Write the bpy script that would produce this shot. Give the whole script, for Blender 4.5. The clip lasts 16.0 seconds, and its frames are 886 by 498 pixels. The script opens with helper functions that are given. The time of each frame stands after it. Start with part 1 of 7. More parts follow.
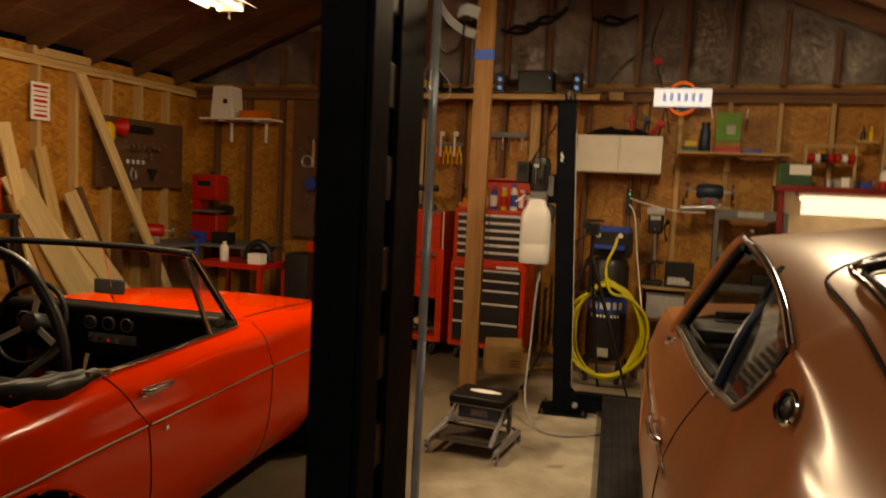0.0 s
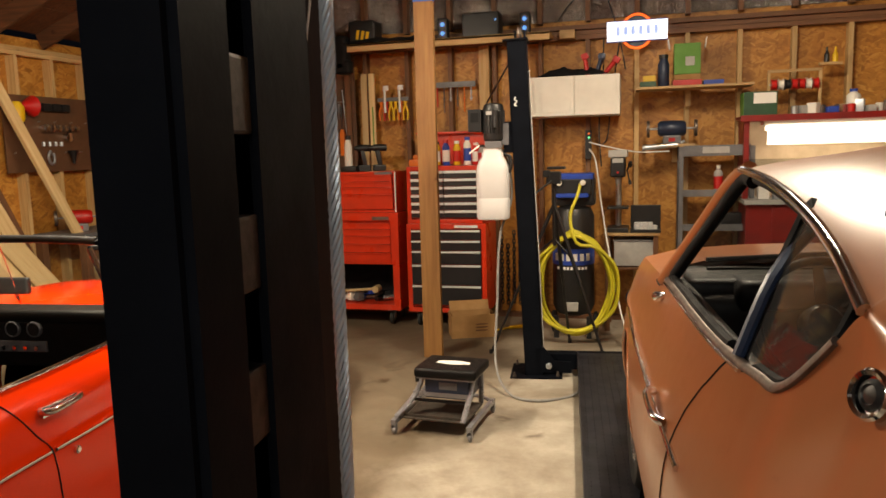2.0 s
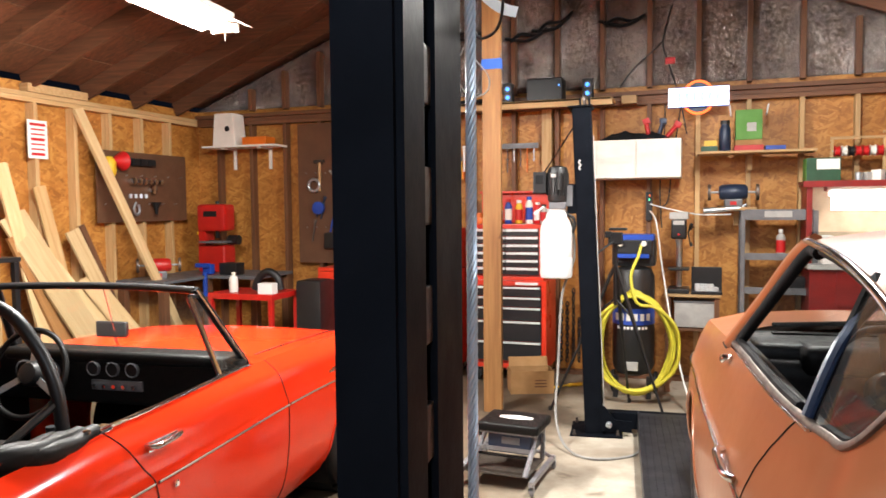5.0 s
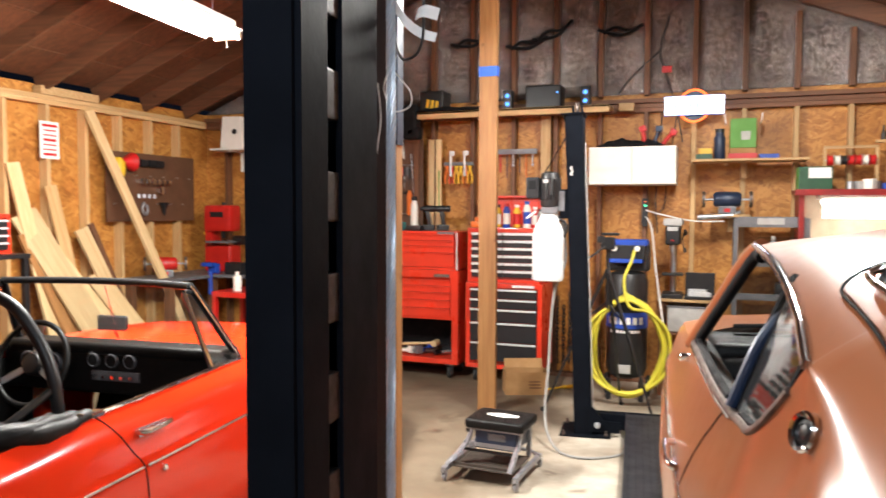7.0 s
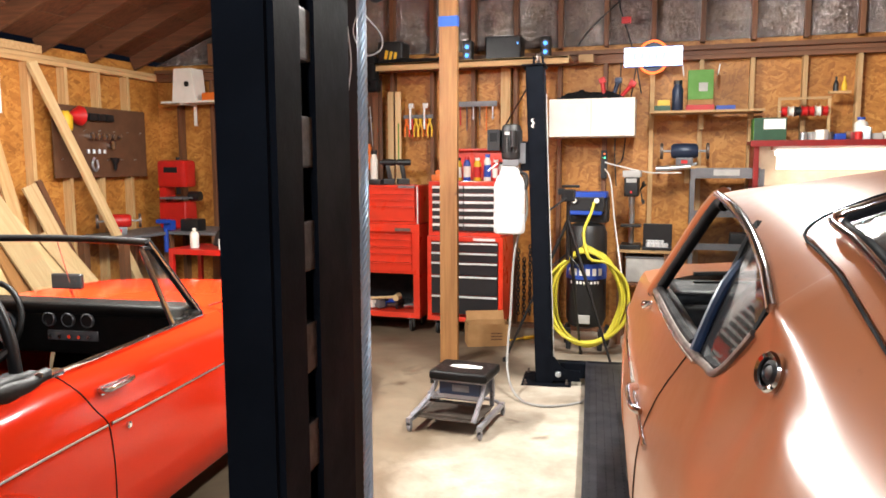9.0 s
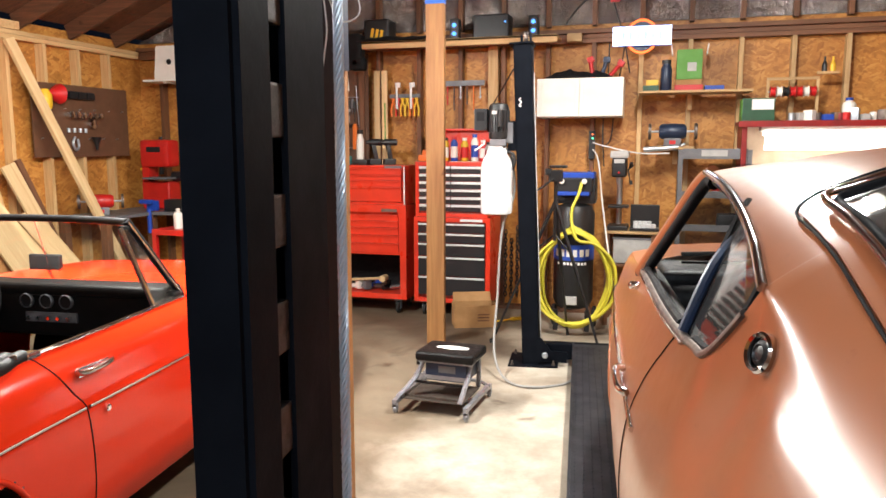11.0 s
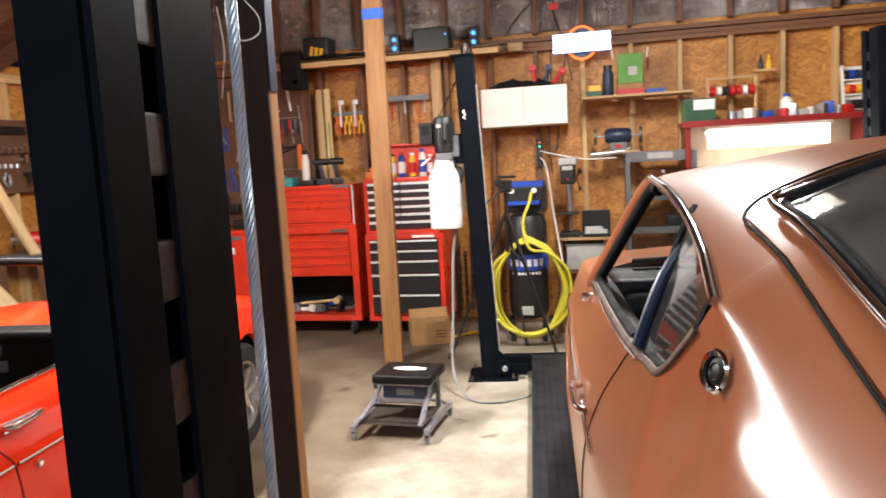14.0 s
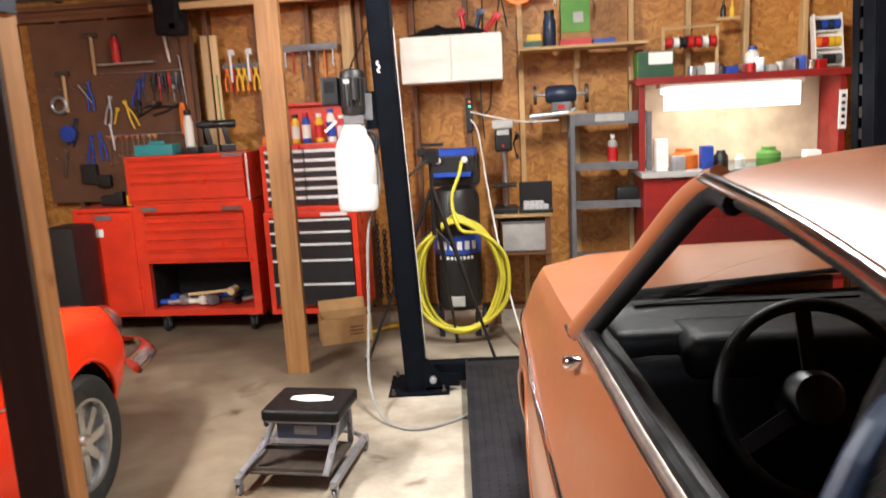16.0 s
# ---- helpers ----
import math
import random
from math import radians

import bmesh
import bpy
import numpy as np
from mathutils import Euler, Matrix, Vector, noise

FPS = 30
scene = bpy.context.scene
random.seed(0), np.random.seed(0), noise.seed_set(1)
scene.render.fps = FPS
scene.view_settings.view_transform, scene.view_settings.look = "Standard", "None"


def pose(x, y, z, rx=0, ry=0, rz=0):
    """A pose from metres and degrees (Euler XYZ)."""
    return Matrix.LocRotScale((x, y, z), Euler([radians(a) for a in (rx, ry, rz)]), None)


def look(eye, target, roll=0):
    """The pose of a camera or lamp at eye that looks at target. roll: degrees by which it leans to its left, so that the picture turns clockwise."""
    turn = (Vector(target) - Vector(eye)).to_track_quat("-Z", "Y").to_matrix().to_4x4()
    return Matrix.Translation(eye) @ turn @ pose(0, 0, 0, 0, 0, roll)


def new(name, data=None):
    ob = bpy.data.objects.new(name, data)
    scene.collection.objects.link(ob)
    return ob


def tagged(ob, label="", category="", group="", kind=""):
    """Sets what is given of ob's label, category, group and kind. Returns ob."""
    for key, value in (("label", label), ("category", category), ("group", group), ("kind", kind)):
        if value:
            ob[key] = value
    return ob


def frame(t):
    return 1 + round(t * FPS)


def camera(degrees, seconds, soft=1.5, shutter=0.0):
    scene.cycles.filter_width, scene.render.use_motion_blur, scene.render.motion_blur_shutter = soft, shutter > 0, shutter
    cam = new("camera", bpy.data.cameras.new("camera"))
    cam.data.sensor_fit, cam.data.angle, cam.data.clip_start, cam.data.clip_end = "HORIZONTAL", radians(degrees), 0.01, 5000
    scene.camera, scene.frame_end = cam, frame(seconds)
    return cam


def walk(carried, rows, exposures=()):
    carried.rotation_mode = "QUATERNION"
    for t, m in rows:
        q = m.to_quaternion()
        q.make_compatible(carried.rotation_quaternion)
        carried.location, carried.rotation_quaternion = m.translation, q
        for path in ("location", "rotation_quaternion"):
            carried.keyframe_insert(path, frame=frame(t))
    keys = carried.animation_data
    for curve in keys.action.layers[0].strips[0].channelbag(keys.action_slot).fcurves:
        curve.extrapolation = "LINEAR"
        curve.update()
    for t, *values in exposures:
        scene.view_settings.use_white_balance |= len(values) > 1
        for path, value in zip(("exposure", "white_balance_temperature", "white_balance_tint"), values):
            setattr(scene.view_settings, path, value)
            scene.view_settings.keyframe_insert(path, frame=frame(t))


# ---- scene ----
cam = camera(61.7, 16.0, 1.6, 0.5)
PATH = [
    (0, (-0.563, -0.137, 1.559), (-1.191, 1.755, 1.399), 2.8),
    (0.5, (-0.585, 0.004, 1.537), (-1.168, 1.899, 1.272), -0.6),
    (1, (-0.66, 0.085, 1.522), (-1.208, 1.987, 1.231), 0.9),
    (1.5, (-0.677, 0.19, 1.52), (-1.235, 2.087, 1.22), -0.4),
    (2, (-0.651, 0.257, 1.525), (-1.171, 2.17, 1.262), -1.6),
    (2.5, (-0.65, 0.257, 1.522), (-1.122, 2.182, 1.249), -1.2),
    (3, (-0.655, 0.251, 1.529), (-1.12, 2.181, 1.286), -1.5),
    (3.5, (-0.661, 0.235, 1.536), (-1.167, 2.156, 1.307), -1.9),
    (4, (-0.675, 0.188, 1.549), (-1.197, 2.112, 1.402), -0.6),
    (4.5, (-0.693, 0.114, 1.559), (-1.201, 2.044, 1.431), 0.0),
    (4.7, (-0.694, 0.092, 1.56), (-1.296, 1.995, 1.434), -0.4),
    (6.8, (-0.516, 0.005, 1.557), (-1.259, 1.859, 1.459), -0.7),
    (7, (-0.519, -0.013, 1.555), (-1.207, 1.862, 1.45), 0.2),
    (7.5, (-0.527, -0.022, 1.553), (-1.141, 1.876, 1.415), 0.9),
    (8, (-0.54, -0.004, 1.547), (-1.094, 1.908, 1.355), 1.1),
    (8.5, (-0.545, -0.012, 1.55), (-1.162, 1.881, 1.354), 0.2),
    (9, (-0.544, -0.01, 1.544), (-1.123, 1.891, 1.318), -0.2),
    (9.2, (-0.543, -0.005, 1.541), (-1.121, 1.894, 1.298), -0.0),
    (11.3, (-0.547, 0.035, 1.532), (-1.085, 1.942, 1.258), -0.3),
    (11.5, (-0.537, 0.031, 1.535), (-1.056, 1.945, 1.276), -0.8),
    (12, (-0.538, 0.027, 1.536), (-1.028, 1.95, 1.285), -0.5),
    (12.5, (-0.548, 0.026, 1.534), (-1.05, 1.946, 1.285), -0.2),
    (13, (-0.523, 0.049, 1.543), (-1.109, 1.942, 1.269), -1.2),
    (13.5, (-0.486, 0.079, 1.548), (-1.078, 1.974, 1.305), -1.9),
    (14, (-0.531, 0.133, 1.543), (-0.967, 2.07, 1.3), -3.1),
    (14.5, (-0.628, 0.204, 1.538), (-0.948, 2.151, 1.211), -2.3),
    (15, (-0.64, 0.44, 1.499), (-0.885, 2.384, 1.099), -2.5),
    (15.5, (-0.627, 0.813, 1.556), (-0.909, 2.775, 1.29), -2.6),
    (16, (-0.678, 1.103, 1.578), (-0.913, 3.055, 1.212), -3.0),
]
walk(cam, [(t, look(eye, target, roll)) for t, eye, target, roll in PATH], [(0, -2.15, 12500, 14), (0.5, -1.52, 11500, 14), (1, -1.4, 10500, 12), (1.5, -1.25, 9300, 12), (2.5, -1.0, 7200, 10), (3.5, -0.65, 6200, 10), (4.5, -0.22, 6100, 10), (7, -0.02, 6100, 10), (12.5, -0.12, 6100, 10), (14, -0.24, 6000, 10), (16, -0.3, 6000, 10)])

# ---- world and lamps ----
world = bpy.data.worlds.new("night")
scene.world = world
world.use_nodes = True
world.node_tree.nodes["Background"].inputs[0].default_value = (0.02, 0.025, 0.04, 1)
world.node_tree.nodes["Background"].inputs[1].default_value = 0.2


def area(name, m, sx, sy, watts, colour=(1, 0.86, 0.7)):
    lamp = bpy.data.lights.new(name, "AREA")
    lamp.shape, lamp.size, lamp.size_y, lamp.energy, lamp.color = "RECTANGLE", sx, sy, watts, colour
    ob = new(name, lamp)
    ob.matrix_world = m
    return ob


SHOP = [(-3.14, 3.05, 2.56, 6), (-0.40, 4.10, 2.98, 6), (-0.55, -0.75, 2.80, 84)]
WATTS = [198, 150, 36]
LAMP_TINT = (1.0, 0.94, 0.84)
for (x, y, z, turn), w in zip(SHOP, WATTS):
    # each tube shines down and outwards
    for side in (-1, 1):
        area("shop_tube_light", pose(x, y, z, 0, 0, turn) @ pose(side * 0.055, 0, -0.03, 0, -50 * side, 0), 0.03, 1.16, w, LAMP_TINT if y > 0 else (0.82, 0.92, 1.0))
area("bench_tube_light", pose(0.72, 6.58, 1.585, -25, 0, 0), 0.86, 0.06, 7, (1.0, 0.93, 0.8))
area("neon_sign_light", pose(-0.70, 6.70, 2.46, -90, 0, 0), 0.42, 0.13, 2.0, (0.75, 0.85, 1.0))

# ---- materials ----


def material(name):
    m = bpy.data.materials.new(name)
    m.use_nodes = True
    return m, m.node_tree.nodes, m.node_tree.links, m.node_tree.nodes["Principled BSDF"]


def ramp(n, l, source, stops):
    r = n.new("ShaderNodeValToRGB")
    e = r.color_ramp.elements
    while len(e) < len(stops):
        e.new(0.5)
    for k, (p, c) in enumerate(stops):
        e[k].position, e[k].color = p, (*c, 1)
    l.new(source, r.inputs[0])
    return r.outputs[0]


def coords(n, l, scale=(1, 1, 1), turn=(0, 0, 0)):
    t, m = n.new("ShaderNodeTexCoord"), n.new("ShaderNodeMapping")
    m.inputs["Scale"].default_value, m.inputs["Rotation"].default_value = scale, turn
    l.new(t.outputs["Object"], m.inputs[0])
    return m.outputs[0]


def noise_at(n, l, at, scale, detail=6, rough=0.6, twist=0.0):
    t = n.new("ShaderNodeTexNoise")
    t.inputs["Scale"].default_value, t.inputs["Detail"].default_value = scale, detail
    t.inputs["Roughness"].default_value, t.inputs["Distortion"].default_value = rough, twist
    l.new(at, t.inputs["Vector"])
    return t.outputs["Fac"]


def mixed(n, l, fac, a, b, how="MIX"):
    m = n.new("ShaderNodeMix")
    m.data_type, m.blend_type = "RGBA", how
    for k, v in ((0, fac), (6, a), (7, b)):
        if hasattr(v, "links"):
            l.new(v, m.inputs[k])
        elif k == 0:
            m.inputs[k].default_value = v
        else:
            m.inputs[k].default_value = (*v, 1)
    return m.outputs[2]


def bump(n, l, p, height, strength=0.3, distance=0.01):
    b = n.new("ShaderNodeBump")
    b.inputs["Strength"].default_value, b.inputs["Distance"].default_value = strength, distance
    l.new(height, b.inputs["Height"])
    l.new(b.outputs[0], p.inputs["Normal"])


def plain(name, colour, rough=0.5, metal=0.0, grime=0.25, scale=14.0, coat=0.0, relief=0.08):
    """Paint, plastic or metal with a little grime, uneven gloss and fine relief."""
    m, n, l, p = material(name)
    at = coords(n, l)
    big, fine = noise_at(n, l, at, scale, 5), noise_at(n, l, at, scale * 9, 3)
    dark = tuple(c * (1 - grime) for c in colour)
    lite = tuple(min(1, c * (1 + 0.25 * grime)) for c in colour)
    l.new(mixed(n, l, ramp(n, l, big, [(0.3, (0, 0, 0)), (0.7, (1, 1, 1))]), dark, lite), p.inputs["Base Color"])
    l.new(ramp(n, l, big, [(0.25, (min(1, rough * 1.35),) * 3), (0.8, (rough * 0.8,) * 3)]), p.inputs["Roughness"])
    p.inputs["Metallic"].default_value = metal
    p.inputs["Coat Weight"].default_value = coat
    p.inputs["Coat Roughness"].default_value = 0.08
    if relief:
        bump(n, l, p, fine, relief, 0.004)
    return m


def wood(name, lite, dark, axis=2, rough=0.6, scale=1.0):
    """Sawn timber: grain stretched along one axis, knots, each piece a little different."""
    m, n, l, p = material(name)
    s = [16.0 * scale] * 3
    s[axis] = 0.9 * scale
    at = coords(n, l, s)
    info = n.new("ShaderNodeObjectInfo")
    shift = n.new("ShaderNodeVectorMath")
    l.new(at, shift.inputs[0])
    wide = n.new("ShaderNodeVectorMath")
    wide.operation = "SCALE"
    wide.inputs[0].default_value = (7, 13, 19)
    l.new(info.outputs["Random"], wide.inputs["Scale"])
    l.new(wide.outputs[0], shift.inputs[1])
    grain = noise_at(n, l, shift.outputs[0], 2.2, 8, 0.65, 0.6)
    colour = ramp(n, l, grain, [(0.32, dark), (0.5, tuple((a + b) / 2 for a, b in zip(lite, dark))), (0.66, lite)])
    spots = noise_at(n, l, coords(n, l, (1, 1, 1)), 6.5, 2)
    knots = ramp(n, l, spots, [(0.70, (1, 1, 1)), (0.76, (0.5, 0.42, 0.36))])
    colour = mixed(n, l, 1.0, colour, knots, "MULTIPLY")
    tone = n.new("ShaderNodeHueSaturation")
    value = n.new("ShaderNodeMapRange")
    value.inputs["To Min"].default_value, value.inputs["To Max"].default_value = 0.78, 1.12
    l.new(info.outputs["Random"], value.inputs["Value"])
    l.new(value.outputs[0], tone.inputs["Value"])
    l.new(colour, tone.inputs["Color"])
    l.new(tone.outputs[0], p.inputs["Base Color"])
    p.inputs["Roughness"].default_value = rough
    bump(n, l, p, grain, 0.25, 0.006)
    return m


def glow(name, colour, strength):
    m, n, l, p = material(name)
    p.inputs["Base Color"].default_value = (*colour, 1)
    p.inputs["Emission Color"].default_value = (*colour, 1)
    p.inputs["Emission Strength"].default_value = strength
    return m


def glassy(name, colour=(0.95, 0.97, 0.96), rough=0.02, haze=0.0):
    """A thin pane: mostly clear, with the gloss of glass and a film of dust."""
    m, n, l, p = material(name)
    out = n["Material Output"]
    clear, gloss, dust = n.new("ShaderNodeBsdfTransparent"), n.new("ShaderNodeBsdfGlossy"), n.new("ShaderNodeBsdfDiffuse")
    clear.inputs[0].default_value = (*colour, 1)
    gloss.inputs["Roughness"].default_value = rough
    dust.inputs[0].default_value = (0.6, 0.57, 0.52, 1)
    fres, a, b = n.new("ShaderNodeFresnel"), n.new("ShaderNodeMixShader"), n.new("ShaderNodeMixShader")
    fres.inputs[0].default_value = 1.45
    l.new(fres.outputs[0], a.inputs[0])
    l.new(clear.outputs[0], a.inputs[1])
    l.new(gloss.outputs[0], a.inputs[2])
    film = ramp(n, l, noise_at(n, l, coords(n, l, (3, 3, 1)), 3, 6), [(0.35, (haze * 0.4,) * 3), (0.75, (haze,) * 3)])
    l.new(film, b.inputs[0])
    l.new(a.outputs[0], b.inputs[1])
    l.new(dust.outputs[0], b.inputs[2])
    l.new(b.outputs[0], out.inputs[0])
    return m


def osb_sheet():
    m, n, l, p = material("osb_sheathing")
    flakes = []
    for turn, s in (((0.35, 0.45, 0), (10, 10, 42)), ((-0.5, -0.35, 0), (12, 12, 50)), ((1.2, 1.1, 0), (11, 11, 40))):
        spin, squash = n.new("ShaderNodeMapping"), n.new("ShaderNodeMapping")
        spin.inputs["Rotation"].default_value, squash.inputs["Scale"].default_value = turn, s
        l.new(n.new("ShaderNodeTexCoord").outputs["Object"], spin.inputs[0])
        l.new(spin.outputs[0], squash.inputs[0])
        v = n.new("ShaderNodeTexVoronoi")
        v.inputs["Scale"].default_value = 1.0
        l.new(squash.outputs[0], v.inputs["Vector"])
        g = n.new("ShaderNodeRGBToBW")
        l.new(v.outputs["Color"], g.inputs[0])
        flakes.append(g.outputs[0])
    pick = noise_at(n, l, coords(n, l), 14, 3)
    one = mixed(n, l, ramp(n, l, pick, [(0.47, (0, 0, 0)), (0.53, (1, 1, 1))]), flakes[0], flakes[1])
    two = mixed(n, l, ramp(n, l, noise_at(n, l, coords(n, l), 9, 3), [(0.55, (0, 0, 0)), (0.6, (1, 1, 1))]), one, flakes[2])
    col = ramp(n, l, two, [(0.0, (0.29, 0.105, 0.017)), (0.5, (0.49, 0.21, 0.039)), (1.0, (0.62, 0.315, 0.075))])
    stain = ramp(n, l, noise_at(n, l, coords(n, l), 1.6, 5), [(0.3, (0.72, 0.66, 0.6)), (0.65, (1, 1, 1))])
    l.new(mixed(n, l, 1.0, col, stain, "MULTIPLY"), p.inputs["Base Color"])
    p.inputs["Roughness"].default_value = 0.5
    bump(n, l, p, two, 0.3, 0.003)
    return m


def concrete():
    m, n, l, p = material("concrete_slab")
    at = coords(n, l)
    a, b, c = noise_at(n, l, at, 0.75, 7, 0.62, 0.5), noise_at(n, l, at, 5.0, 8, 0.7), noise_at(n, l, at, 60, 4)
    base = ramp(n, l, a, [(0.34, (0.15, 0.115, 0.08)), (0.48, (0.34, 0.29, 0.225)), (0.62, (0.50, 0.45, 0.37))])
    mott = ramp(n, l, b, [(0.3, (0.68, 0.64, 0.6)), (0.6, (1, 1, 1))])
    oil = ramp(n, l, noise_at(n, l, at, 2.1, 3, 0.5, 1.2), [(0.24, (0.42, 0.37, 0.32)), (0.34, (1, 1, 1))])
    # the bay by the roadster is darker, with a ragged edge against the lighter slab under the lift
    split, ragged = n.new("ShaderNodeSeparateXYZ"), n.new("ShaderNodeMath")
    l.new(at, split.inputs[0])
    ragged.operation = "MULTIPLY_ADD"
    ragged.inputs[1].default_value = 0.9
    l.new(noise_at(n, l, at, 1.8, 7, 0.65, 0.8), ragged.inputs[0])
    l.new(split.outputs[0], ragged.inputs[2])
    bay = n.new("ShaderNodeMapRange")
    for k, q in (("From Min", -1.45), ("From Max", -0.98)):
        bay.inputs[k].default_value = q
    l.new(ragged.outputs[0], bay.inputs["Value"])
    darker = ramp(n, l, bay.outputs[0], [(0.0, (0.42, 0.37, 0.31)), (1.0, (1, 1, 1))])
    mottled = mixed(n, l, 1.0, mixed(n, l, 1.0, base, mott, "MULTIPLY"), oil, "MULTIPLY")
    l.new(mixed(n, l, 1.0, mottled, darker, "MULTIPLY"), p.inputs["Base Color"])
    l.new(ramp(n, l, b, [(0.3, (0.42,) * 3), (0.7, (0.68,) * 3)]), p.inputs["Roughness"])
    bump(n, l, p, mixed(n, l, 0.35, b, c), 0.2, 0.006)
    return m


def crinkled_foil():
    m, n, l, p = material("foil_facing")
    at = coords(n, l)
    v = n.new("ShaderNodeTexVoronoi")
    v.inputs["Scale"].default_value = 22
    l.new(at, v.inputs["Vector"])
    crease = noise_at(n, l, at, 9, 8, 0.7, 1.5)
    dirt = ramp(n, l, noise_at(n, l, at, 3, 6), [(0.3, (0.14, 0.105, 0.09)), (0.65, (0.42, 0.37, 0.34))])
    l.new(dirt, p.inputs["Base Color"])
    p.inputs["Metallic"].default_value, p.inputs["Roughness"].default_value = 0.85, 0.27
    bump(n, l, p, mixed(n, l, 0.15, crease, v.outputs["Distance"]), 0.9, 0.035)
    return m


def car_paint(name, colour, worn, rough, wear=0.5, coat=0.5, ior=1.5, gloss=0.5):
    """Old paint: two tones in patches, uneven gloss, fine dust."""
    m, n, l, p = material(name)
    at = coords(n, l)
    big, mid = noise_at(n, l, at, 1.7, 6, 0.6, 0.4), noise_at(n, l, at, 24, 6, 0.7)
    col = mixed(n, l, ramp(n, l, big, [(wear - 0.12, (0, 0, 0)), (wear + 0.14, (1, 1, 1))]), worn, colour)
    specks = ramp(n, l, mid, [(0.27, (0.78, 0.76, 0.74)), (0.36, (1, 1, 1))])
    l.new(mixed(n, l, 0.5, col, mixed(n, l, 1.0, col, specks, "MULTIPLY")), p.inputs["Base Color"])
    l.new(ramp(n, l, mid, [(0.3, (rough * 1.1,) * 3), (0.7, (rough * 0.93,) * 3)]), p.inputs["Roughness"])
    p.inputs["Coat Weight"].default_value, p.inputs["Coat Roughness"].default_value = coat, rough * 0.6
    p.inputs["Specular IOR Level"].default_value, p.inputs["Coat IOR"].default_value = gloss, ior
    bump(n, l, p, noise_at(n, l, at, 2.6, 1.0), 0.05, 0.02)
    return m


OSB, SLAB, FOIL = osb_sheet(), concrete(), crinkled_foil()
PINE = wood("pine_upright", (0.62, 0.42, 0.20), (0.44, 0.26, 0.10))
PINE_X = wood("pine_lengthwise", (0.60, 0.40, 0.19), (0.42, 0.25, 0.10), 0)
LUMBER = wood("fresh_lumber", (0.74, 0.55, 0.30), (0.58, 0.38, 0.17), 2)
OLD = wood("old_brown_timber", (0.20, 0.085, 0.035), (0.10, 0.04, 0.018))
OLD_X = wood("old_brown_timber_lengthwise", (0.20, 0.085, 0.035), (0.10, 0.04, 0.018), 0)
ROOF = wood("roof_timber", (0.15, 0.060, 0.026), (0.060, 0.024, 0.011), 0)
POSTWOOD = wood("post_timber", (0.40, 0.195, 0.062), (0.255, 0.110, 0.029))
BLACK_STEEL = plain("black_powder_coat", (0.0056, 0.0068, 0.0098), 0.42, 0.0, 0.3, 9, 0.0)
BLACK_STEEL.node_tree.nodes["Principled BSDF"].inputs["IOR"].default_value = 1.085
STEP_STEEL = plain("dark_worn_steel", (0.022, 0.018, 0.018), 0.42, 0.3, 0.8, 60)
DARK_TIMBER = wood("dark_timber", (0.030, 0.014, 0.009), (0.016, 0.008, 0.006))
RUNWAY = plain("runway_steel", (0.018, 0.018, 0.024), 0.42, 0.3, 0.5, 6)
WORN_STEEL = plain("worn_bare_steel", (0.20, 0.16, 0.14), 0.45, 0.8, 0.5, 20)
CHROME = plain("chrome", (0.78, 0.78, 0.78), 0.1, 1.0, 0.1, 10, 0, 0.0)
STEEL = plain("galvanised_steel", (0.52, 0.56, 0.60), 0.36, 0.85, 0.2, 20)
ROPE = plain("rope_steel", (0.55, 0.62, 0.70), 0.36, 0.4, 0.2, 40)
ALU = plain("cast_aluminium", (0.66, 0.66, 0.66), 0.2, 0.92, 0.25, 12)
RUBBER = plain("black_rubber", (0.012, 0.012, 0.012), 0.62, 0, 0.3, 10)
BLACK = plain("black_plastic", (0.010, 0.010, 0.011), 0.4, 0, 0.3, 12)
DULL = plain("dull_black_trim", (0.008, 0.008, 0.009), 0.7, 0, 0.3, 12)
DULL.node_tree.nodes["Principled BSDF"].inputs["Specular IOR Level"].default_value = 0.2
VINYL = plain("black_vinyl", (0.007, 0.0065, 0.0065), 0.42, 0, 0.3, 30, 0, 0.3)
VINYL.node_tree.nodes["Principled BSDF"].inputs["Specular IOR Level"].default_value = 0.2
RED_VINYL = plain("dark_red_vinyl", (0.16, 0.012, 0.010), 0.5, 0, 0.3, 24, 0, 0.25)
WHITE = plain("white_paint", (0.80, 0.77, 0.70), 0.45, 0, 0.1, 6)
MILK = plain("milky_plastic", (0.60, 0.60, 0.60), 0.42, 0, 0.06, 6)
TOOL_RED = plain("tool_chest_red", (0.70, 0.040, 0.014), 0.28, 0, 0.22, 5, 0.3)
CART_RED = plain("cart_red", (0.50, 0.012, 0.008), 0.35, 0, 0.2, 8, 0.2)
GREY = plain("grey_metal_paint", (0.16, 0.16, 0.17), 0.45, 0.2, 0.3, 10)
LIGHT_GREY = plain("light_grey_plastic", (0.42, 0.41, 0.39), 0.5, 0, 0.25, 10)
BLUE = plain("blue_plastic", (0.015, 0.06, 0.38), 0.38, 0, 0.2, 10)
NAVY = plain("navy_enamel", (0.02, 0.035, 0.075), 0.35, 0.1, 0.25, 14)
TAPE = plain("blue_masking_tape", (0.03, 0.12, 0.55), 0.6, 0, 0.1, 20)
YELLOW = plain("yellow_hose_rubber", (0.62, 0.55, 0.04), 0.42, 0, 0.2, 16)
YELLOW_P = plain("yellow_plastic", (0.75, 0.46, 0.02), 0.42, 0, 0.15, 10)
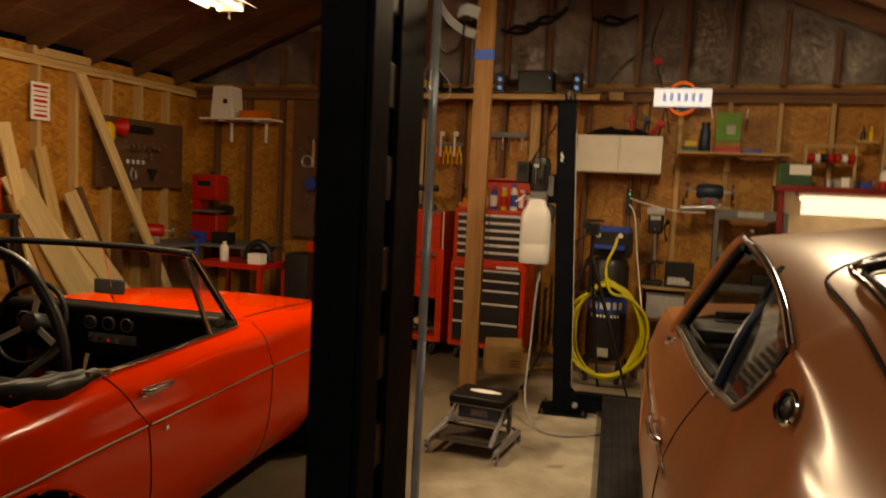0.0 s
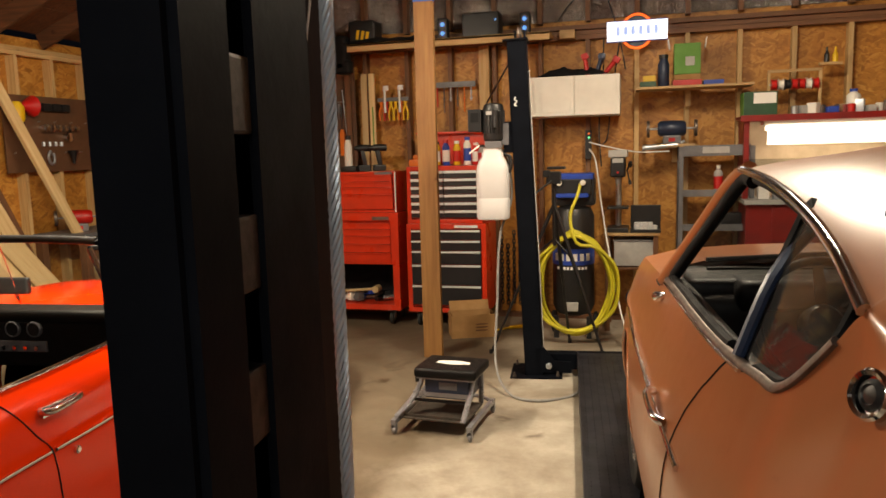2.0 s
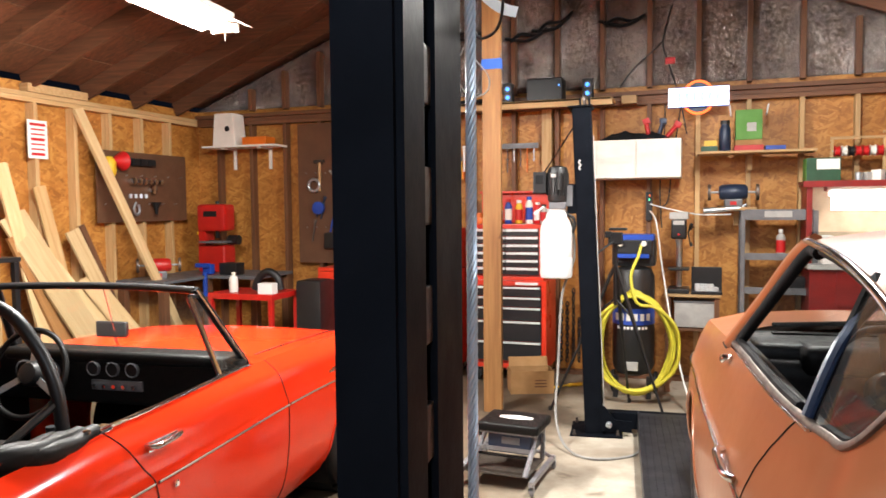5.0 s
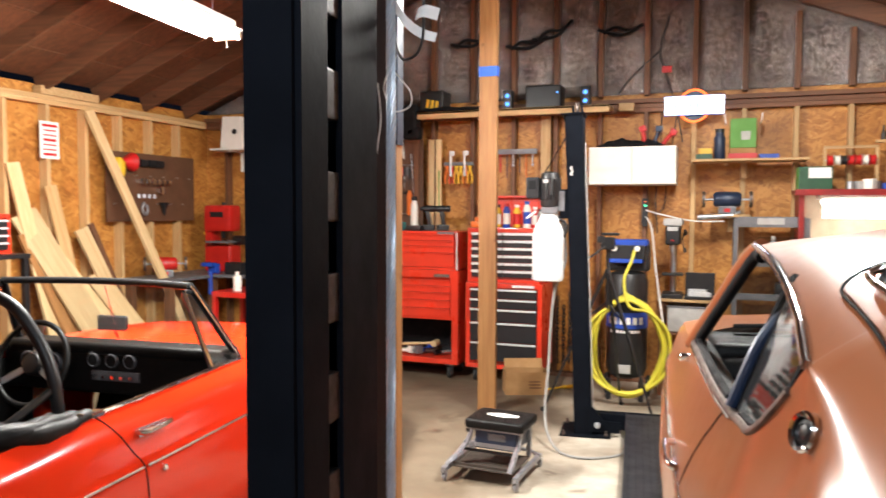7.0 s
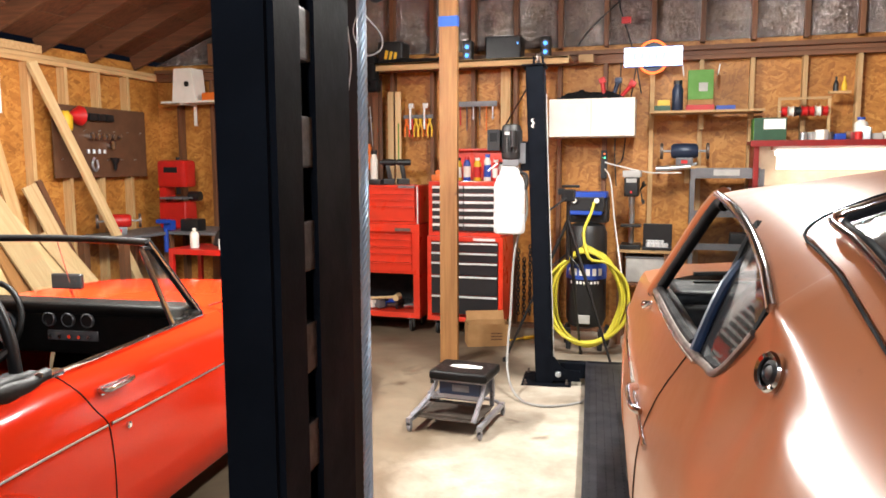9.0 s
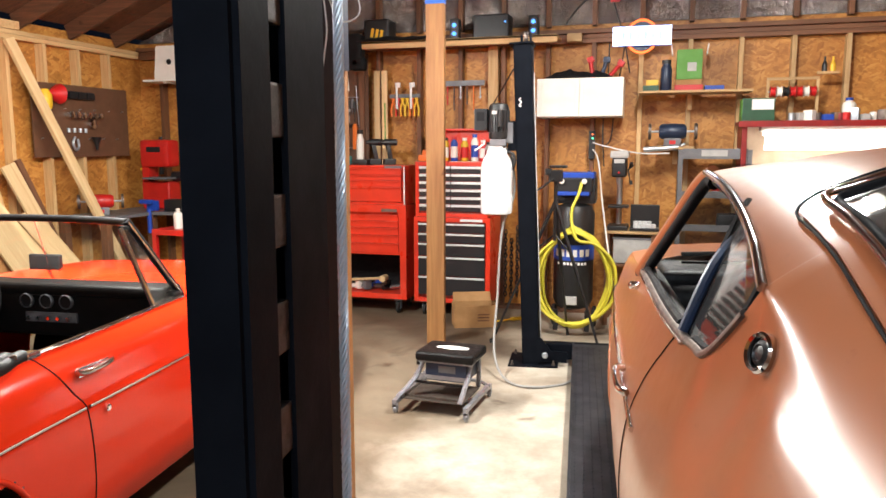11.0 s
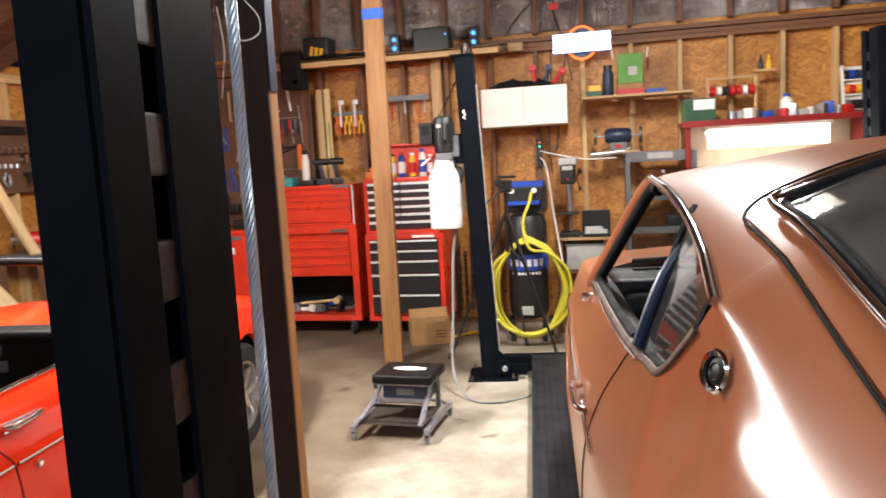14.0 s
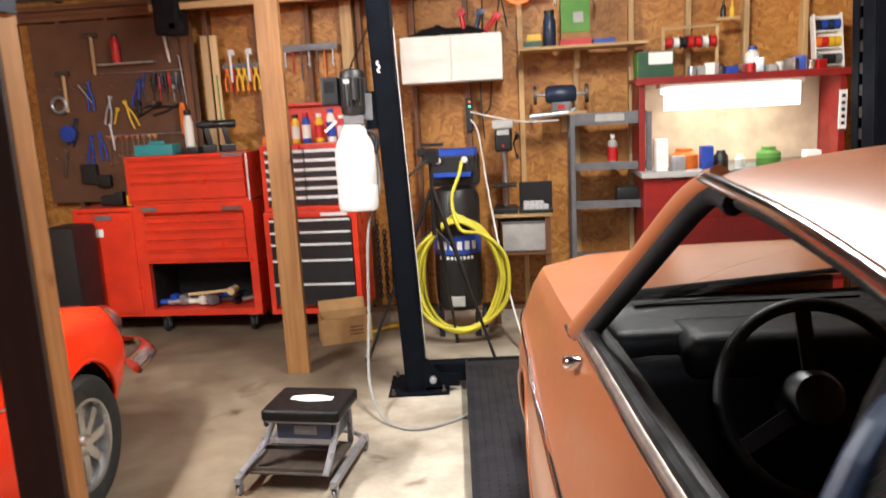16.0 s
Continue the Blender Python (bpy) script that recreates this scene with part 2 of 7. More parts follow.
ORANGE = plain("orange_plastic", (0.72, 0.16, 0.01), 0.45, 0, 0.15, 10)
RED_P = plain("red_plastic", (0.55, 0.012, 0.012), 0.4, 0, 0.2, 10)
GREEN = plain("green_card", (0.10, 0.28, 0.04), 0.55, 0, 0.2, 10)
DKGREEN = plain("dark_green_tin", (0.015, 0.07, 0.03), 0.45, 0, 0.25, 10)
TEAL = plain("teal_plastic", (0.03, 0.28, 0.30), 0.45, 0, 0.2, 10)
CARD = plain("brown_cardboard", (0.40, 0.22, 0.085), 0.8, 0, 0.2, 8)
PEG = plain("brown_hardboard", (0.125, 0.057, 0.028), 0.5, 0, 0.25, 5)
CABLE = plain("grey_cable", (0.26, 0.25, 0.235), 0.5, 0, 0.2, 20)
PAPER = plain("white_paper", (0.80, 0.78, 0.74), 0.7, 0, 0.06, 8)
CLEAR = glassy("clear_glass", haze=0.04)
DUSTY = glassy("dusty_glass", (0.62, 0.64, 0.64), 0.04, 0.06)
HATCH_GLASS = glassy("hatch_glass", (0.25, 0.27, 0.28), 0.05, 0.16)
TUBE = glow("lit_fluorescent_tube", (1.0, 0.90, 0.74), 30)
BENCH_TUBE = glow("lit_bench_tube", (1.0, 0.96, 0.88), 5)
NEON = glow("lit_sign_face", (0.72, 0.82, 1.0), 3.5)
NEON_DIM = glow("lit_sign_marks", (0.35, 0.50, 1.0), 1.4)
NEON_RING = glow("lit_orange_ring", (1.0, 0.16, 0.03), 2.2)
LED_BLUE = glow("blue_indicator", (0.1, 0.35, 1.0), 2)
LED_GREEN = glow("green_indicator", (0.1, 1.0, 0.4), 4)
RED_CAR = car_paint("red_car_paint", (0.72, 0.033, 0.0055), (0.69, 0.028, 0.0045), 0.17, 0.5, 0.25, 1.4, 0.2)
BROWN_CAR = car_paint("brown_car_paint", (0.320, 0.112, 0.046), (0.324, 0.111, 0.044), 0.30, 0.42, 0.42, 1.45, 0.35)

# ---- mesh helpers ----


def part(name, bm, mat, parent=None, label="", smooth=None):
    me = bpy.data.meshes.new(name)
    bm.to_mesh(me)
    bm.free()
    me.materials.append(mat)
    if smooth is not None:
        me.shade_smooth()
        if smooth < 180:
            me.set_sharp_from_angle(angle=radians(smooth))
    ob = new(name, me)
    if parent:
        ob.parent = parent
    if label:
        ob["label"] = label
    return ob


def thing(name, label, category, m=None, group="", kind=""):
    ob = new(name)
    ob.empty_display_size = 0.1
    if m is not None:
        ob.matrix_world = m
    return tagged(ob, label, category, group, kind)


def box(bm, c, s, bevel=0.0, m=None, seg=2):
    made = bmesh.ops.create_cube(bm, size=1.0, matrix=Matrix.Translation(c) @ Matrix.Diagonal((*s, 1)))["verts"]
    if bevel:
        edges = list({e for v in made for e in v.link_edges})
        out = bmesh.ops.bevel(bm, geom=edges, offset=bevel, segments=seg, affect="EDGES", profile=0.7)
        made = list({v for f in out["faces"] for v in f.verts} | {v for v in made if v.is_valid})
    if m is not None:
        bmesh.ops.transform(bm, matrix=m, verts=[v for v in made if v.is_valid])
    return bm


def boxes(*rows, bevel=0.0, m=None):
    bm = bmesh.new()
    for c, s in rows:
        box(bm, c, s, bevel, m)
    return bm


def rod(bm, a, b, r, r2=None, seg=14, caps=True):
    a, b = Vector(a), Vector(b)
    d = b - a
    m = Matrix.Translation((a + b) / 2) @ d.to_track_quat("Z", "Y").to_matrix().to_4x4()
    bmesh.ops.create_cone(bm, cap_ends=caps, segments=seg, radius1=r, radius2=r if r2 is None else r2, depth=d.length, matrix=m)
    return bm


def rods(*rows, seg=14):
    bm = bmesh.new()
    for row in rows:
        rod(bm, *row, seg=seg)
    return bm


def lathe(bm, profile, centre=(0, 0, 0), axis="Z", seg=24, m=None):
    """A turned shape: (radius, height) from bottom to top."""
    turn = {"Z": Matrix(), "X": Matrix.Rotation(radians(90), 4, "Y"), "-X": Matrix.Rotation(radians(-90), 4, "Y"), "Y": Matrix.Rotation(radians(90), 4, "X"), "-Y": Matrix.Rotation(radians(-90), 4, "X")}[axis]
    full = (m or Matrix()) @ Matrix.Translation(centre) @ turn
    rings = []
    for r, z in profile:
        rings.append([bm.verts.new(full @ Vector((r * math.cos(k * math.tau / seg), r * math.sin(k * math.tau / seg), z))) for k in range(seg)])
    for a, b in zip(rings, rings[1:]):
        for k in range(seg):
            bm.faces.new((a[k], a[(k + 1) % seg], b[(k + 1) % seg], b[k]))
    bm.faces.new(rings[0][::-1])
    bm.faces.new(rings[-1])
    return bm


def smooth_line(pts, per=8, closed=False):
    p = [np.array(q, float) for q in pts]
    out, n = [], len(p)
    for k in range(n if closed else n - 1):
        a, b, c, d = (p[(k + j) % n] if closed else p[min(max(k + j, 0), n - 1)] for j in (-1, 0, 1, 2))
        for t in np.arange(per) / per:
            out.append(0.5 * (2 * b + (c - a) * t + (2 * a - 5 * b + 4 * c - d) * t**2 + (3 * b - a - 3 * c + d) * t**3))
    if not closed:
        out.append(p[-1])
    return out


def tube(bm, pts, r, seg=8, per=8, closed=False, flat=1.0):
    """A bent round bar through points."""
    line = [Vector(q) for q in (smooth_line(pts, per, closed) if per > 1 else pts)]
    rings, n = [], len(line)
    ref = None
    for k, q in enumerate(line):
        d = (line[(k + 1) % n] - line[k - 1]) if closed else (line[min(k + 1, n - 1)] - line[max(k - 1, 0)])
        d.normalize()
        if ref is None:
            ref = d.orthogonal().normalized()
        ref = (ref - d * ref.dot(d)).normalized()
        side = d.cross(ref)
        rings.append([bm.verts.new(q + r * (math.cos(a) * ref + flat * math.sin(a) * side)) for a in np.arange(seg) * math.tau / seg])
    pairs = list(zip(rings, rings[1:])) + ([(rings[-1], rings[0])] if closed else [])
    for a, b in pairs:
        for k in range(seg):
            bm.faces.new((a[k], a[(k + 1) % seg], b[(k + 1) % seg], b[k]))
    if not closed:
        bm.faces.new(rings[0][::-1])
        bm.faces.new(rings[-1])
    return bm


def sheet(grid, thick=0.0, keep=None):
    """A surface through a grid of points; keep(x, y, z) says which faces stay."""
    bm = bmesh.new()
    rows = [[bm.verts.new(p) for p in row] for row in grid]
    for a, b in zip(rows, rows[1:]):
        for k in range(len(a) - 1):
            quad = (a[k], a[k + 1], b[k + 1], b[k])
            if keep is None or keep(*(sum((v.co for v in quad), Vector()) / 4)):
                bm.faces.new(quad)
    if thick:
        bmesh.ops.recalc_face_normals(bm, faces=bm.faces)
        bmesh.ops.solidify(bm, geom=bm.faces[:], thickness=thick)
    bmesh.ops.delete(bm, geom=[v for v in bm.verts if not v.link_faces], context="VERTS")
    return bm


def plate(outline, thick, m=None, bevel=0.0):
    """A flat plate: an outline in x and y, pulled up in z."""
    bm = bmesh.new()
    f = bm.faces.new([bm.verts.new((x, y, 0)) for x, y in outline])
    top = bmesh.ops.extrude_face_region(bm, geom=[f])["geom"]
    bmesh.ops.translate(bm, vec=(0, 0, thick), verts=[v for v in top if isinstance(v, bmesh.types.BMVert)])
    bmesh.ops.recalc_face_normals(bm, faces=bm.faces)
    if bevel:
        bmesh.ops.bevel(bm, geom=bm.edges[:], offset=bevel, segments=2, affect="EDGES")
    if m is not None:
        bmesh.ops.transform(bm, matrix=m, verts=bm.verts)
    return bm


SLOPES, KNOWN = {}, {}


def at(table, v):
    """A smooth value from a short table of (place, value)."""
    key = (id(table), float(v))
    if key not in KNOWN:
        if id(table) not in SLOPES:
            xs, ys = (list(map(float, q)) for q in zip(*table))
            SLOPES[id(table)] = xs, ys, [float(q) for q in np.gradient(np.array(ys), np.array(xs))]
        xs, ys, slope = SLOPES[id(table)]
        k = 0
        while k < len(xs) - 2 and v > xs[k + 1]:
            k += 1
        h = xs[k + 1] - xs[k]
        t = min(max((v - xs[k]) / h, 0), 1)
        KNOWN[key] = (2 * t**3 - 3 * t**2 + 1) * ys[k] + (t**3 - 2 * t**2 + t) * h * slope[k] + (3 * t**2 - 2 * t**3) * ys[k + 1] + (t**3 - t**2) * h * slope[k + 1]
    return KNOWN[key]


LINES = {}


def along(key, points, s):
    """A place from 0 to 1 along a smooth section, worked out once for each key."""
    if key not in LINES:
        LINES[key] = smooth_line([(a, b, 0) for a, b in points()], 20)
    line = LINES[key]
    t = s * (len(line) - 1)
    k = min(int(t), len(line) - 2)
    return line[k] + (line[k + 1] - line[k]) * (t - k)


def solid(name, bm, mat, label, category, smooth=None, group="", kind=""):
    """A thing that is one mesh."""
    return tagged(part(name, bm, mat, None, "", smooth), label, category, group, kind)



def many_boxes(rows):
    """Plain boxes (centre, size) joined into one bmesh, quickly."""
    verts, faces = [], []
    for (cx, cy, cz), (sx, sy, sz) in rows:
        k = len(verts)
        verts += [(cx + i * sx / 2, cy + j * sy / 2, cz + h * sz / 2) for h in (-1, 1) for j in (-1, 1) for i in (-1, 1)]
        faces += [[k + q for q in f] for f in ((0, 2, 3, 1), (4, 5, 7, 6), (0, 1, 5, 4), (2, 6, 7, 3), (0, 4, 6, 2), (1, 3, 7, 5))]
    me = bpy.data.meshes.new("joined")
    me.from_pydata(verts, [], faces)
    bm = bmesh.new()
    bm.from_mesh(me)
    bpy.data.meshes.remove(me)
    return bm


# ---- the setting ----
WEST, EAST, NORTH, SOUTH = -5.8, 1.75, 6.84, -1.7
TOP, RIDGE_X, PITCH = 2.43, -2.03, 0.40
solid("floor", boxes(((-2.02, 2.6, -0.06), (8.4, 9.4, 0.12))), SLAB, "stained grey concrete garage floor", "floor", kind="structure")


def stud(parent, x, y, z0, z1, wide=0.038, deep=0.089, mat=None, name="stud"):
    return part(name, boxes(((0, 0, (z0 + z1) / 2), (wide, deep, z1 - z0)), bevel=0.003), mat, parent)


def roof_z(x):
    return TOP + 0.1 + PITCH * min(x - WEST, EAST - x)


wall = solid("wall_north", boxes(((-2.02, NORTH + 0.101, 1.3), (7.8, 0.02, 2.6))), OSB, "orange-brown strand board wall with open studs", "wall", kind="structure")
half = (EAST - WEST) / 2 + 0.1
gable = plate([(-half, 2.6), (half, 2.6), (0, 2.6 + PITCH * half)], 0.02, pose(RIDGE_X, NORTH + 0.101, 0, 90, 0, 0))
part("foil_insulation", gable, FOIL, wall, "crinkled silver foil insulation panels")
for k in range(19):
    x = 0.099 - 0.405 * (k - 3)
    darker = x < -0.85
    ob = part("stud", boxes(((0, 0, TOP / 2), (0.038, 0.089, TOP - 0.04)), bevel=0.003), OLD if darker else PINE, wall)
    ob.location = (x, NORTH + 0.045, 0.02)
    z1 = roof_z(x) + 0.02
    if z1 - 2.6 > 0.12:
        ob = part("gable_stud", boxes(((0, 0, (z1 + 2.58) / 2), (0.040, 0.089, z1 - 2.58)), bevel=0.003), OLD, wall)
        ob.location = (x, NORTH + 0.045, 0)
ob = part("broad_stud", boxes(((0, 0, TOP / 2), (0.089, 0.07, TOP - 0.04)), bevel=0.003), PINE, wall)
ob.location = (-2.02, NORTH + 0.03, 0.02)
for z, name in ((TOP + 0.019, "top_plate"), (TOP + 0.0575, "top_plate"), (0.019, "sole_plate")):
    ob = part(name, boxes(((0, 0, 0), (7.6, 0.095, 0.037)), bevel=0.003), OLD_X, wall)
    ob.location = (-2.02, NORTH + 0.045, z)
ob = part("gable_plate", boxes(((0, 0, 0), (7.6, 0.14, 0.037)), bevel=0.003), OLD_X, wall)
ob.location = (-2.02, NORTH + 0.02, TOP + 0.096)

wall = solid("wall_west", boxes(((WEST - 0.101, 2.6, 1.3), (0.02, 9.2, 2.6))), OSB, "orange-brown strand board wall with pale pine studs", "wall", kind="structure")
for k in range(20):
    ob = part("stud", boxes(((0, 0, TOP / 2), (0.089, 0.038, TOP - 0.04)), bevel=0.003), PINE, wall)
    ob.location = (WEST - 0.045, 6.36 - 0.406 * k, 0.02)
for z in (TOP + 0.019, TOP + 0.0575, 0.019):
    ob = part("plate", boxes(((0, 0, 0), (8.8, 0.092, 0.037)), bevel=0.003), PINE_X, wall)
    ob.matrix_basis = pose(WEST - 0.045, 2.4, z, 0, 0, 90)
wall = solid("wall_east", boxes(((EAST + 0.101, 2.6, 1.3), (0.02, 9.2, 2.6))), OSB, "strand board side wall with pine studs", "wall", kind="structure")
for k in range(20):
    ob = part("stud", boxes(((0, 0, TOP / 2), (0.089, 0.038, TOP - 0.04)), bevel=0.003), PINE, wall)
    ob.location = (EAST + 0.045, 6.40 - 0.406 * k, 0.02)
ob = part("plate", boxes(((0, 0, 0), (8.8, 0.092, 0.075)), bevel=0.003), OLD_X, wall)
ob.matrix_basis = pose(EAST + 0.045, 2.4, TOP + 0.038, 0, 0, 90)
# front wall and gable out of view, added and kept dark to cut bounce light
wall = solid("wall_south", boxes(((-2.02, SOUTH - 0.05, 1.3), (7.8, 0.1, 2.6))), OLD_X, "unseen dark brown front wall, added to keep bounce light low", "wall", kind="structure")
south = plate([(-half, 2.6), (half, 2.6), (0, 2.6 + PITCH * half)], 0.02, pose(RIDGE_X, SOUTH - 0.02, 0, 90, 0, 0))
part("gable_boards", south, OLD_X, wall)

# roof: deck and rafters in one mesh
bm = bmesh.new()
run = half * math.hypot(1, PITCH)
lean = math.degrees(math.atan(PITCH))
for side, tilt in ((-1, -lean), (1, lean)):
    m = Matrix.Translation((RIDGE_X + side * half / 2, 2.6, 2.49 + PITCH * half / 2 + 0.16)) @ Matrix.Rotation(radians(tilt), 4, "Y")
    for k in range(30):
        box(bm, (-side * run / 2 + side * (k + 0.5) * run / 30, 0, 0.01 + 0.003 * (k % 3)), (run / 30 - 0.004, 9.2, 0.02), 0, m)
    for k in range(16):
        box(bm, (0, NORTH - 2.6 - 0.30 - k * 0.61, -0.07), (run, 0.04, 0.14), 0.003, m)
box(bm, (RIDGE_X, 2.6, 2.49 + PITCH * half + 0.06), (0.04, 9.2, 0.2), 0.003)
solid("ceiling", bm, ROOF, "dark brown open rafters under a boarded roof", "ceiling", kind="structure")

# ---- car lift ----
LIFT = pose(-0.93, 0.78, 0, 0, 0, 5.6)
lift = thing("car_lift", "black post-type car lift standing on the concrete floor", "car lift", LIFT)


def column_profile(w):
    # an open channel: outer web on the far side, lips towards the runway
    return [(-0.006, -0.122), (-w, -0.122), (-w, 0.125), (-0.006, 0.125), (-0.006, -0.004), (-0.014, -0.004), (-0.014, 0.117), (8e-3 - w, 0.117), (8e-3 - w, -0.114), (-0.014, -0.114), (-0.014, -0.047), (-0.006, -0.047)]


def column(m, height=2.2, w=0.073):
    bm = bmesh.new()
    f = bm.faces.new([bm.verts.new((x, y, 0.012)) for x, y in column_profile(w)])
    top = bmesh.ops.extrude_face_region(bm, geom=[f])["geom"]
    bmesh.ops.translate(bm, vec=(0, 0, height), verts=[v for v in top if isinstance(v, bmesh.types.BMVert)])
    bmesh.ops.recalc_face_normals(bm, faces=bm.faces)
    upright = [e for e in bm.edges if abs(e.verts[0].co.z - e.verts[1].co.z) > 0.5]
    outer = [e for e in upright if abs(e.verts[0].co.y) > 0.12]
    bmesh.ops.bevel(bm, geom=outer, offset=0.0075, segments=4, affect="EDGES")
    ob = part("column", bm, BLACK_STEEL, lift, "black powder-coated steel column", 40)
    ob.matrix_basis = m
    bm = boxes(((-w / 2 + 0.01, 0.0, 0.006), (w + 0.22, 0.36, 0.012)), bevel=0.002)
    part("base_plate", bm, BLACK_STEEL, ob)
    for x in (-w - 0.07, 0.09):
        for y in (-0.15, 0.15):
            part("anchor_bolt", lathe(bmesh.new(), [(0.013, 0.012), (0.013, 0.024), (0.007, 0.024), (0.007, 0.045)], (x, y, 0), seg=6), WORN_STEEL, ob)
    # the safety rack: a bar with worn steps
    bm = boxes(((-0.036, -0.0255, height / 2), (0.010, 0.056, height - 0.1)), bevel=0.001)
    part("rack_bar", bm, BLACK_STEEL, ob)
    for k in range(16):
        bm = bmesh.new()
        box(bm, (-0.021, -0.0255, 0.2665 + 0.1185 * k), (0.022, 0.041, 0.058), 0.003)
        part("rack_step", bm, STEP_STEEL, ob)
    return ob


V_FAR = 4.44
column(Matrix())
far_column = column(pose(0.070, V_FAR, 0, 0, -2.4, 0), 2.2, 0.128)
part("cord", tube(bmesh.new(), [(0.004, -0.10, 0.06), (0.006, -0.11, 0.8), (0.004, -0.105, 1.4), (0.007, -0.11, 2.02)], 0.0034, 6, 6), LIGHT_GREY, far_column, "white cord tied along the column", 60)
part("hook_mark", tube(bmesh.new(), [(-0.085, -0.128, 1.86), (-0.098, -0.128, 1.845), (-0.082, -0.128, 1.83), (-0.098, -0.128, 1.81), (-0.084, -0.128, 1.80)], 0.004, 6, 5), PAPER, far_column, "white chalk squiggle")
column(pose(2.56, V_FAR, 0, 0, 2.0, 180), 2.2, 0.142)
for v in (0.0, V_FAR):
    part("cross_beam", boxes(((1.24, v, 0.085), (2.36 if v else 2.28, 0.09, 0.11)), bevel=0.006), BLACK_STEEL, lift)
for u in (0.287, 1.733):
    bm = boxes(((u + 0.24, 2.15, 0.10), (0.48, 4.48, 0.10)), bevel=0.004)
    ob = part("runway", bm, RUNWAY, lift, "black steel runway with raised tread")
    bm = many_boxes([((u + 0.03 + i * 0.038, -0.05 + j * 0.04, 0.1505), (0.006, 0.024, 0.003)) for i in range(12) for j in range(110)])
    tread = part("tread_pattern", bm, RUNWAY, ob)
    tagged(tread, kind="stuff")
    part("edge_flange", boxes(((u + 0.006, 2.15, 0.156), (0.012, 4.48, 0.012)), bevel=0.002), RUNWAY, ob)
# bracket with pulley pin by the far column
bm = plate([(0, 0), (0.24, 0), (0.24, 0.075), (0.13, 0.08), (0.06, 0.17), (0, 0.17)], 0.012, pose(0.01, V_FAR - 0.11, 0.03, 90, 0, 0))
ob = part("pulley_bracket", bm, BLACK_STEEL, lift)
part("pulley_pin", lathe(bmesh.new(), [(0.02, 0), (0.02, 0.02), (0.012, 0.024)], (0.10, V_FAR - 0.142, 0.085), "Y", m=None), STEEL, ob)
# wire rope in the near column: strands wound round a core
bm = bmesh.new()
for s in range(6):
    pts = []
    for k in range(440):
        z, a = 0.05 + k * 0.0055, k * 0.46 + s * math.tau / 6
        pts.append((-0.006 + 0.0050 * math.cos(a), 0.176 + 0.0050 * math.sin(a), z))
    tube(bm, pts, 0.0023, 5, 1)
part("wire_rope", bm, ROPE, lift, "twisted galvanised wire rope")
part("top_cap", boxes(((-0.073, 0, 2.219), (0.16, 0.27, 0.012)), bevel=0.002), BLACK_STEEL, far_column)
part("sheave", lathe(bmesh.new(), [(0.045, -0.012), (0.036, 0), (0.045, 0.012)], (-0.045, -0.03, 2.262), "X", 20), WORN_STEEL, far_column, "", 40)
part("sheave_cheek", boxes(((-0.075, -0.03, 2.25), (0.012, 0.09, 0.06)), ((-0.015, -0.03, 2.25), (0.012, 0.09, 0.06)), bevel=0.003), BLACK_STEEL, far_column)

# power unit on the far column
unit = thing("hydraulic_power_unit", "black motor with white fluid reservoir bolted to the lift column", "power unit", LIFT @ Matrix.Translation((-0.255, V_FAR - 0.09, 0)))
bm = lathe(bmesh.new(), [(0.050, 1.575), (0.066, 1.585), (0.068, 1.60), (0.068, 1.79), (0.060, 1.812), (0.03, 1.822)], (0.01, 0, 0), seg=28)
part("motor", bm, BLACK, unit, "", 35)
ribs = [(0.01 + (0.075 if k % 4 < 2 else 0.067) * math.cos(k * math.tau / 80), (0.075 if k % 4 < 2 else 0.067) * math.sin(k * math.tau / 80)) for k in range(80)]
part("cooling_ribs", plate(ribs, 0.15, pose(0, 0, 1.625)), BLACK, unit)
part("switch_box", boxes(((-0.108, -0.01, 1.71), (0.088, 0.10, 0.145)), bevel=0.008), BLACK, unit)
part("switch_plate", boxes(((-0.108, -0.062, 1.73), (0.05, 0.004, 0.06)), bevel=0.001), DULL, unit)
part("capacitor", rods(((0.03, -0.075, 1.66), (0.03, -0.075, 1.77), 0.02)), BLACK, unit)
part("motor_label", boxes(((-0.012, -0.0765, 1.755), (0.035, 0.003, 0.022))), LIGHT_GREY, unit)
part("valve_block", boxes(((0.01, 0, 1.555), (0.11, 0.11, 0.045)), ((0.085, 0, 1.62), (0.05, 0.05, 0.14)), bevel=0.005), GREY, unit)
part("column_bracket", boxes(((0.125, 0.03, 1.60), (0.10, 0.10, 0.20)), bevel=0.004), BLACK_STEEL, unit)


def jug_ring(w, d, z, n=32):
    """A rounded square ring."""
    out = []
    for k in range(n):
        a = k * math.tau / n
        c, q = math.cos(a), math.sin(a)
        out.append((w * math.copysign(abs(c) ** 0.55, c), d * math.copysign(abs(q) ** 0.55, q), z))
    return out


bm = bmesh.new()
levels = [(0.085, 0.060, 1.062), (0.102, 0.074, 1.068), (0.108, 0.079, 1.085), (0.108, 0.079, 1.20), (0.106, 0.077, 1.205), (0.108, 0.079, 1.212), (0.108, 0.079, 1.385), (0.104, 0.076, 1.41), (0.088, 0.066, 1.455), (0.072, 0.056, 1.475), (0.070, 0.055, 1.50), (0.060, 0.050, 1.51), (0.058, 0.048, 1.535)]
rings = [[bm.verts.new(q) for q in jug_ring(*lv)] for lv in levels]
for a, b in zip(rings, rings[1:]):
    for k in range(32):
        bm.faces.new((a[k], a[(k + 1) % 32], b[(k + 1) % 32], b[k]))
bm.faces.new(rings[0][::-1])
bm.faces.new(rings[-1])
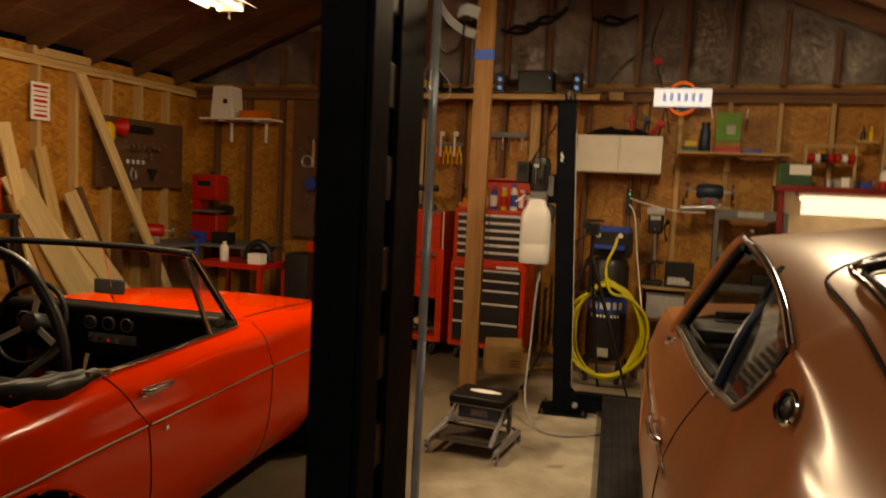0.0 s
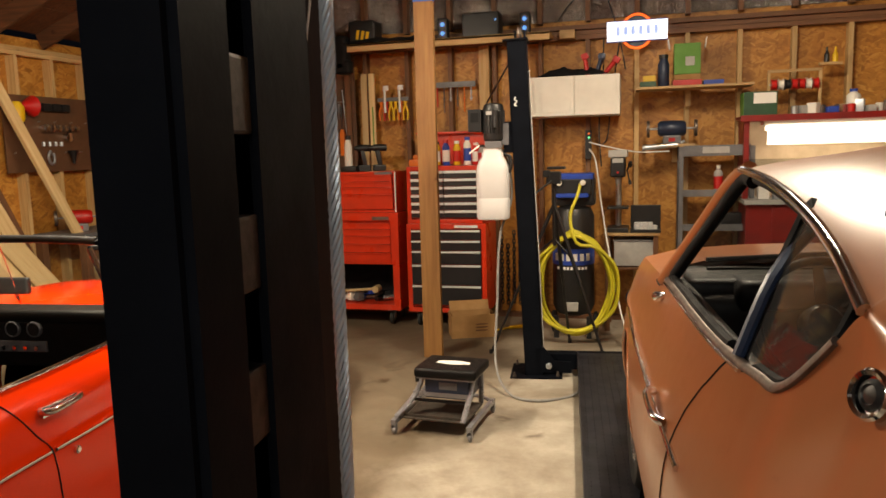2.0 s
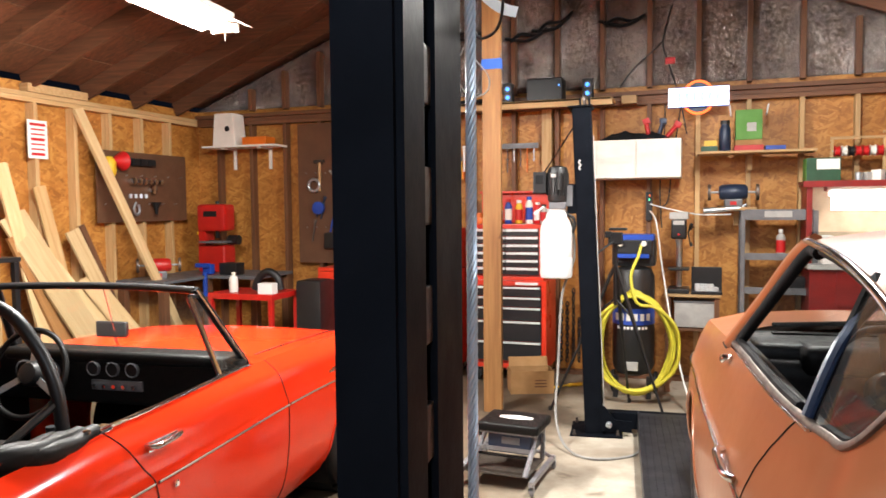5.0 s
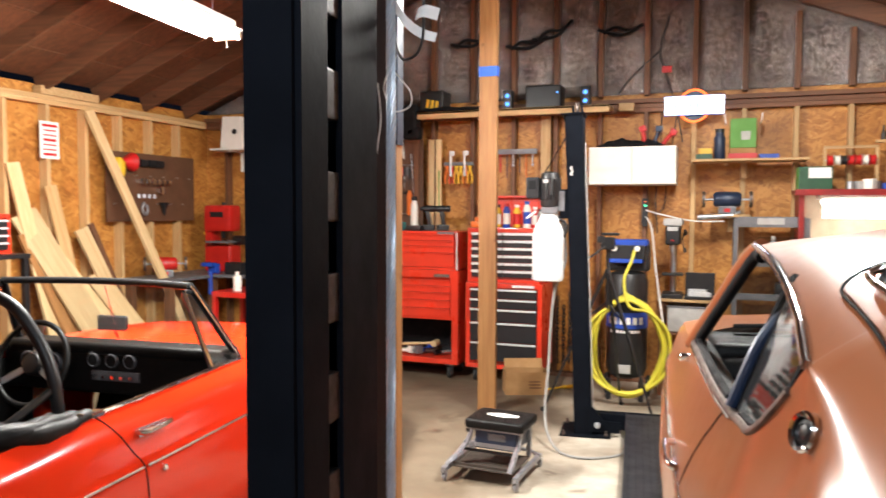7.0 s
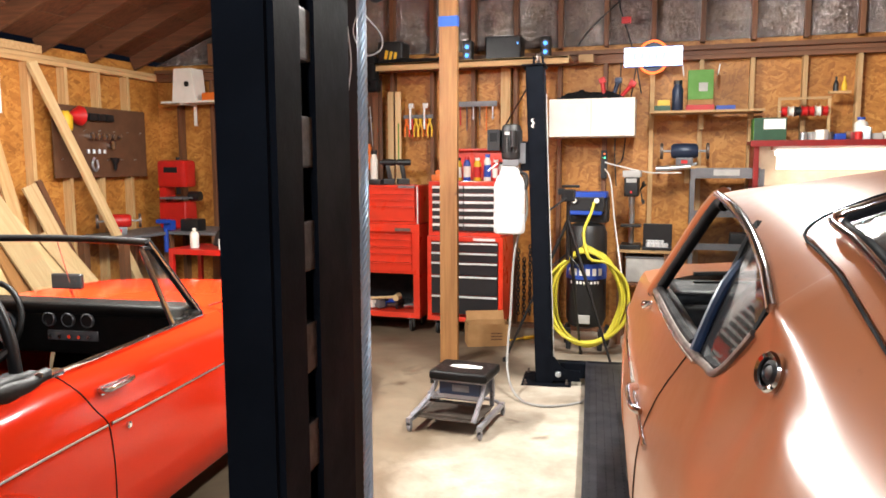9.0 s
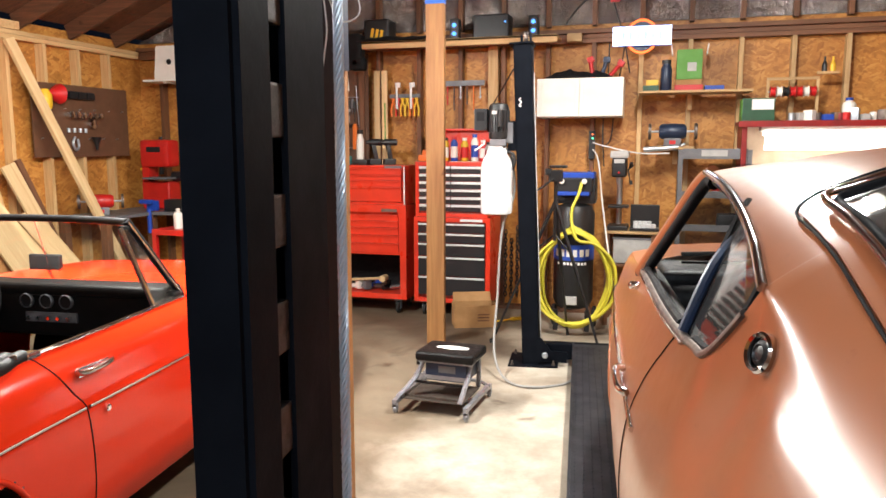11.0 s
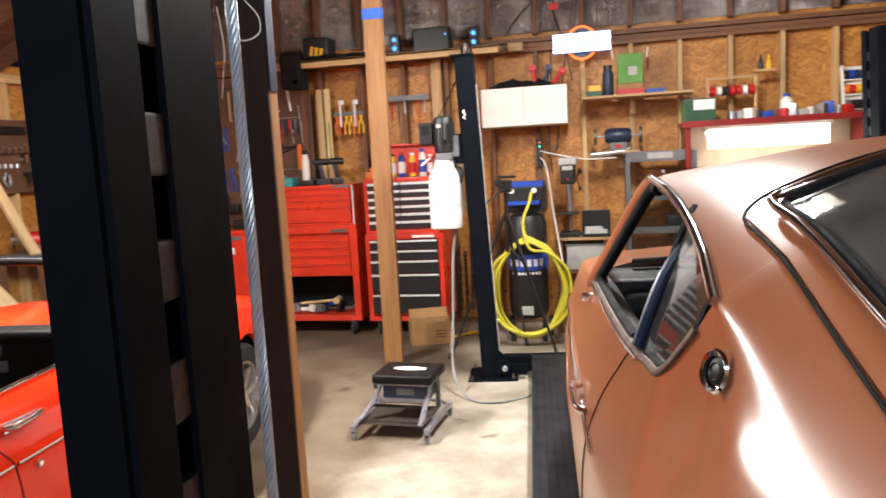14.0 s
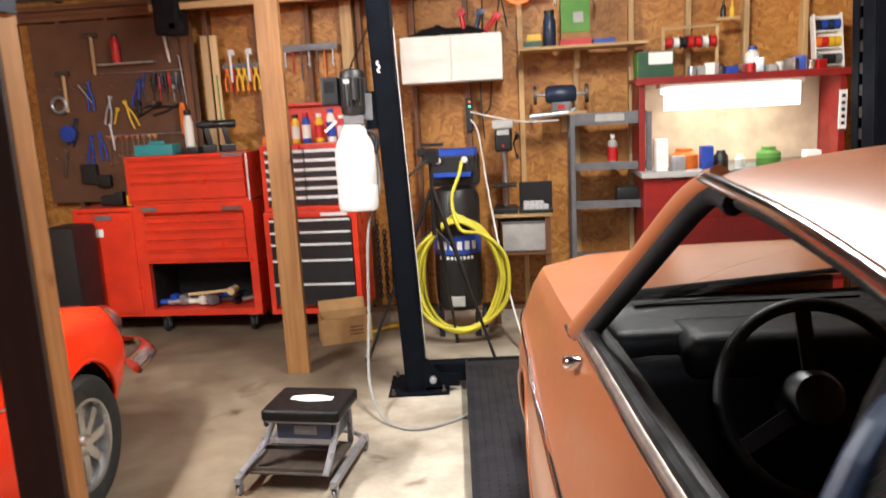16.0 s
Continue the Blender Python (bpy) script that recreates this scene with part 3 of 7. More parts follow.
part("reservoir", bm, MILK, unit, "milky white plastic fluid reservoir", 50)
part("reservoir_handle", tube(bmesh.new(), [(0.075, -0.02, 1.49), (0.115, -0.02, 1.475), (0.125, -0.02, 1.42), (0.109, -0.02, 1.37)], 0.010, 8, 6), BLACK, unit, "black hose looping from the valve", 60)
part("release_lever", rods(((-0.08, -0.06, 1.55), (-0.14, -0.10, 1.50), 0.006)), WHITE, unit)
hose = bmesh.new()
tube(hose, [(0.04, -0.02, 1.54), (0.10, 0.02, 1.45), (0.12, 0.0, 1.2), (0.04, 0.0, 0.95), (0.02, -0.08, 0.5), (0.02, -0.25, 0.15), (0.12, -0.45, 0.02), (0.30, -0.55, 0.012), (0.52, -0.42, 0.012), (0.56, -0.40, 0.10)], 0.0085, 8, 8)
part("pressure_hose", hose, CABLE, unit, "grey hydraulic hose running down to the floor")

# posts
ob = solid("wooden_post", boxes(((0, 0, 1.90), (0.14, 0.045, 3.80)), bevel=0.004), POSTWOOD, "brown wooden prop post standing on the floor", "post")
ob.location = (-2.15, 5.43, 0)
part("tape_band", boxes(((0, 0, 2.60), (0.146, 0.051, 0.075)), bevel=0.002), TAPE, ob, "blue masking tape band")
ob = solid("wooden_post", boxes(((0, 0.015, 1.90), (0.09, 0.052, 3.80)), bevel=0.004), POSTWOOD, "square brown timber post beside the lift column", "post")
ob.location = (-1.56, 2.26, 0)
# thin board on the front face, much darker than the rest of the post
part("dark_facing", boxes(((0, -0.017, 1.90), (0.088, 0.010, 3.80)), bevel=0.002), DARK_TIMBER, ob, "near-black front face")

# ---- cars ----


def uncap(bm, outer=False):
    """Opens the ends of a turned shape, or its outer end alone."""
    ends = sorted((f for f in bm.faces if len(f.verts) > 4), key=lambda f: abs(f.calc_center_median().x))
    bmesh.ops.delete(bm, geom=ends[-1:] if outer else ends, context="FACES_ONLY")
    return bm


def wheel(parent, x, y, r, wide, side, spokes=8, name="wheel"):
    """A wheel whose outer face looks along side (+1 or -1 in x)."""
    ob = new(name)
    ob.parent = parent
    ob.matrix_basis = Matrix.Translation((x, y, r)) @ Matrix.Rotation(radians(90 * side), 4, "Y")
    prof = [(r * 0.64, -wide / 2), (r * 0.92, -wide / 2), (r * 0.985, -wide * 0.40), (r, -wide * 0.25), (r, wide * 0.25), (r * 0.985, wide * 0.40), (r * 0.92, wide / 2), (r * 0.70, wide / 2), (r * 0.64, wide * 0.42)]
    part("tyre", uncap(lathe(bmesh.new(), prof, seg=40)), RUBBER, ob, "", 40)
    rim = lathe(bmesh.new(), [(r * 0.60, -wide * 0.3), (r * 0.655, wide * 0.40), (r * 0.655, wide * 0.47), (r * 0.61, wide * 0.47), (r * 0.56, wide * 0.1), (r * 0.1, wide * 0.05)], seg=40)
    for k in range(spokes):
        a = k * math.tau / spokes
        box(rim, (r * 0.34, 0, wide * 0.28), (r * 0.46, r * 0.15, wide * 0.16), 0.006, Matrix.Rotation(a, 4, "Z"))
    lathe(rim, [(r * 0.15, wide * 0.1), (r * 0.15, wide * 0.40), (r * 0.10, wide * 0.46)], seg=20)
    part("rim", rim, ALU, ob, "polished alloy rim", 35)
    return ob


def steering_wheel(parent, m, r, spoke_mat, holes=True):
    ob = new("steering_wheel")
    ob.parent = parent
    ob.matrix_basis = m
    part("wheel_rim", tube(bmesh.new(), [(r * math.cos(a), r * math.sin(a), 0) for a in np.arange(32) * math.tau / 32], 0.013, 10, 2, True), VINYL, ob, "black leather rim", 60)
    bm = bmesh.new()
    for a in (90, 210, 330):
        box(bm, (r * 0.52, 0, -0.012), (r * 0.95, 0.030, 0.005), 0.001, Matrix.Rotation(radians(a), 4, "Z"))
    part("spokes", bm, spoke_mat, ob)
    part("hub", lathe(bmesh.new(), [(0.055, -0.06), (0.055, -0.005), (0.045, 0.012), (0.02, 0.016)], seg=24), BLACK, ob, "", 40)
    part("column_shaft", rods(((0, 0, -0.06), (0, 0, -0.32), 0.022)), BLACK, ob)
    return ob


def seat(parent, x, y, z, mat, back=0.55):
    ob = new("seat")
    ob.parent = parent
    ob.matrix_basis = Matrix.Translation((x, y, z))
    bm = bmesh.new()
    box(bm, (0, 0, 0.08), (0.46, 0.48, 0.16), 0.05, None, 3)
    part("cushion", bm, mat, ob, "", 60)
    bm = bmesh.new()
    box(bm, (0, 0, back / 2), (0.46, 0.12, back), 0.045, pose(0, -0.22, 0.10, 14, 0, 0), 3)
    for k in range(5):
        box(bm, (-0.16 + 0.08 * k, 0.062, back / 2), (0.05, 0.02, back * 0.8), 0.008, pose(0, -0.22, 0.10, 14, 0, 0))
    part("backrest", bm, mat, ob, "", 60)
    return ob


def both(fn):
    for side in (-1, 1):
        fn(side)


def x_at(section, v, z):
    """How far out a flank stands at a height."""
    return min((section(v, s) for s in np.linspace(0, 1, 80)), key=lambda p: abs(p[1] - z))[0]


# -- brown coupe, on the runways --
COUPE = LIFT @ pose(1.25, 0, 0.152)
coupe = thing("coupe_car", "matt brown fastback coupe with chrome window trim parked on the lift", "car", COUPE)
C_WIDE = [(-0.95, 0.66), (-0.6, 0.755), (0.0, 0.805), (0.7, 0.82), (1.5, 0.82), (2.3, 0.80), (2.9, 0.75), (3.25, 0.62)]
C_EDGE_Z = [(-0.95, 0.80), (-0.5, 0.90), (0.0, 1.01), (0.25, 1.075), (0.40, 1.135), (0.455, 1.155), (0.50, 1.10), (0.57, 1.02), (0.72, 0.985), (0.9, 0.968), (1.73, 0.965), (2.3, 0.93), (2.9, 0.86), (3.25, 0.74)]
C_EDGE_X = [(-0.95, 0.51), (-0.5, 0.555), (0.0, 0.605), (0.25, 0.634), (0.40, 0.646), (0.455, 0.648), (0.50, 0.668), (0.57, 0.702), (0.72, 0.714), (0.9, 0.718), (1.73, 0.728), (2.3, 0.715), (2.9, 0.66), (3.25, 0.54)]
C_ROOF_Z = [(-0.95, 0.84), (-0.7, 0.965), (-0.3, 1.13), (0.2, 1.30), (0.6, 1.372), (1.0, 1.392), (1.42, 1.352)]
C_ARCH_Z = [(0.455, 1.155), (0.618, 1.207), (0.884, 1.260), (1.15, 1.292), (1.42, 1.306)]
C_ARCH_X = [(0.455, 0.648), (0.618, 0.629), (0.884, 0.609), (1.15, 0.598), (1.42, 0.590)]
COUPE_AXLES = (0.02, 2.42)


def coupe_side(v, s):
    """The flank from sill (0) to upper edge (1), on the right-hand side."""
    w, ez, ex = at(C_WIDE, v), at(C_EDGE_Z, v), at(C_EDGE_X, v)
    z0 = 0.20 + 0.10 * max(0, (abs(v - 1.15) - 1.6))
    # behind the window the shoulder leans in and rolls over
    b = min(max((0.44 - v) / 0.24, 0), 1)
    b = b * b * (3 - 2 * b)
    sx, sz = ex + 0.022, min(ez - 0.035, 0.90 + 0.5 * (ez - 0.97))
    pts = [(w - 0.07, z0), (w - 0.015, z0 + 0.15), (w, 0.52), (w - 0.012, 0.68), (w - 0.045, 0.80), (sx + (ex + 0.052 - sx) * b, sz + (ez - 0.068 - sz) * b), (ex, ez)]
    return along(("coupe", float(v)), lambda: pts, s)


def coupe_keep(x, y, z):
    return all(math.hypot(y - a, z - 0.30) > 0.335 for a in COUPE_AXLES)


SKIN_V = np.unique(np.r_[np.linspace(-0.95, 3.25, 121), np.linspace(0.46, 0.8, 21), 0.454, 1.42].round(5))
SKIN = []


def coupe_flank(side):
    vs = SKIN_V
    grid = []
    for v in vs:
        row = []
        for s in np.linspace(0, 1, 44):
            x, z, _ = coupe_side(v, s)
            row.append((side * x, v, z))
        grid.append(row)
    SKIN.append(grid)
    for a in COUPE_AXLES:
        arc = [(side * (x_at(coupe_side, a + 0.338 * math.cos(q), 0.30 + 0.338 * math.sin(q)) - 0.006), a + 0.338 * math.cos(q), 0.30 + 0.338 * math.sin(q)) for q in np.linspace(-0.2, math.pi + 0.2, 20)]
        part("arch_lip", tube(bmesh.new(), arc, 0.012, 8, 2), BROWN_CAR, coupe, "", 60)
        inner = bmesh.new()
        lathe(inner, [(0.34, -0.16), (0.34, 0.16)], (side * 0.60, a, 0.30), "X", 28)
        part("wheel_housing", uncap(inner, True), DULL, coupe)
        wheel(coupe, side * 0.685, a, 0.298, 0.17, side, 6)


both(coupe_flank)


def coupe_upper(v, s):
    """Roof and fastback across the car, s from -1 to 1."""
    top = at(C_ROOF_Z, v)
    if v >= 0.455:
        ex, ez = at(C_ARCH_X, v), at(C_ARCH_Z, v)
    else:
        ex, ez = at(C_EDGE_X, v), at(C_EDGE_Z, v)
    q = abs(s)
    x = ex * (1 - (1 - q) ** 1.3)
    rise = 1 - (x / ex) ** (2.6 + 0.7 * min(max((0.45 - v) / 0.6, 0), 1))
    return (math.copysign(x, s), v, ez + (top - ez) * rise)


HATCH_V = (-0.80, 0.685)


vs, ss = SKIN_V[SKIN_V <= 1.42001], np.linspace(-1, 1, 90)
SKIN.append([[coupe_upper(v, s) for s in ss] for v in vs])
shell = bmesh.new()
for grid in SKIN:
    piece = sheet(grid, 0.0, coupe_keep)
    piece.verts.index_update()
    twin = [shell.verts.new(q.co) for q in piece.verts]
    for f in piece.faces:
        shell.faces.new([twin[q.index] for q in f.verts])
    piece.free()
bmesh.ops.remove_doubles(shell, verts=shell.verts, dist=0.0008)
# the shoulder between roof and flank is rolled over, not creased
soft = [q for q in shell.verts if -0.93 < q.co.y < 0.43 and abs(q.co.x) > 0.42 and -0.05 < q.co.z - at(C_EDGE_Z, round(q.co.y, 5)) < 0.10]
for _ in range(24):
    bmesh.ops.smooth_vert(shell, verts=soft, factor=0.5, use_axis_x=True, use_axis_y=False, use_axis_z=True)
bmesh.ops.recalc_face_normals(shell, faces=shell.faces)
part("body_shell", shell, BROWN_CAR, coupe, "", 75)
part("head_lining", sheet([[tuple(Vector(coupe_upper(v, s * 0.86)) - Vector((0, 0, 0.03))) for s in ss[::3]] for v in vs[vs > 0.52][::3]], 0.0), DULL, coupe, "", 60)


def upper_at(x, v):
    lo, hi = 0.0, 1.0
    for _ in range(24):
        mid = (lo + hi) / 2
        if coupe_upper(v, mid)[0] < abs(x):
            lo = mid
        else:
            hi = mid
    return coupe_upper(v, lo)[2]


def on_upper(x, v, lift_by=0.0):
    return (x, v, upper_at(x, v) + lift_by)


def patch(vs, half, by, n=24):
    return [[on_upper(x, v, by) for x in np.linspace(-half(v), half(v), n)] for v in vs]


hatch = part("hatch_lid", sheet(patch(np.linspace(*HATCH_V, 30), lambda v: 0.554 - max(0, -v) * 0.09 - 0.05 * max(0, (v - 0.625) / 0.06) ** 2.5, 0.006, 48)), BROWN_CAR, coupe, "", 60)
seam = [on_upper(-0.559 + max(0, -v) * 0.09, v, 0.007) for v in np.linspace(HATCH_V[0], HATCH_V[1] - 0.05, 14)]
seam += [on_upper(x, HATCH_V[1] + 0.010 * (1 - (x / 0.5) ** 2), 0.007) for x in np.linspace(-0.515, 0.515, 13)]
seam += [on_upper(0.559 - max(0, -v) * 0.09, v, 0.007) for v in np.linspace(HATCH_V[1] - 0.05, HATCH_V[0], 14)]
part("hatch_seam", tube(bmesh.new(), seam, 0.0030, 6, 3), DULL, hatch, "black rubber seam")
G = (-0.48, 0.585)
g_half = lambda v: 0.507 - 0.09 * max(0, -v)
part("hatch_glass", sheet(patch(np.linspace(*G, 24), g_half, 0.014)), HATCH_GLASS, hatch, "", 60)
rim = [on_upper(-g_half(v), v, 0.016) for v in np.linspace(*G, 10)] + [on_upper(x, G[1], 0.016) for x in np.linspace(-0.46, 0.46, 9)] + [on_upper(g_half(v), v, 0.016) for v in np.linspace(*G[::-1], 10)] + [on_upper(x, G[0], 0.016) for x in np.linspace(0.35, -0.35, 7)]
part("glass_gasket", tube(bmesh.new(), rim, 0.0075, 8, 3, True), DULL, hatch, "", 60)
part("glass_trim", tube(bmesh.new(), [(x * 1.035, v + 0.012, z + 0.004) for x, v, z in rim], 0.0085, 8, 3, True), CHROME, hatch, "chrome glass trim", 60)
for k in range(2):
    part("wiper_arm", rods(((-0.30 + 0.3 * k, 0.56, upper_at(0.3, 0.56) + 0.035), (-0.10 + 0.3 * k, 0.10, upper_at(0.1, 0.1) + 0.04), 0.006)), DULL, hatch)


def coupe_hood(v, s):
    ex, ez = at(C_EDGE_X, v), at(C_EDGE_Z, v)
    top = ez + 0.055 * min(1, (3.35 - v) / 0.6)
    q = abs(s)
    ridge = 0.018 * math.exp(-((q - 0.80) / 0.09) ** 2)
    return (s * ex, v, ez + (top - ez) * (1 - q**3.0) + ridge * (1 - q) * 2)


part("bonnet", sheet([[coupe_hood(v, s) for s in np.linspace(-1, 1, 50)] for v in np.linspace(1.99, 3.25, 46)]), BROWN_CAR, coupe, "", 60)
both(lambda side: part("fender_top", sheet([[(side * (tuple(coupe_hood(v, s))[0]), v, coupe_hood(v, s)[2]) for s in np.linspace(0.93, 1, 6)] for v in np.linspace(1.76, 1.995, 8)]), BROWN_CAR, coupe, "", 60))
front = [[(s * at(C_EDGE_X, 3.25) * (1 + 0.10 * math.sin(q * 3.14)), 3.25 + 0.10 * math.sin(q * 3.14), 0.74 - 0.5 * q) for s in np.linspace(-1, 1, 20)] for q in np.linspace(0, 1, 14)]
part("nose_panel", sheet(front), BROWN_CAR, coupe, "", 60)
tail = [[(s * 0.63 * (1 - 0.05 * q), -0.95 - 0.05 * math.sin(q * 3.1), 0.83 - 0.55 * q) for s in np.linspace(-1, 1, 20)] for q in np.linspace(0, 1, 12)]
part("tail_panel", sheet(tail), BROWN_CAR, coupe, "", 60)
part("underbody", boxes(((0, 1.15, 0.24), (1.40, 3.9, 0.05)), bevel=0.01), DULL, coupe)
for y in (-1.02, 3.40):
    part("bumper", tube(bmesh.new(), [(-0.68, y + (0.25 if y < 0 else -0.25), 0.47), (-0.62, y, 0.47), (0, y + (-0.03 if y < 0 else 0.03), 0.47), (0.62, y, 0.47), (0.68, y + (0.25 if y < 0 else -0.25), 0.47)], 0.05, 10, 8, False, 0.5), CHROME, coupe, "", 60)

# windows and pillars of the coupe
def coupe_windows(side):
    X = lambda z: side * (0.727 - 0.40 * (z - 0.965))
    P = lambda v, z, out=0.0: (X(z) + side * out, v, z)
    # the edges of the opening in the shell
    E = lambda v, out=0.0, up=0.0: (side * (at(C_EDGE_X, v) + out), v, at(C_EDGE_Z, v) + up)
    A = lambda v, out=0.0, up=0.0: (side * (at(C_ARCH_X, v) + out), v, at(C_ARCH_Z, v) + up)
    rear = [0.458, 0.475, 0.50, 0.53, 0.57, 0.62, 0.68, 0.74, 0.80, 0.86]
    sill = rear[2:] + [0.95, 1.1, 1.3, 1.5, 1.74]
    arch = [0.456, 0.50, 0.56, 0.618, 0.75, 0.884, 1.02, 1.15, 1.30, 1.42]
    part("roof_rail_trim", tube(bmesh.new(), [A(v, 0.003, 0.001) for v in arch] + [P(1.45, 1.300, -0.002)], 0.0105, 8, 4, False, 0.7), CHROME, coupe, "chrome strip over the side window", 60)
    part("sill_trim", tube(bmesh.new(), [E(v, -0.002, 0.004) for v in sill], 0.0105, 8, 4, False, 0.7), WORN_STEEL, coupe, "dull bright metal window sill strip", 60)
    part("sill_bead", tube(bmesh.new(), [E(v, 0.007, -0.006) for v in sill[6:]], 0.004, 6, 4), CHROME, coupe, "thin chrome bead under the sill strip", 60)
    part("sill_rubber", tube(bmesh.new(), [E(v, -0.016, 0.012) for v in sill[8:]], 0.012, 8, 4), DULL, coupe)
    # pillars
    part("windscreen_pillar", tube(bmesh.new(), [P(1.80, 0.955, -0.004), P(1.62, 1.12, -0.006), P(1.48, 1.262, -0.008), P(1.41, 1.305, -0.02)], 0.024, 8, 6), BROWN_CAR, coupe, "", 60)
    part("pillar_rubber", tube(bmesh.new(), [P(1.72, 0.985, -0.012), P(1.57, 1.13, -0.012), P(1.42, 1.272, -0.014), P(1.32, 1.278, -0.016)], 0.017, 8, 6), DULL, coupe, "", 60)
    part("arch_rubber", tube(bmesh.new(), [A(v, -0.010, -0.016) for v in arch[1:-1]], 0.011, 8, 4), DULL, coupe)
    part("window_bar", tube(bmesh.new(), [P(0.845, 0.985, -0.004), P(0.86, 1.13, -0.006), P(0.880, 1.218, -0.044)], 0.012, 8, 4), NAVY, coupe, "dark window divider bar")
    frame_q = [E(v, -0.012, 0.010) for v in (0.85, 0.74, 0.66, 0.60, 0.55, 0.515)] + [A(v, -0.010, -0.012) for v in (0.52, 0.60, 0.70, 0.80, 0.875)]
    part("quarter_gasket", tube(bmesh.new(), frame_q, 0.010, 6, 3, True), DULL, coupe)
    bm = bmesh.new()
    bm.faces.new([bm.verts.new(p) for p in frame_q])
    part("quarter_glass", bm, DUSTY, coupe, "dusty quarter window")
    # mirror foot, handle, strip
    bm = lathe(bmesh.new(), [(0.016, -0.02), (0.017, 0.004), (0.014, 0.010), (0.006, 0.013)], (0, 0, 0), "X" if side > 0 else "-X", 18)
    bmesh.ops.transform(bm, matrix=Matrix.Translation(P(1.70, 0.925, 0.018)) @ Matrix.Rotation(radians(-16), 4, "X") @ Matrix.Diagonal((1, 1.75, 0.85, 1)), verts=bm.verts)
    part("mirror_stub", bm, CHROME, coupe, "oval chrome mirror foot", 50)
    h = bmesh.new()
    tube(h, [(side * 0.805, 1.16, 0.735), (side * 0.826, 1.19, 0.74), (side * 0.826, 1.33, 0.745), (side * 0.805, 1.37, 0.742)], 0.010, 8, 6, False, 1.3)
    part("door_handle", h, CHROME, coupe, "chrome pull handle", 60)
    strip = [(side * (coupe_side(v, 0.545)[0] + 0.004), v, coupe_side(v, 0.545)[1]) for v in np.linspace(0.95, 3.0, 20)]
    part("side_strip", tube(bmesh.new(), strip, 0.008, 6, 2), CHROME, coupe, "", 60)
    gap = [(0.87, 0.985), (0.90, 0.965), (1.00, 0.87), (1.07, 0.75), (1.09, 0.6), (1.07, 0.4), (1.05, 0.25)]
    line = []
    for v, z in [(p[0], p[1]) for p in smooth_line([(a, b, 0) for a, b in gap], 5)]:
        s = min(np.linspace(0, 1, 90), key=lambda q: abs(coupe_side(v, q)[1] - z))
        line.append((side * (coupe_side(v, s)[0] + 0.001), v, coupe_side(v, s)[1]))
    part("door_gap", tube(bmesh.new(), line[3:], 0.0022, 5, 1), DULL, coupe)
    part("fender_gap", tube(bmesh.new(), [(side * (coupe_side(v, 0.93)[0] + 0.003), v, z) for v, z in [(1.80, 0.945), (1.84, 0.935), (1.90, 0.94)]], 0.004, 5, 3), DULL, coupe)


both(coupe_windows)
cap = new("fuel_cap")
cap.parent = coupe
cv, cs = 0.385, min(np.linspace(0, 1, 200), key=lambda q: abs(coupe_side(0.385, q)[1] - 1.065))
flank = lambda v, s: Vector((-coupe_side(v, s)[0], v, coupe_side(v, s)[1]))
out = (flank(cv, cs + 0.02) - flank(cv, cs - 0.02)).cross(flank(cv + 0.02, cs) - flank(cv - 0.02, cs)).normalized()
out = out if out.x < 0 else -out
out = (out + Vector((-0.1, -0.40, 0.15))).normalized()
cap.matrix_basis = Matrix.Translation(flank(cv, cs) + out * 0.012) @ out.to_track_quat("Z", "Y").to_matrix().to_4x4() @ Matrix.Scale(0.86, 4)
part("cap_ring", lathe(bmesh.new(), [(0.036, -0.03), (0.038, 0.007), (0.034, 0.012), (0.028, 0.009), (0.026, -0.003)], seg=36), CHROME, cap, "chrome ring", 40)
part("cap_centre", lathe(bmesh.new(), [(0.026, -0.02), (0.023, 0.003), (0.015, 0.008), (0.013, 0.005), (0.005, 0.007)], seg=30), BLACK, cap, "dark cap with worn emblem", 40)
# glass and cabin of the coupe
screen = [[(x * (0.70 - 0.12 * q), 2.03 - 0.59 * q - 0.22 * x * x * (1 - q), 0.985 + 0.345 * q) for x in np.linspace(-1, 1, 16)] for q in np.linspace(0, 1, 10)]
part("windscreen", sheet(screen), DUSTY, coupe, "", 60)
dash = bmesh.new()
box(dash, (0, 1.87, 0.93), (1.34, 0.30, 0.08), 0.035, None, 3)
box(dash, (0, 1.76, 0.80), (1.32, 0.16, 0.26), 0.06, None, 3)
box(dash, (-0.34, 1.74, 0.93), (0.40, 0.16, 0.09), 0.04, None, 3)
part("dashboard", dash, VINYL, coupe, "", 50)
for k in range(2):
    part("defroster_slot", boxes(((-0.33 + 0.66 * k, 1.93, 0.972), (0.5, 0.03, 0.006))), DULL, coupe)
part("wiper", rods(((-0.58, 1.93, 1.0), (0.02, 2.03, 1.012), 0.008), ((0.0, 2.03, 1.0), (0.56, 1.95, 1.012), 0.008)), DULL, coupe)
steering_wheel(coupe, Matrix.Translation((-0.33, 1.58, 0.875)) @ Matrix.Rotation(radians(68), 4, "X"), 0.175, BLACK)
for x in (-0.36, 0.36):
    seat(coupe, x, 0.78, 0.28, RED_VINYL, 0.60)
part("rear_shelf", boxes(((0, 0.1, 0.62), (1.28, 0.9, 0.04)), bevel=0.01), VINYL, coupe)
both(lambda side: part("door_card", boxes(((side * 0.675, 1.25, 0.66), (0.03, 1.2, 0.60)), bevel=0.012), VINYL, coupe))
part("cabin_floor", boxes(((0, 1.0, 0.30), (1.36, 1.7, 0.03))), DULL, coupe)

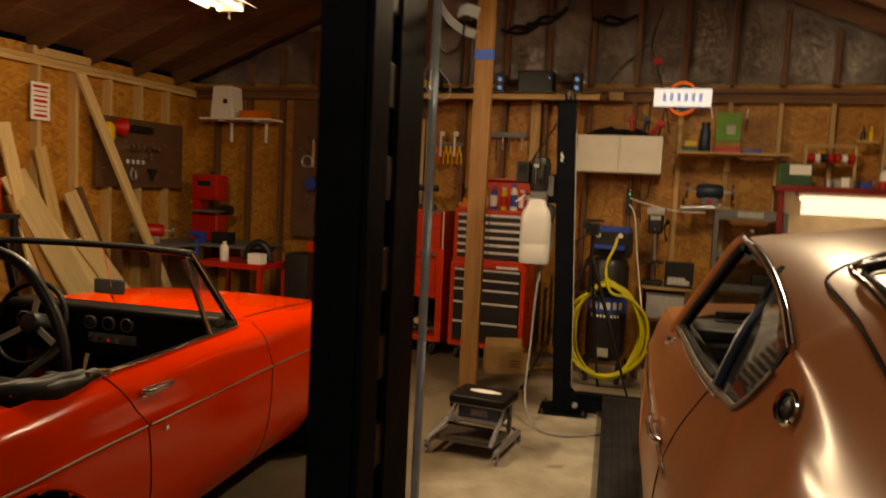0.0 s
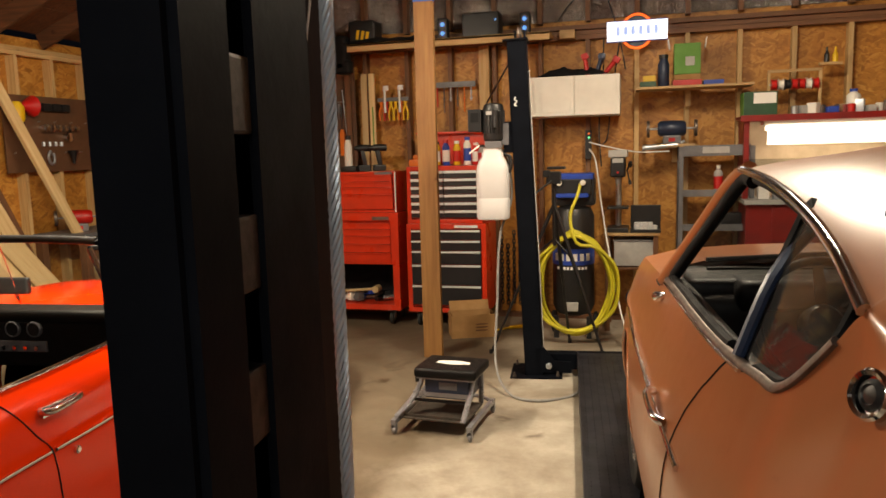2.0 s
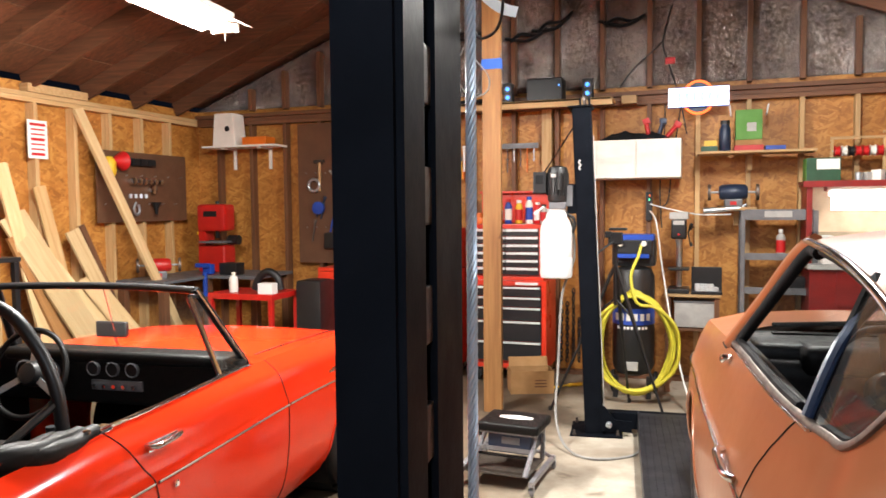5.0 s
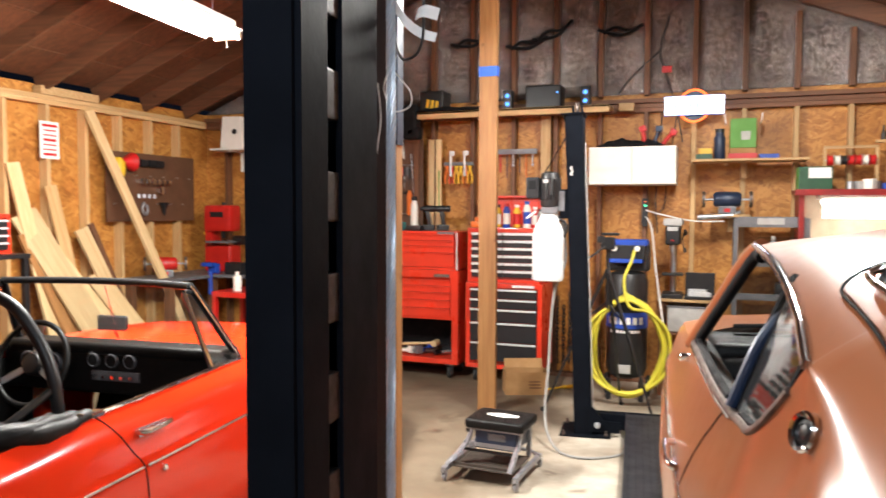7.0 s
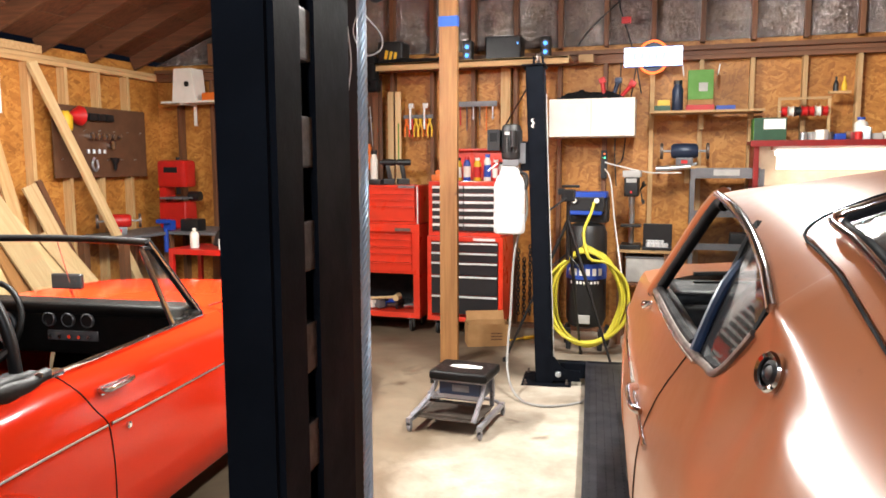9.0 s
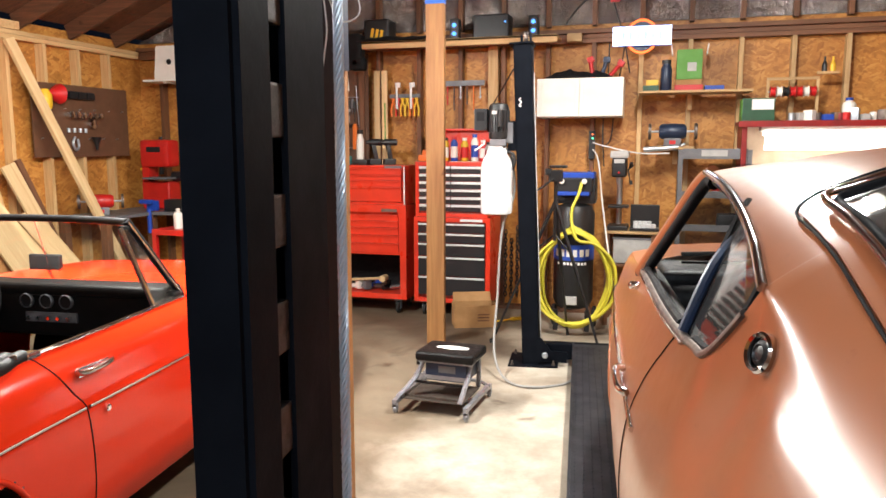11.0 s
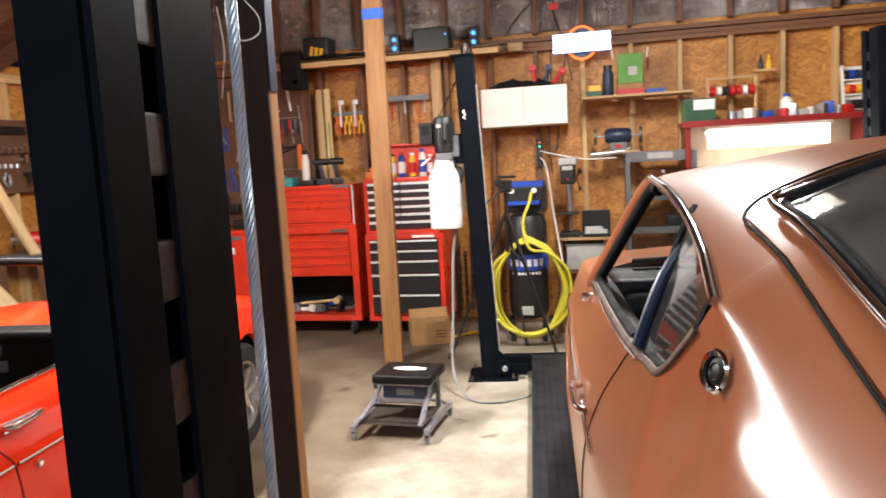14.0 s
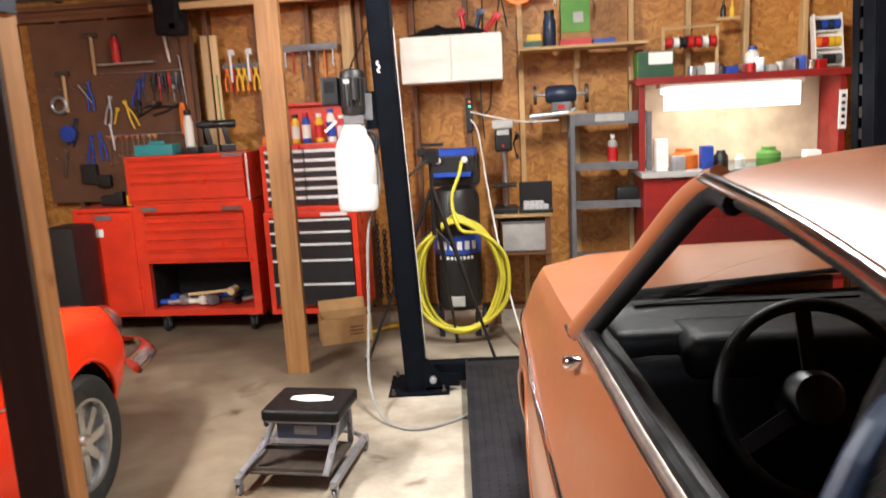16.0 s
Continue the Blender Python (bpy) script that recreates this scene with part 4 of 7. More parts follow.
# -- red roadster --
ROAD = pose(-3.092, 1.934, 0, 0, 0, 5.0)
road = thing("roadster_car", "bright red open roadster with black cockpit and chrome side strip", "car", ROAD)
R_WIDE = [(-1.50, 0.52), (-1.2, 0.66), (-0.8, 0.735), (0.0, 0.76), (1.0, 0.76), (1.9, 0.745), (2.32, 0.68), (2.54, 0.56)]
R_EDGE_Z = [(-1.50, 0.72), (-1.0, 0.825), (-0.4, 0.868), (0.1, 0.872), (0.9, 0.876), (1.6, 0.852), (2.12, 0.80), (2.42, 0.70), (2.54, 0.60)]
R_EDGE_X = [(-1.50, 0.44), (-1.0, 0.60), (-0.4, 0.655), (0.1, 0.66), (0.9, 0.645), (1.6, 0.64), (2.12, 0.60), (2.42, 0.55), (2.54, 0.46)]
ROAD_AXLES = (-0.58, 1.80)


def road_side(v, s):
    w, ez, ex = at(R_WIDE, v), at(R_EDGE_Z, v), at(R_EDGE_X, v)
    z0 = 0.19 + 0.18 * max(0, v - 1.9) + 0.12 * max(0, -1.0 - v)
    k = ez / 0.83
    pts = [(w - 0.10, z0), (w - 0.035, z0 + 0.12), (w - 0.005, 0.48), (w, 0.63 * k), (w - 0.018, 0.70 * k), (w - 0.05, 0.775 * k), (ex, ez)]
    return along(("road", float(v)), lambda: pts, s)


def road_flank(side):
    grid = [[(side * road_side(v, s)[0], v, road_side(v, s)[1]) for s in np.linspace(0, 1, 40)] for v in np.linspace(-1.5, 2.54, 134)]
    keep = lambda x, y, z: all(math.hypot(y - a, z - 0.305) > 0.335 for a in ROAD_AXLES)
    part("body_side", sheet(grid, 0.0, keep), RED_CAR, road, "", 60)
    for a in ROAD_AXLES:
        arc = [(side * (x_at(road_side, a + 0.338 * math.cos(q), 0.305 + 0.338 * math.sin(q)) - 0.004), a + 0.338 * math.cos(q), 0.305 + 0.338 * math.sin(q)) for q in np.linspace(-0.2, math.pi + 0.2, 22)]
        part("arch_lip", tube(bmesh.new(), arc, 0.010, 8, 2), RED_CAR, road, "", 60)
        part("wheel_housing", uncap(lathe(bmesh.new(), [(0.34, -0.14), (0.34, 0.13)], (side * 0.57, a, 0.305), "X", 28), True), DULL, road)
        wheel(road, side * 0.655, a, 0.293, 0.17, side, 8)
    s_strip = 0.52
    for v0, v1 in ((-1.3, -0.035), (-0.012, 0.93), (0.95, 1.60)):
        strip = [(side * (road_side(v, s_strip)[0] + 0.004), v, road_side(v, s_strip)[1]) for v in np.linspace(v0, v1, 12)]
        part("side_strip", tube(bmesh.new(), strip, 0.010, 6, 2, False, 0.6), CHROME, road, "chrome side strip", 60)
    for v_at, lean in ((-0.02, 0.20), (0.94, 0.0)):
        gap = []
        for s in np.linspace(0.02, 1.0, 24):
            v = v_at - lean * (s - 0.52) * (1.3 if s > 0.52 else 0.75)
            x, z, _ = road_side(v, s)
            gap.append((side * (x + 0.0012), v, z))
        part("door_gap", tube(bmesh.new(), gap, 0.0022, 5, 1), DULL, road)
    h = bmesh.new()
    v0, hx, hz = -0.015, road_side(0.06, 0.75)[0], 0.788
    tube(h, [(side * (hx - 0.005), v0, hz), (side * (hx + 0.03), v0 + 0.02, hz + 0.004), (side * (hx + 0.03), v0 + 0.13, hz + 0.008), (side * (hx - 0.002), v0 + 0.165, hz + 0.006)], 0.011, 8, 6, False, 1.2)
    box(h, (side * hx, v0 + 0.08, hz), (0.02, 0.17, 0.032), 0.006)
    part("door_handle", h, CHROME, road, "chrome pull handle", 50)
    part("door_lock", lathe(bmesh.new(), [(0.013, -0.01), (0.013, 0.008), (0.008, 0.011)], (side * (road_side(0.12, 0.46)[0] - (0.0 if side > 0 else 0.0)), 0.078, 0.640), "X" if side > 0 else "-X", 14, None), CHROME, road)
    top = [(side * (at(R_EDGE_X, v) - 0.004), v, at(R_EDGE_Z, v) + 0.006) for v in np.linspace(-0.10, 0.80, 10)]
    part("door_top_strip", tube(bmesh.new(), top, 0.008, 6, 2), CHROME, road, "", 60)
    part("door_card", boxes(((side * 0.635, 0.45, 0.62), (0.03, 0.95, 0.40)), bevel=0.012), VINYL, road)
    badge = bmesh.new()
    for k in range(5):
        box(badge, (side * (road_side(1.5, 0.60)[0] + 0.004), 1.42 + 0.035 * k, 0.725 + 0.002 * k), (0.006, 0.024, 0.014 + 0.008 * (k % 2)), 0.002)
    part("badge", badge, CHROME, road)


both(road_flank)


def road_top(v, s, by=0.0):
    ex, ez = at(R_EDGE_X, v), at(R_EDGE_Z, v)
    crown = 0.014 if v > 0 else 0.05
    bulge = 0.008 * math.exp(-((s - 0.0) / 0.35) ** 2) * max(0, 1 - abs(v - 1.6) / 0.7)
    return (s * ex, v, ez + crown * (1 - abs(s) ** 2.6) + bulge + by)


part("bonnet", sheet([[road_top(v, s) for s in np.linspace(-1, 1, 40)] for v in np.linspace(0.98, 2.54, 50)]), RED_CAR, road, "", 60)
part("boot_lid", sheet([[road_top(v, s) for s in np.linspace(-1, 1, 40)] for v in np.linspace(-1.5, -0.52, 30)]), RED_CAR, road, "", 60)
part("bonnet_gap", tube(bmesh.new(), [road_top(v, 0.86, 0.001) for v in np.linspace(1.02, 2.30, 20)], 0.004, 5, 1), DULL, road)
nose = [[(s * 0.46 * (1 + 0.15 * math.sin(q * 3.1)), 2.54 + 0.06 * math.sin(q * 3.1), 0.61 - 0.36 * q) for s in np.linspace(-1, 1, 20)] for q in np.linspace(0, 1, 10)]
part("nose_panel", sheet(nose), RED_CAR, road, "", 60)
part("grille", boxes(((0, 2.61, 0.47), (0.55, 0.03, 0.17)), bevel=0.012), CHROME, road)
both(lambda side: part("headlight", lathe(bmesh.new(), [(0.10, -0.05), (0.10, 0.02), (0.085, 0.05), (0.04, 0.065)], (side * 0.50, 2.47, 0.62), "-Y", 24), CHROME, road, "", 50))
part("tail_panel", sheet([[(s * 0.46, -1.5 - 0.03 * math.sin(q * 3.1), 0.72 - 0.45 * q) for s in np.linspace(-1, 1, 16)] for q in np.linspace(0, 1, 8)]), RED_CAR, road, "", 60)
for y in (-1.60, 2.72):
    d = 0.22 if y < 0 else -0.22
    part("bumper", tube(bmesh.new(), [(-0.72, y + 1.9 * d, 0.46), (-0.66, y + 0.5 * d, 0.46), (-0.4, y, 0.46), (0.4, y, 0.46), (0.66, y + 0.5 * d, 0.46), (0.72, y + 1.9 * d, 0.46)], 0.05, 10, 8, False, 0.45), CHROME, road, "chrome bumper", 60)
part("underbody", boxes(((0, 0.5, 0.22), (1.26, 3.5, 0.05)), bevel=0.01), DULL, road)
part("cockpit_floor", boxes(((0, 0.2, 0.29), (1.26, 1.5, 0.03))), DULL, road)
part("scuttle", sheet([[road_top(v, s, -0.004) for s in np.linspace(-1, 1, 30)] for v in np.linspace(0.86, 1.0, 5)]), RED_CAR, road, "", 60)
bm = bmesh.new()
box(bm, (0, 0.82, 0.895), (1.17, 0.15, 0.055), 0.026, None, 3)
box(bm, (0, 0.79, 0.795), (1.25, 0.07, 0.22), 0.02, None, 3)
dash = part("dashboard", bm, VINYL, road, "black crackle dashboard", 50)
for k, (x, z, r) in enumerate(((-0.47, 0.82, 0.05), (-0.33, 0.82, 0.05), (-0.10, 0.845, 0.034), (0.0, 0.845, 0.034), (0.10, 0.845, 0.034))):
    part("dial", lathe(bmesh.new(), [(r, 0), (r, 0.012), (r * 0.86, 0.016), (r * 0.84, 0.008)], (x, 0.756, z), "Y", 24, None), GREY, dash)
    part("dial_face", lathe(bmesh.new(), [(r * 0.82, 0), (r * 0.82, 0.004)], (x, 0.749, z), "Y", 24, None), BLACK, dash)
part("radio_plate", boxes(((0.02, 0.752, 0.772), (0.26, 0.012, 0.045)), bevel=0.003), GREY, dash)
for k in range(5):
    part("knob", lathe(bmesh.new(), [(0.009, 0), (0.009, 0.02)], (-0.08 + 0.05 * k, 0.742, 0.772), "Y", 12), CHROME, dash)
part("console", boxes(((0, 0.45, 0.42), (0.18, 0.75, 0.26)), bevel=0.03), VINYL, road)
part("gear_knob", rods(((0, 0.40, 0.55), (0, 0.38, 0.66), 0.006), ((0, 0.38, 0.655), (0, 0.38, 0.695), 0.022)), BLACK, road)
steering_wheel(road, Matrix.Translation((-0.31, 0.60, 0.845)) @ Matrix.Rotation(radians(72), 4, "X"), 0.19, STEEL)
for x in (-0.36, 0.36):
    seat(road, x, 0.05, 0.27, VINYL, 0.50)
# folded hood behind the seats
bm = bmesh.new()
for k in range(3):
    tube(bm, [(-0.635 + 0.03 * k, -0.15 - 0.03 * k, 0.865), (-0.63 + 0.02 * k, -0.42 - 0.05 * k, 0.872 + 0.015 * k), (-0.3, -0.55 - 0.04 * k, 0.90), (0.3, -0.55 - 0.04 * k, 0.90), (0.63 - 0.02 * k, -0.42 - 0.05 * k, 0.872 + 0.015 * k), (0.635 - 0.03 * k, -0.15 - 0.03 * k, 0.865)], 0.030 + 0.006 * (k % 2), 10, 8)
for v in bm.verts:
    v.co += 0.016 * Vector((noise.noise(v.co * 9), noise.noise(v.co * 9 + Vector((5, 0, 0))), noise.noise(v.co * 11 + Vector((0, 7, 0)))))
hood = part("folded_hood", bm, VINYL, road, "folded black vinyl hood", 60)
for x, v in ((0.655, -0.20), (0.65, -0.34), (0.62, -0.48), (-0.655, -0.20)):
    part("snap_button", lathe(bmesh.new(), [(0.012, 0), (0.012, 0.008), (0.006, 0.012)], (x, v, 0.885), "Z", 14), CHROME, hood)
part("hood_bracket", boxes(((0.645, -0.125, 0.875), (0.04, 0.06, 0.025)), bevel=0.008), CHROME, hood)
# padded roll bar behind the seats
bar = part("roll_bar", tube(bmesh.new(), [(0.52, -0.10, 0.55), (0.50, -0.12, 0.86), (0.477, -0.12, 1.00), (0.41, -0.12, 1.13), (0.28, -0.12, 1.245), (0.0, -0.12, 1.285), (-0.28, -0.12, 1.245), (-0.41, -0.12, 1.13), (-0.477, -0.12, 1.00), (-0.50, -0.12, 0.86), (-0.52, -0.10, 0.55)], 0.021, 12, 8), BLACK, road, "black tubular roll bar", 60)
both(lambda side: part("brace", tube(bmesh.new(), [(side * 0.485, -0.125, 0.95), (side * 0.44, -0.30, 0.85), (side * 0.40, -0.48, 0.75)], 0.014, 8, 2), BLACK, bar))
# windscreen

def screen_at(s, q):
    bx, tx = 0.605, 0.50
    x = s * (bx + (tx - bx) * q)
    return (x, 0.84 + 0.13 * (1 - s * s) - 0.20 * q - 0.03 * q * (1 - s * s), 0.885 + 0.335 * q)


part("windscreen_glass", sheet([[screen_at(s, q) for s in np.linspace(-1, 1, 16)] for q in np.linspace(0, 1, 8)]), CLEAR, road, "", 60)
part("screen_top_rail", tube(bmesh.new(), [screen_at(s, 1.0) for s in np.linspace(-1, 1, 9)], 0.016, 8, 4), BLACK, road, "", 60)
part("screen_base", tube(bmesh.new(), [screen_at(s, 0.0) for s in np.linspace(-1, 1, 9)], 0.014, 8, 4), DULL, road, "", 60)
def screen_post(side):
    part("screen_post", tube(bmesh.new(), [screen_at(side, q) for q in np.linspace(-0.02, 1.02, 6)], 0.017, 8, 3), DULL, road, "", 60)
    top, base, back = Vector(screen_at(side, 0.93)), Vector(screen_at(side, 0.0)), Vector((side * 0.625, 0.60, 0.878))
    bar = top + (Vector((0, -0.075, 0.005)))
    part("quarterlight_bar", tube(bmesh.new(), [bar, (bar + back) / 2, back], 0.012, 8, 2), CHROME, road, "chrome quarterlight bar", 60)
    part("post_trim", tube(bmesh.new(), [Vector(screen_at(side, q)) + Vector((side * 0.012, -0.012, 0.004)) for q in np.linspace(0.0, 1.0, 6)], 0.006, 6, 3), CHROME, road, "chrome edge of the screen post", 60)
    part("quarterlight_frame", tube(bmesh.new(), [bar, top], 0.010, 6, 1), DULL, road)
    part("quarterlight_sill", tube(bmesh.new(), [back, base], 0.010, 6, 1), CHROME, road)
    bm = bmesh.new()
    bm.faces.new([bm.verts.new(p) for p in (top, bar, back, base)])
    part("quarterlight_glass", bm, CLEAR, road)
both(screen_post)
part("mirror_stem", rods(((-0.16, 1.0, 0.90), (-0.165, 0.97, 0.955), 0.006), ((-0.16, 1.0, 0.90), (-0.10, 0.83, 1.20), 0.0025)), CHROME, road)
bm = bmesh.new()
box(bm, (-0.165, 0.965, 0.985), (0.17, 0.025, 0.075), 0.012, None, 3)
part("rear_view_mirror", bm, BLACK, road, "black interior mirror", 50)

# ---- shop lights ----


def shop_light(x, y, z, turn):
    ob = thing("shop_light", "lit twin-tube fluorescent shop light hanging from the rafters", "ceiling light", pose(x, y, z, 0, 0, turn), "shop lights")
    bm = plate([(-0.16, -0.02), (-0.05, 0.03), (0.05, 0.03), (0.16, -0.02), (0.155, -0.023), (0.048, 0.025), (-0.048, 0.025), (-0.155, -0.023)], 1.24, pose(0, 0.62, 0.02, 90, 0, 0))
    part("reflector", bm, WHITE, ob)
    part("ballast_box", boxes(((0, 0, 0.062), (0.10, 1.24, 0.05)), bevel=0.004), WHITE, ob)
    for s in (-1, 1):
        part("tube", rods(((s * 0.055, -0.58, -0.002), (s * 0.055, 0.58, -0.002), 0.013), seg=12), TUBE, ob, "glowing fluorescent tube")
        part("end_socket", boxes(((0, s * 0.605, 0.0), (0.16, 0.025, 0.05)), bevel=0.003), WHITE, ob)
        part("chain", rods(((0, s * 0.45, 0.085), (0, s * 0.45, 2.52 + PITCH * (half - abs(x - RIDGE_X)) - z), 0.003), seg=6), STEEL, ob)
    part("pull_cord", rods(((0.0, 0.60, -0.02), (0.0, 0.60, -0.07), 0.003), seg=6), WHITE, ob)
    return ob


for (x, y, z, turn), w in zip(SHOP, WATTS):
    if w:
        shop_light(x, y, z, turn)

# ---- creeper stool ----
STOOL_GREY = plain("silver_grey_paint", (0.30, 0.30, 0.32), 0.28, 0.45, 0.3, 16)
TRAY = plain("dusty_tray_plastic", (0.055, 0.042, 0.032), 0.6, 0, 0.4, 12)
stool = thing("creeper_stool", "grey steel rolling mechanic's stool with black padded seat on casters", "stool", pose(-1.72, 4.13, 0, 0, 0, -4) @ Matrix.Scale(0.86, 4))
bm = bmesh.new()
box(bm, (0.06, -0.005, 0.383), (0.41, 0.33, 0.062), 0.028, None, 4)
seat_ob = part("seat", bm, VINYL, stool, "black padded vinyl seat", 60)
logo = bmesh.new()
lathe(logo, [(0.07, 0), (0.07, 0.002)], (0, 0, 0), seg=28)
bmesh.ops.scale(logo, vec=(1.45, 0.62, 1), verts=logo.verts)
box(logo, (0, 0, 0.0008), (0.22, 0.05, 0.0016))
bmesh.ops.translate(logo, vec=(0.07, 0.0, 0.4145), verts=logo.verts)
part("emblem", logo, PAPER, seat_ob, "plain white oval emblem")
part("seat_pan", boxes(((0.06, -0.005, 0.352), (0.38, 0.30, 0.022)), bevel=0.004), STOOL_GREY, stool)
part("tool_tray", boxes(((0.06, 0.0, 0.275), (0.29, 0.25, 0.125)), bevel=0.010), NAVY, stool, "dark blue plastic tool tray")
part("warning_label", boxes(((0.07, -0.1265, 0.295), (0.12, 0.003, 0.045))), GREY, stool)
for s in (-1, 1):
    part("base_rail", boxes(((s * 0.25, 0, 0.085), (0.032, 0.56, 0.03)), bevel=0.004), STOOL_GREY, stool)
    part("seat_leg", tube(bmesh.new(), [(s * 0.222 - 0.03, -0.22, 0.10), (s * 0.18 + 0.03, -0.12, 0.23), (s * 0.17 + 0.05, -0.07, 0.345)], 0.015, 8, 2, False, 1.5), STOOL_GREY, stool)
    part("seat_leg", tube(bmesh.new(), [(s * 0.222 - 0.03, 0.19, 0.10), (s * 0.18 + 0.03, 0.15, 0.23), (s * 0.17 + 0.05, 0.11, 0.345)], 0.015, 8, 2, False, 1.5), STOOL_GREY, stool)
    for y in (-0.265, 0.265):
        c = new("caster")
        c.parent = stool
        c.location = (s * 0.25, y, 0)
        part("caster_wheel", lathe(bmesh.new(), [(0.018, -0.011), (0.026, -0.008), (0.026, 0.008), (0.018, 0.011)], (0, 0.012, 0.026), "X", 18), STOOL_GREY, c, "", 40)
        part("caster_fork", boxes(((-0.014, 0.006, 0.045), (0.003, 0.03, 0.045)), ((0.014, 0.006, 0.045), (0.003, 0.03, 0.045)), ((0, 0.0, 0.068), (0.034, 0.034, 0.004))), STOOL_GREY, c)
part("front_bar", boxes(((0.03, -0.115, 0.235), (0.40, 0.022, 0.030)), bevel=0.004), STOOL_GREY, stool)
part("cross_rod", rods(((-0.17, -0.10, 0.185), (0.19, -0.10, 0.185), 0.010)), BLACK, stool)
part("seat_bolt", rods(((-0.135, -0.13, 0.345), (-0.135, -0.13, 0.315), 0.012)), BLACK, stool)
part("back_rail", tube(bmesh.new(), [(-0.24, 0.25, 0.09), (-0.14, 0.30, 0.10), (0.14, 0.30, 0.10), (0.24, 0.25, 0.09)], 0.013, 8, 4), STOOL_GREY, stool)
part("parts_tray", boxes(((0, -0.02, 0.095), (0.42, 0.38, 0.010)), ((0, -0.19, 0.105), (0.42, 0.008, 0.03)), bevel=0.003), TRAY, stool, "dusty dark lower tray")

# ---- tool chests ----


def drawer(parent, x0, x1, y, z0, z1, face, handle, lip=0.016):
    d = part("drawer", boxes((((x0 + x1) / 2, y - 0.004, (z0 + z1) / 2), (x1 - x0, 0.022, z1 - z0)), bevel=0.002), face, parent)
    part("drawer_pull", boxes((((x0 + x1) / 2, y - 0.02, z1 - lip / 2), (x1 - x0 - 0.004, 0.020, lip)), bevel=0.003), handle, d)
    return d


def carcass(parent, name, x0, x1, y0, y1, z0, z1, mat, rim=0.025):
    rows = [(((x0 + x1) / 2, (y0 + y1) / 2 + 0.02, (z0 + z1) / 2), (x1 - x0 - 0.004, y1 - y0 - 0.04, z1 - z0 - 0.004))]
    for x in (x0 + rim / 2, x1 - rim / 2):
        rows.append(((x, y0 + 0.02, (z0 + z1) / 2), (rim, 0.04, z1 - z0)))
    for z in (z0 + rim / 2, z1 - rim / 2):
        rows.append((((x0 + x1) / 2, y0 + 0.0205, z), (x1 - x0 - 2 * rim, 0.039, rim)))
    return part(name, boxes(*rows, bevel=0.003), mat, parent)


def casters(parent, xs, ys, r=0.055):
    for x in xs:
        for y in ys:
            c = new("caster")
            c.parent = parent
            c.location = (x, y, 0)
            part("caster_wheel", lathe(bmesh.new(), [(r * 0.7, -0.016), (r, -0.012), (r, 0.012), (r * 0.7, 0.016)], (0, 0, r), "X", 22), RUBBER, c, "", 40)
            part("caster_fork", boxes(((-0.02, 0, r + 0.02), (0.003, 0.05, r * 1.2)), ((0.02, 0, r + 0.02), (0.003, 0.05, r * 1.2)), ((0, 0, 2 * r + 0.015), (0.07, 0.07, 0.005))), STEEL, c)


DRAWER_BLACK = plain("black_drawer_front", (0.014, 0.014, 0.016), 0.33, 0, 0.2, 8)
BRIGHT = plain("bright_aluminium", (0.72, 0.72, 0.72), 0.35, 0.15, 0.12, 20)
X0, X1, YF, YB = -2.625, -1.925, 6.33, 6.79
roll = thing("tool_cabinet", "red rolling tool cabinet with black drawers and bright pulls", "tool cabinet")
carcass(roll, "body", X0, X1, YF, YB, 0.135, 0.905, TOOL_RED, 0.04)
zs = [0.855, 0.765, 0.675, 0.555, 0.375, 0.20]
for a, b in zip(zs, zs[1:]):
    drawer(roll, X0 + 0.045, X1 - 0.045, YF, b + 0.006, a - 0.002, DRAWER_BLACK, BRIGHT)
part("name_plate", boxes(((X1 - 0.17, YF - 0.003, 0.882), (0.20, 0.006, 0.022)), bevel=0.001), BRIGHT, roll, "plain bright maker's plate")
casters(roll, (X0 + 0.08, X1 - 0.08), (YF + 0.08, YB - 0.08))
chest = thing("tool_chest", "red top tool chest with bright drawer pulls and raised lid", "tool chest")
carcass(chest, "body", X0 + 0.01, X1 - 0.03, YF + 0.02, YB, 0.907, 1.395, TOOL_RED, 0.035)
for k in range(6):
    z1 = 1.355 - 0.067 * k
    drawer(chest, X0 + 0.05, -2.285, YF + 0.02, z1 - 0.062, z1, DRAWER_BLACK, BRIGHT, 0.022)
    drawer(chest, -2.28, X1 - 0.07, YF + 0.02, z1 - 0.062, z1, DRAWER_BLACK, BRIGHT, 0.022)
part("lid", boxes((((X0 + X1) / 2 - 0.01, YB - 0.03, 1.545), (0.66, 0.02, 0.29)), (((X0 + X1) / 2 - 0.01, YB - 0.07, 1.68), (0.66, 0.08, 0.02)), bevel=0.004), TOOL_RED, chest, "raised red lid")
part("latch", boxes(((-2.33, YF + 0.012, 1.375), (0.03, 0.02, 0.06)), bevel=0.003), TOOL_RED, chest)


def bottle(name, x, y, z, r, h, mat, label, cap=None, cat="bottle", neck=0.4, band=None):
    ob = tagged(part(name, lathe(bmesh.new(), [(r * 0.92, 0), (r, h * 0.03), (r, h * 0.70), (r * 0.8, h * 0.79), (r * neck, h * 0.84), (r * neck, h * 0.9)], seg=18), mat, None, "", 50), label, cat)
    ob.location = (x, y, z)
    part("cap", lathe(bmesh.new(), [(r * neck * 1.15, h * 0.88), (r * neck * 1.15, h), (r * neck * 0.6, h)], seg=14), cap or BLACK, ob)
    if band:
        part("paper_label", lathe(bmesh.new(), [(r * 1.012, h * 0.15), (r * 1.012, h * 0.6)], seg=18), band, ob)
    return ob


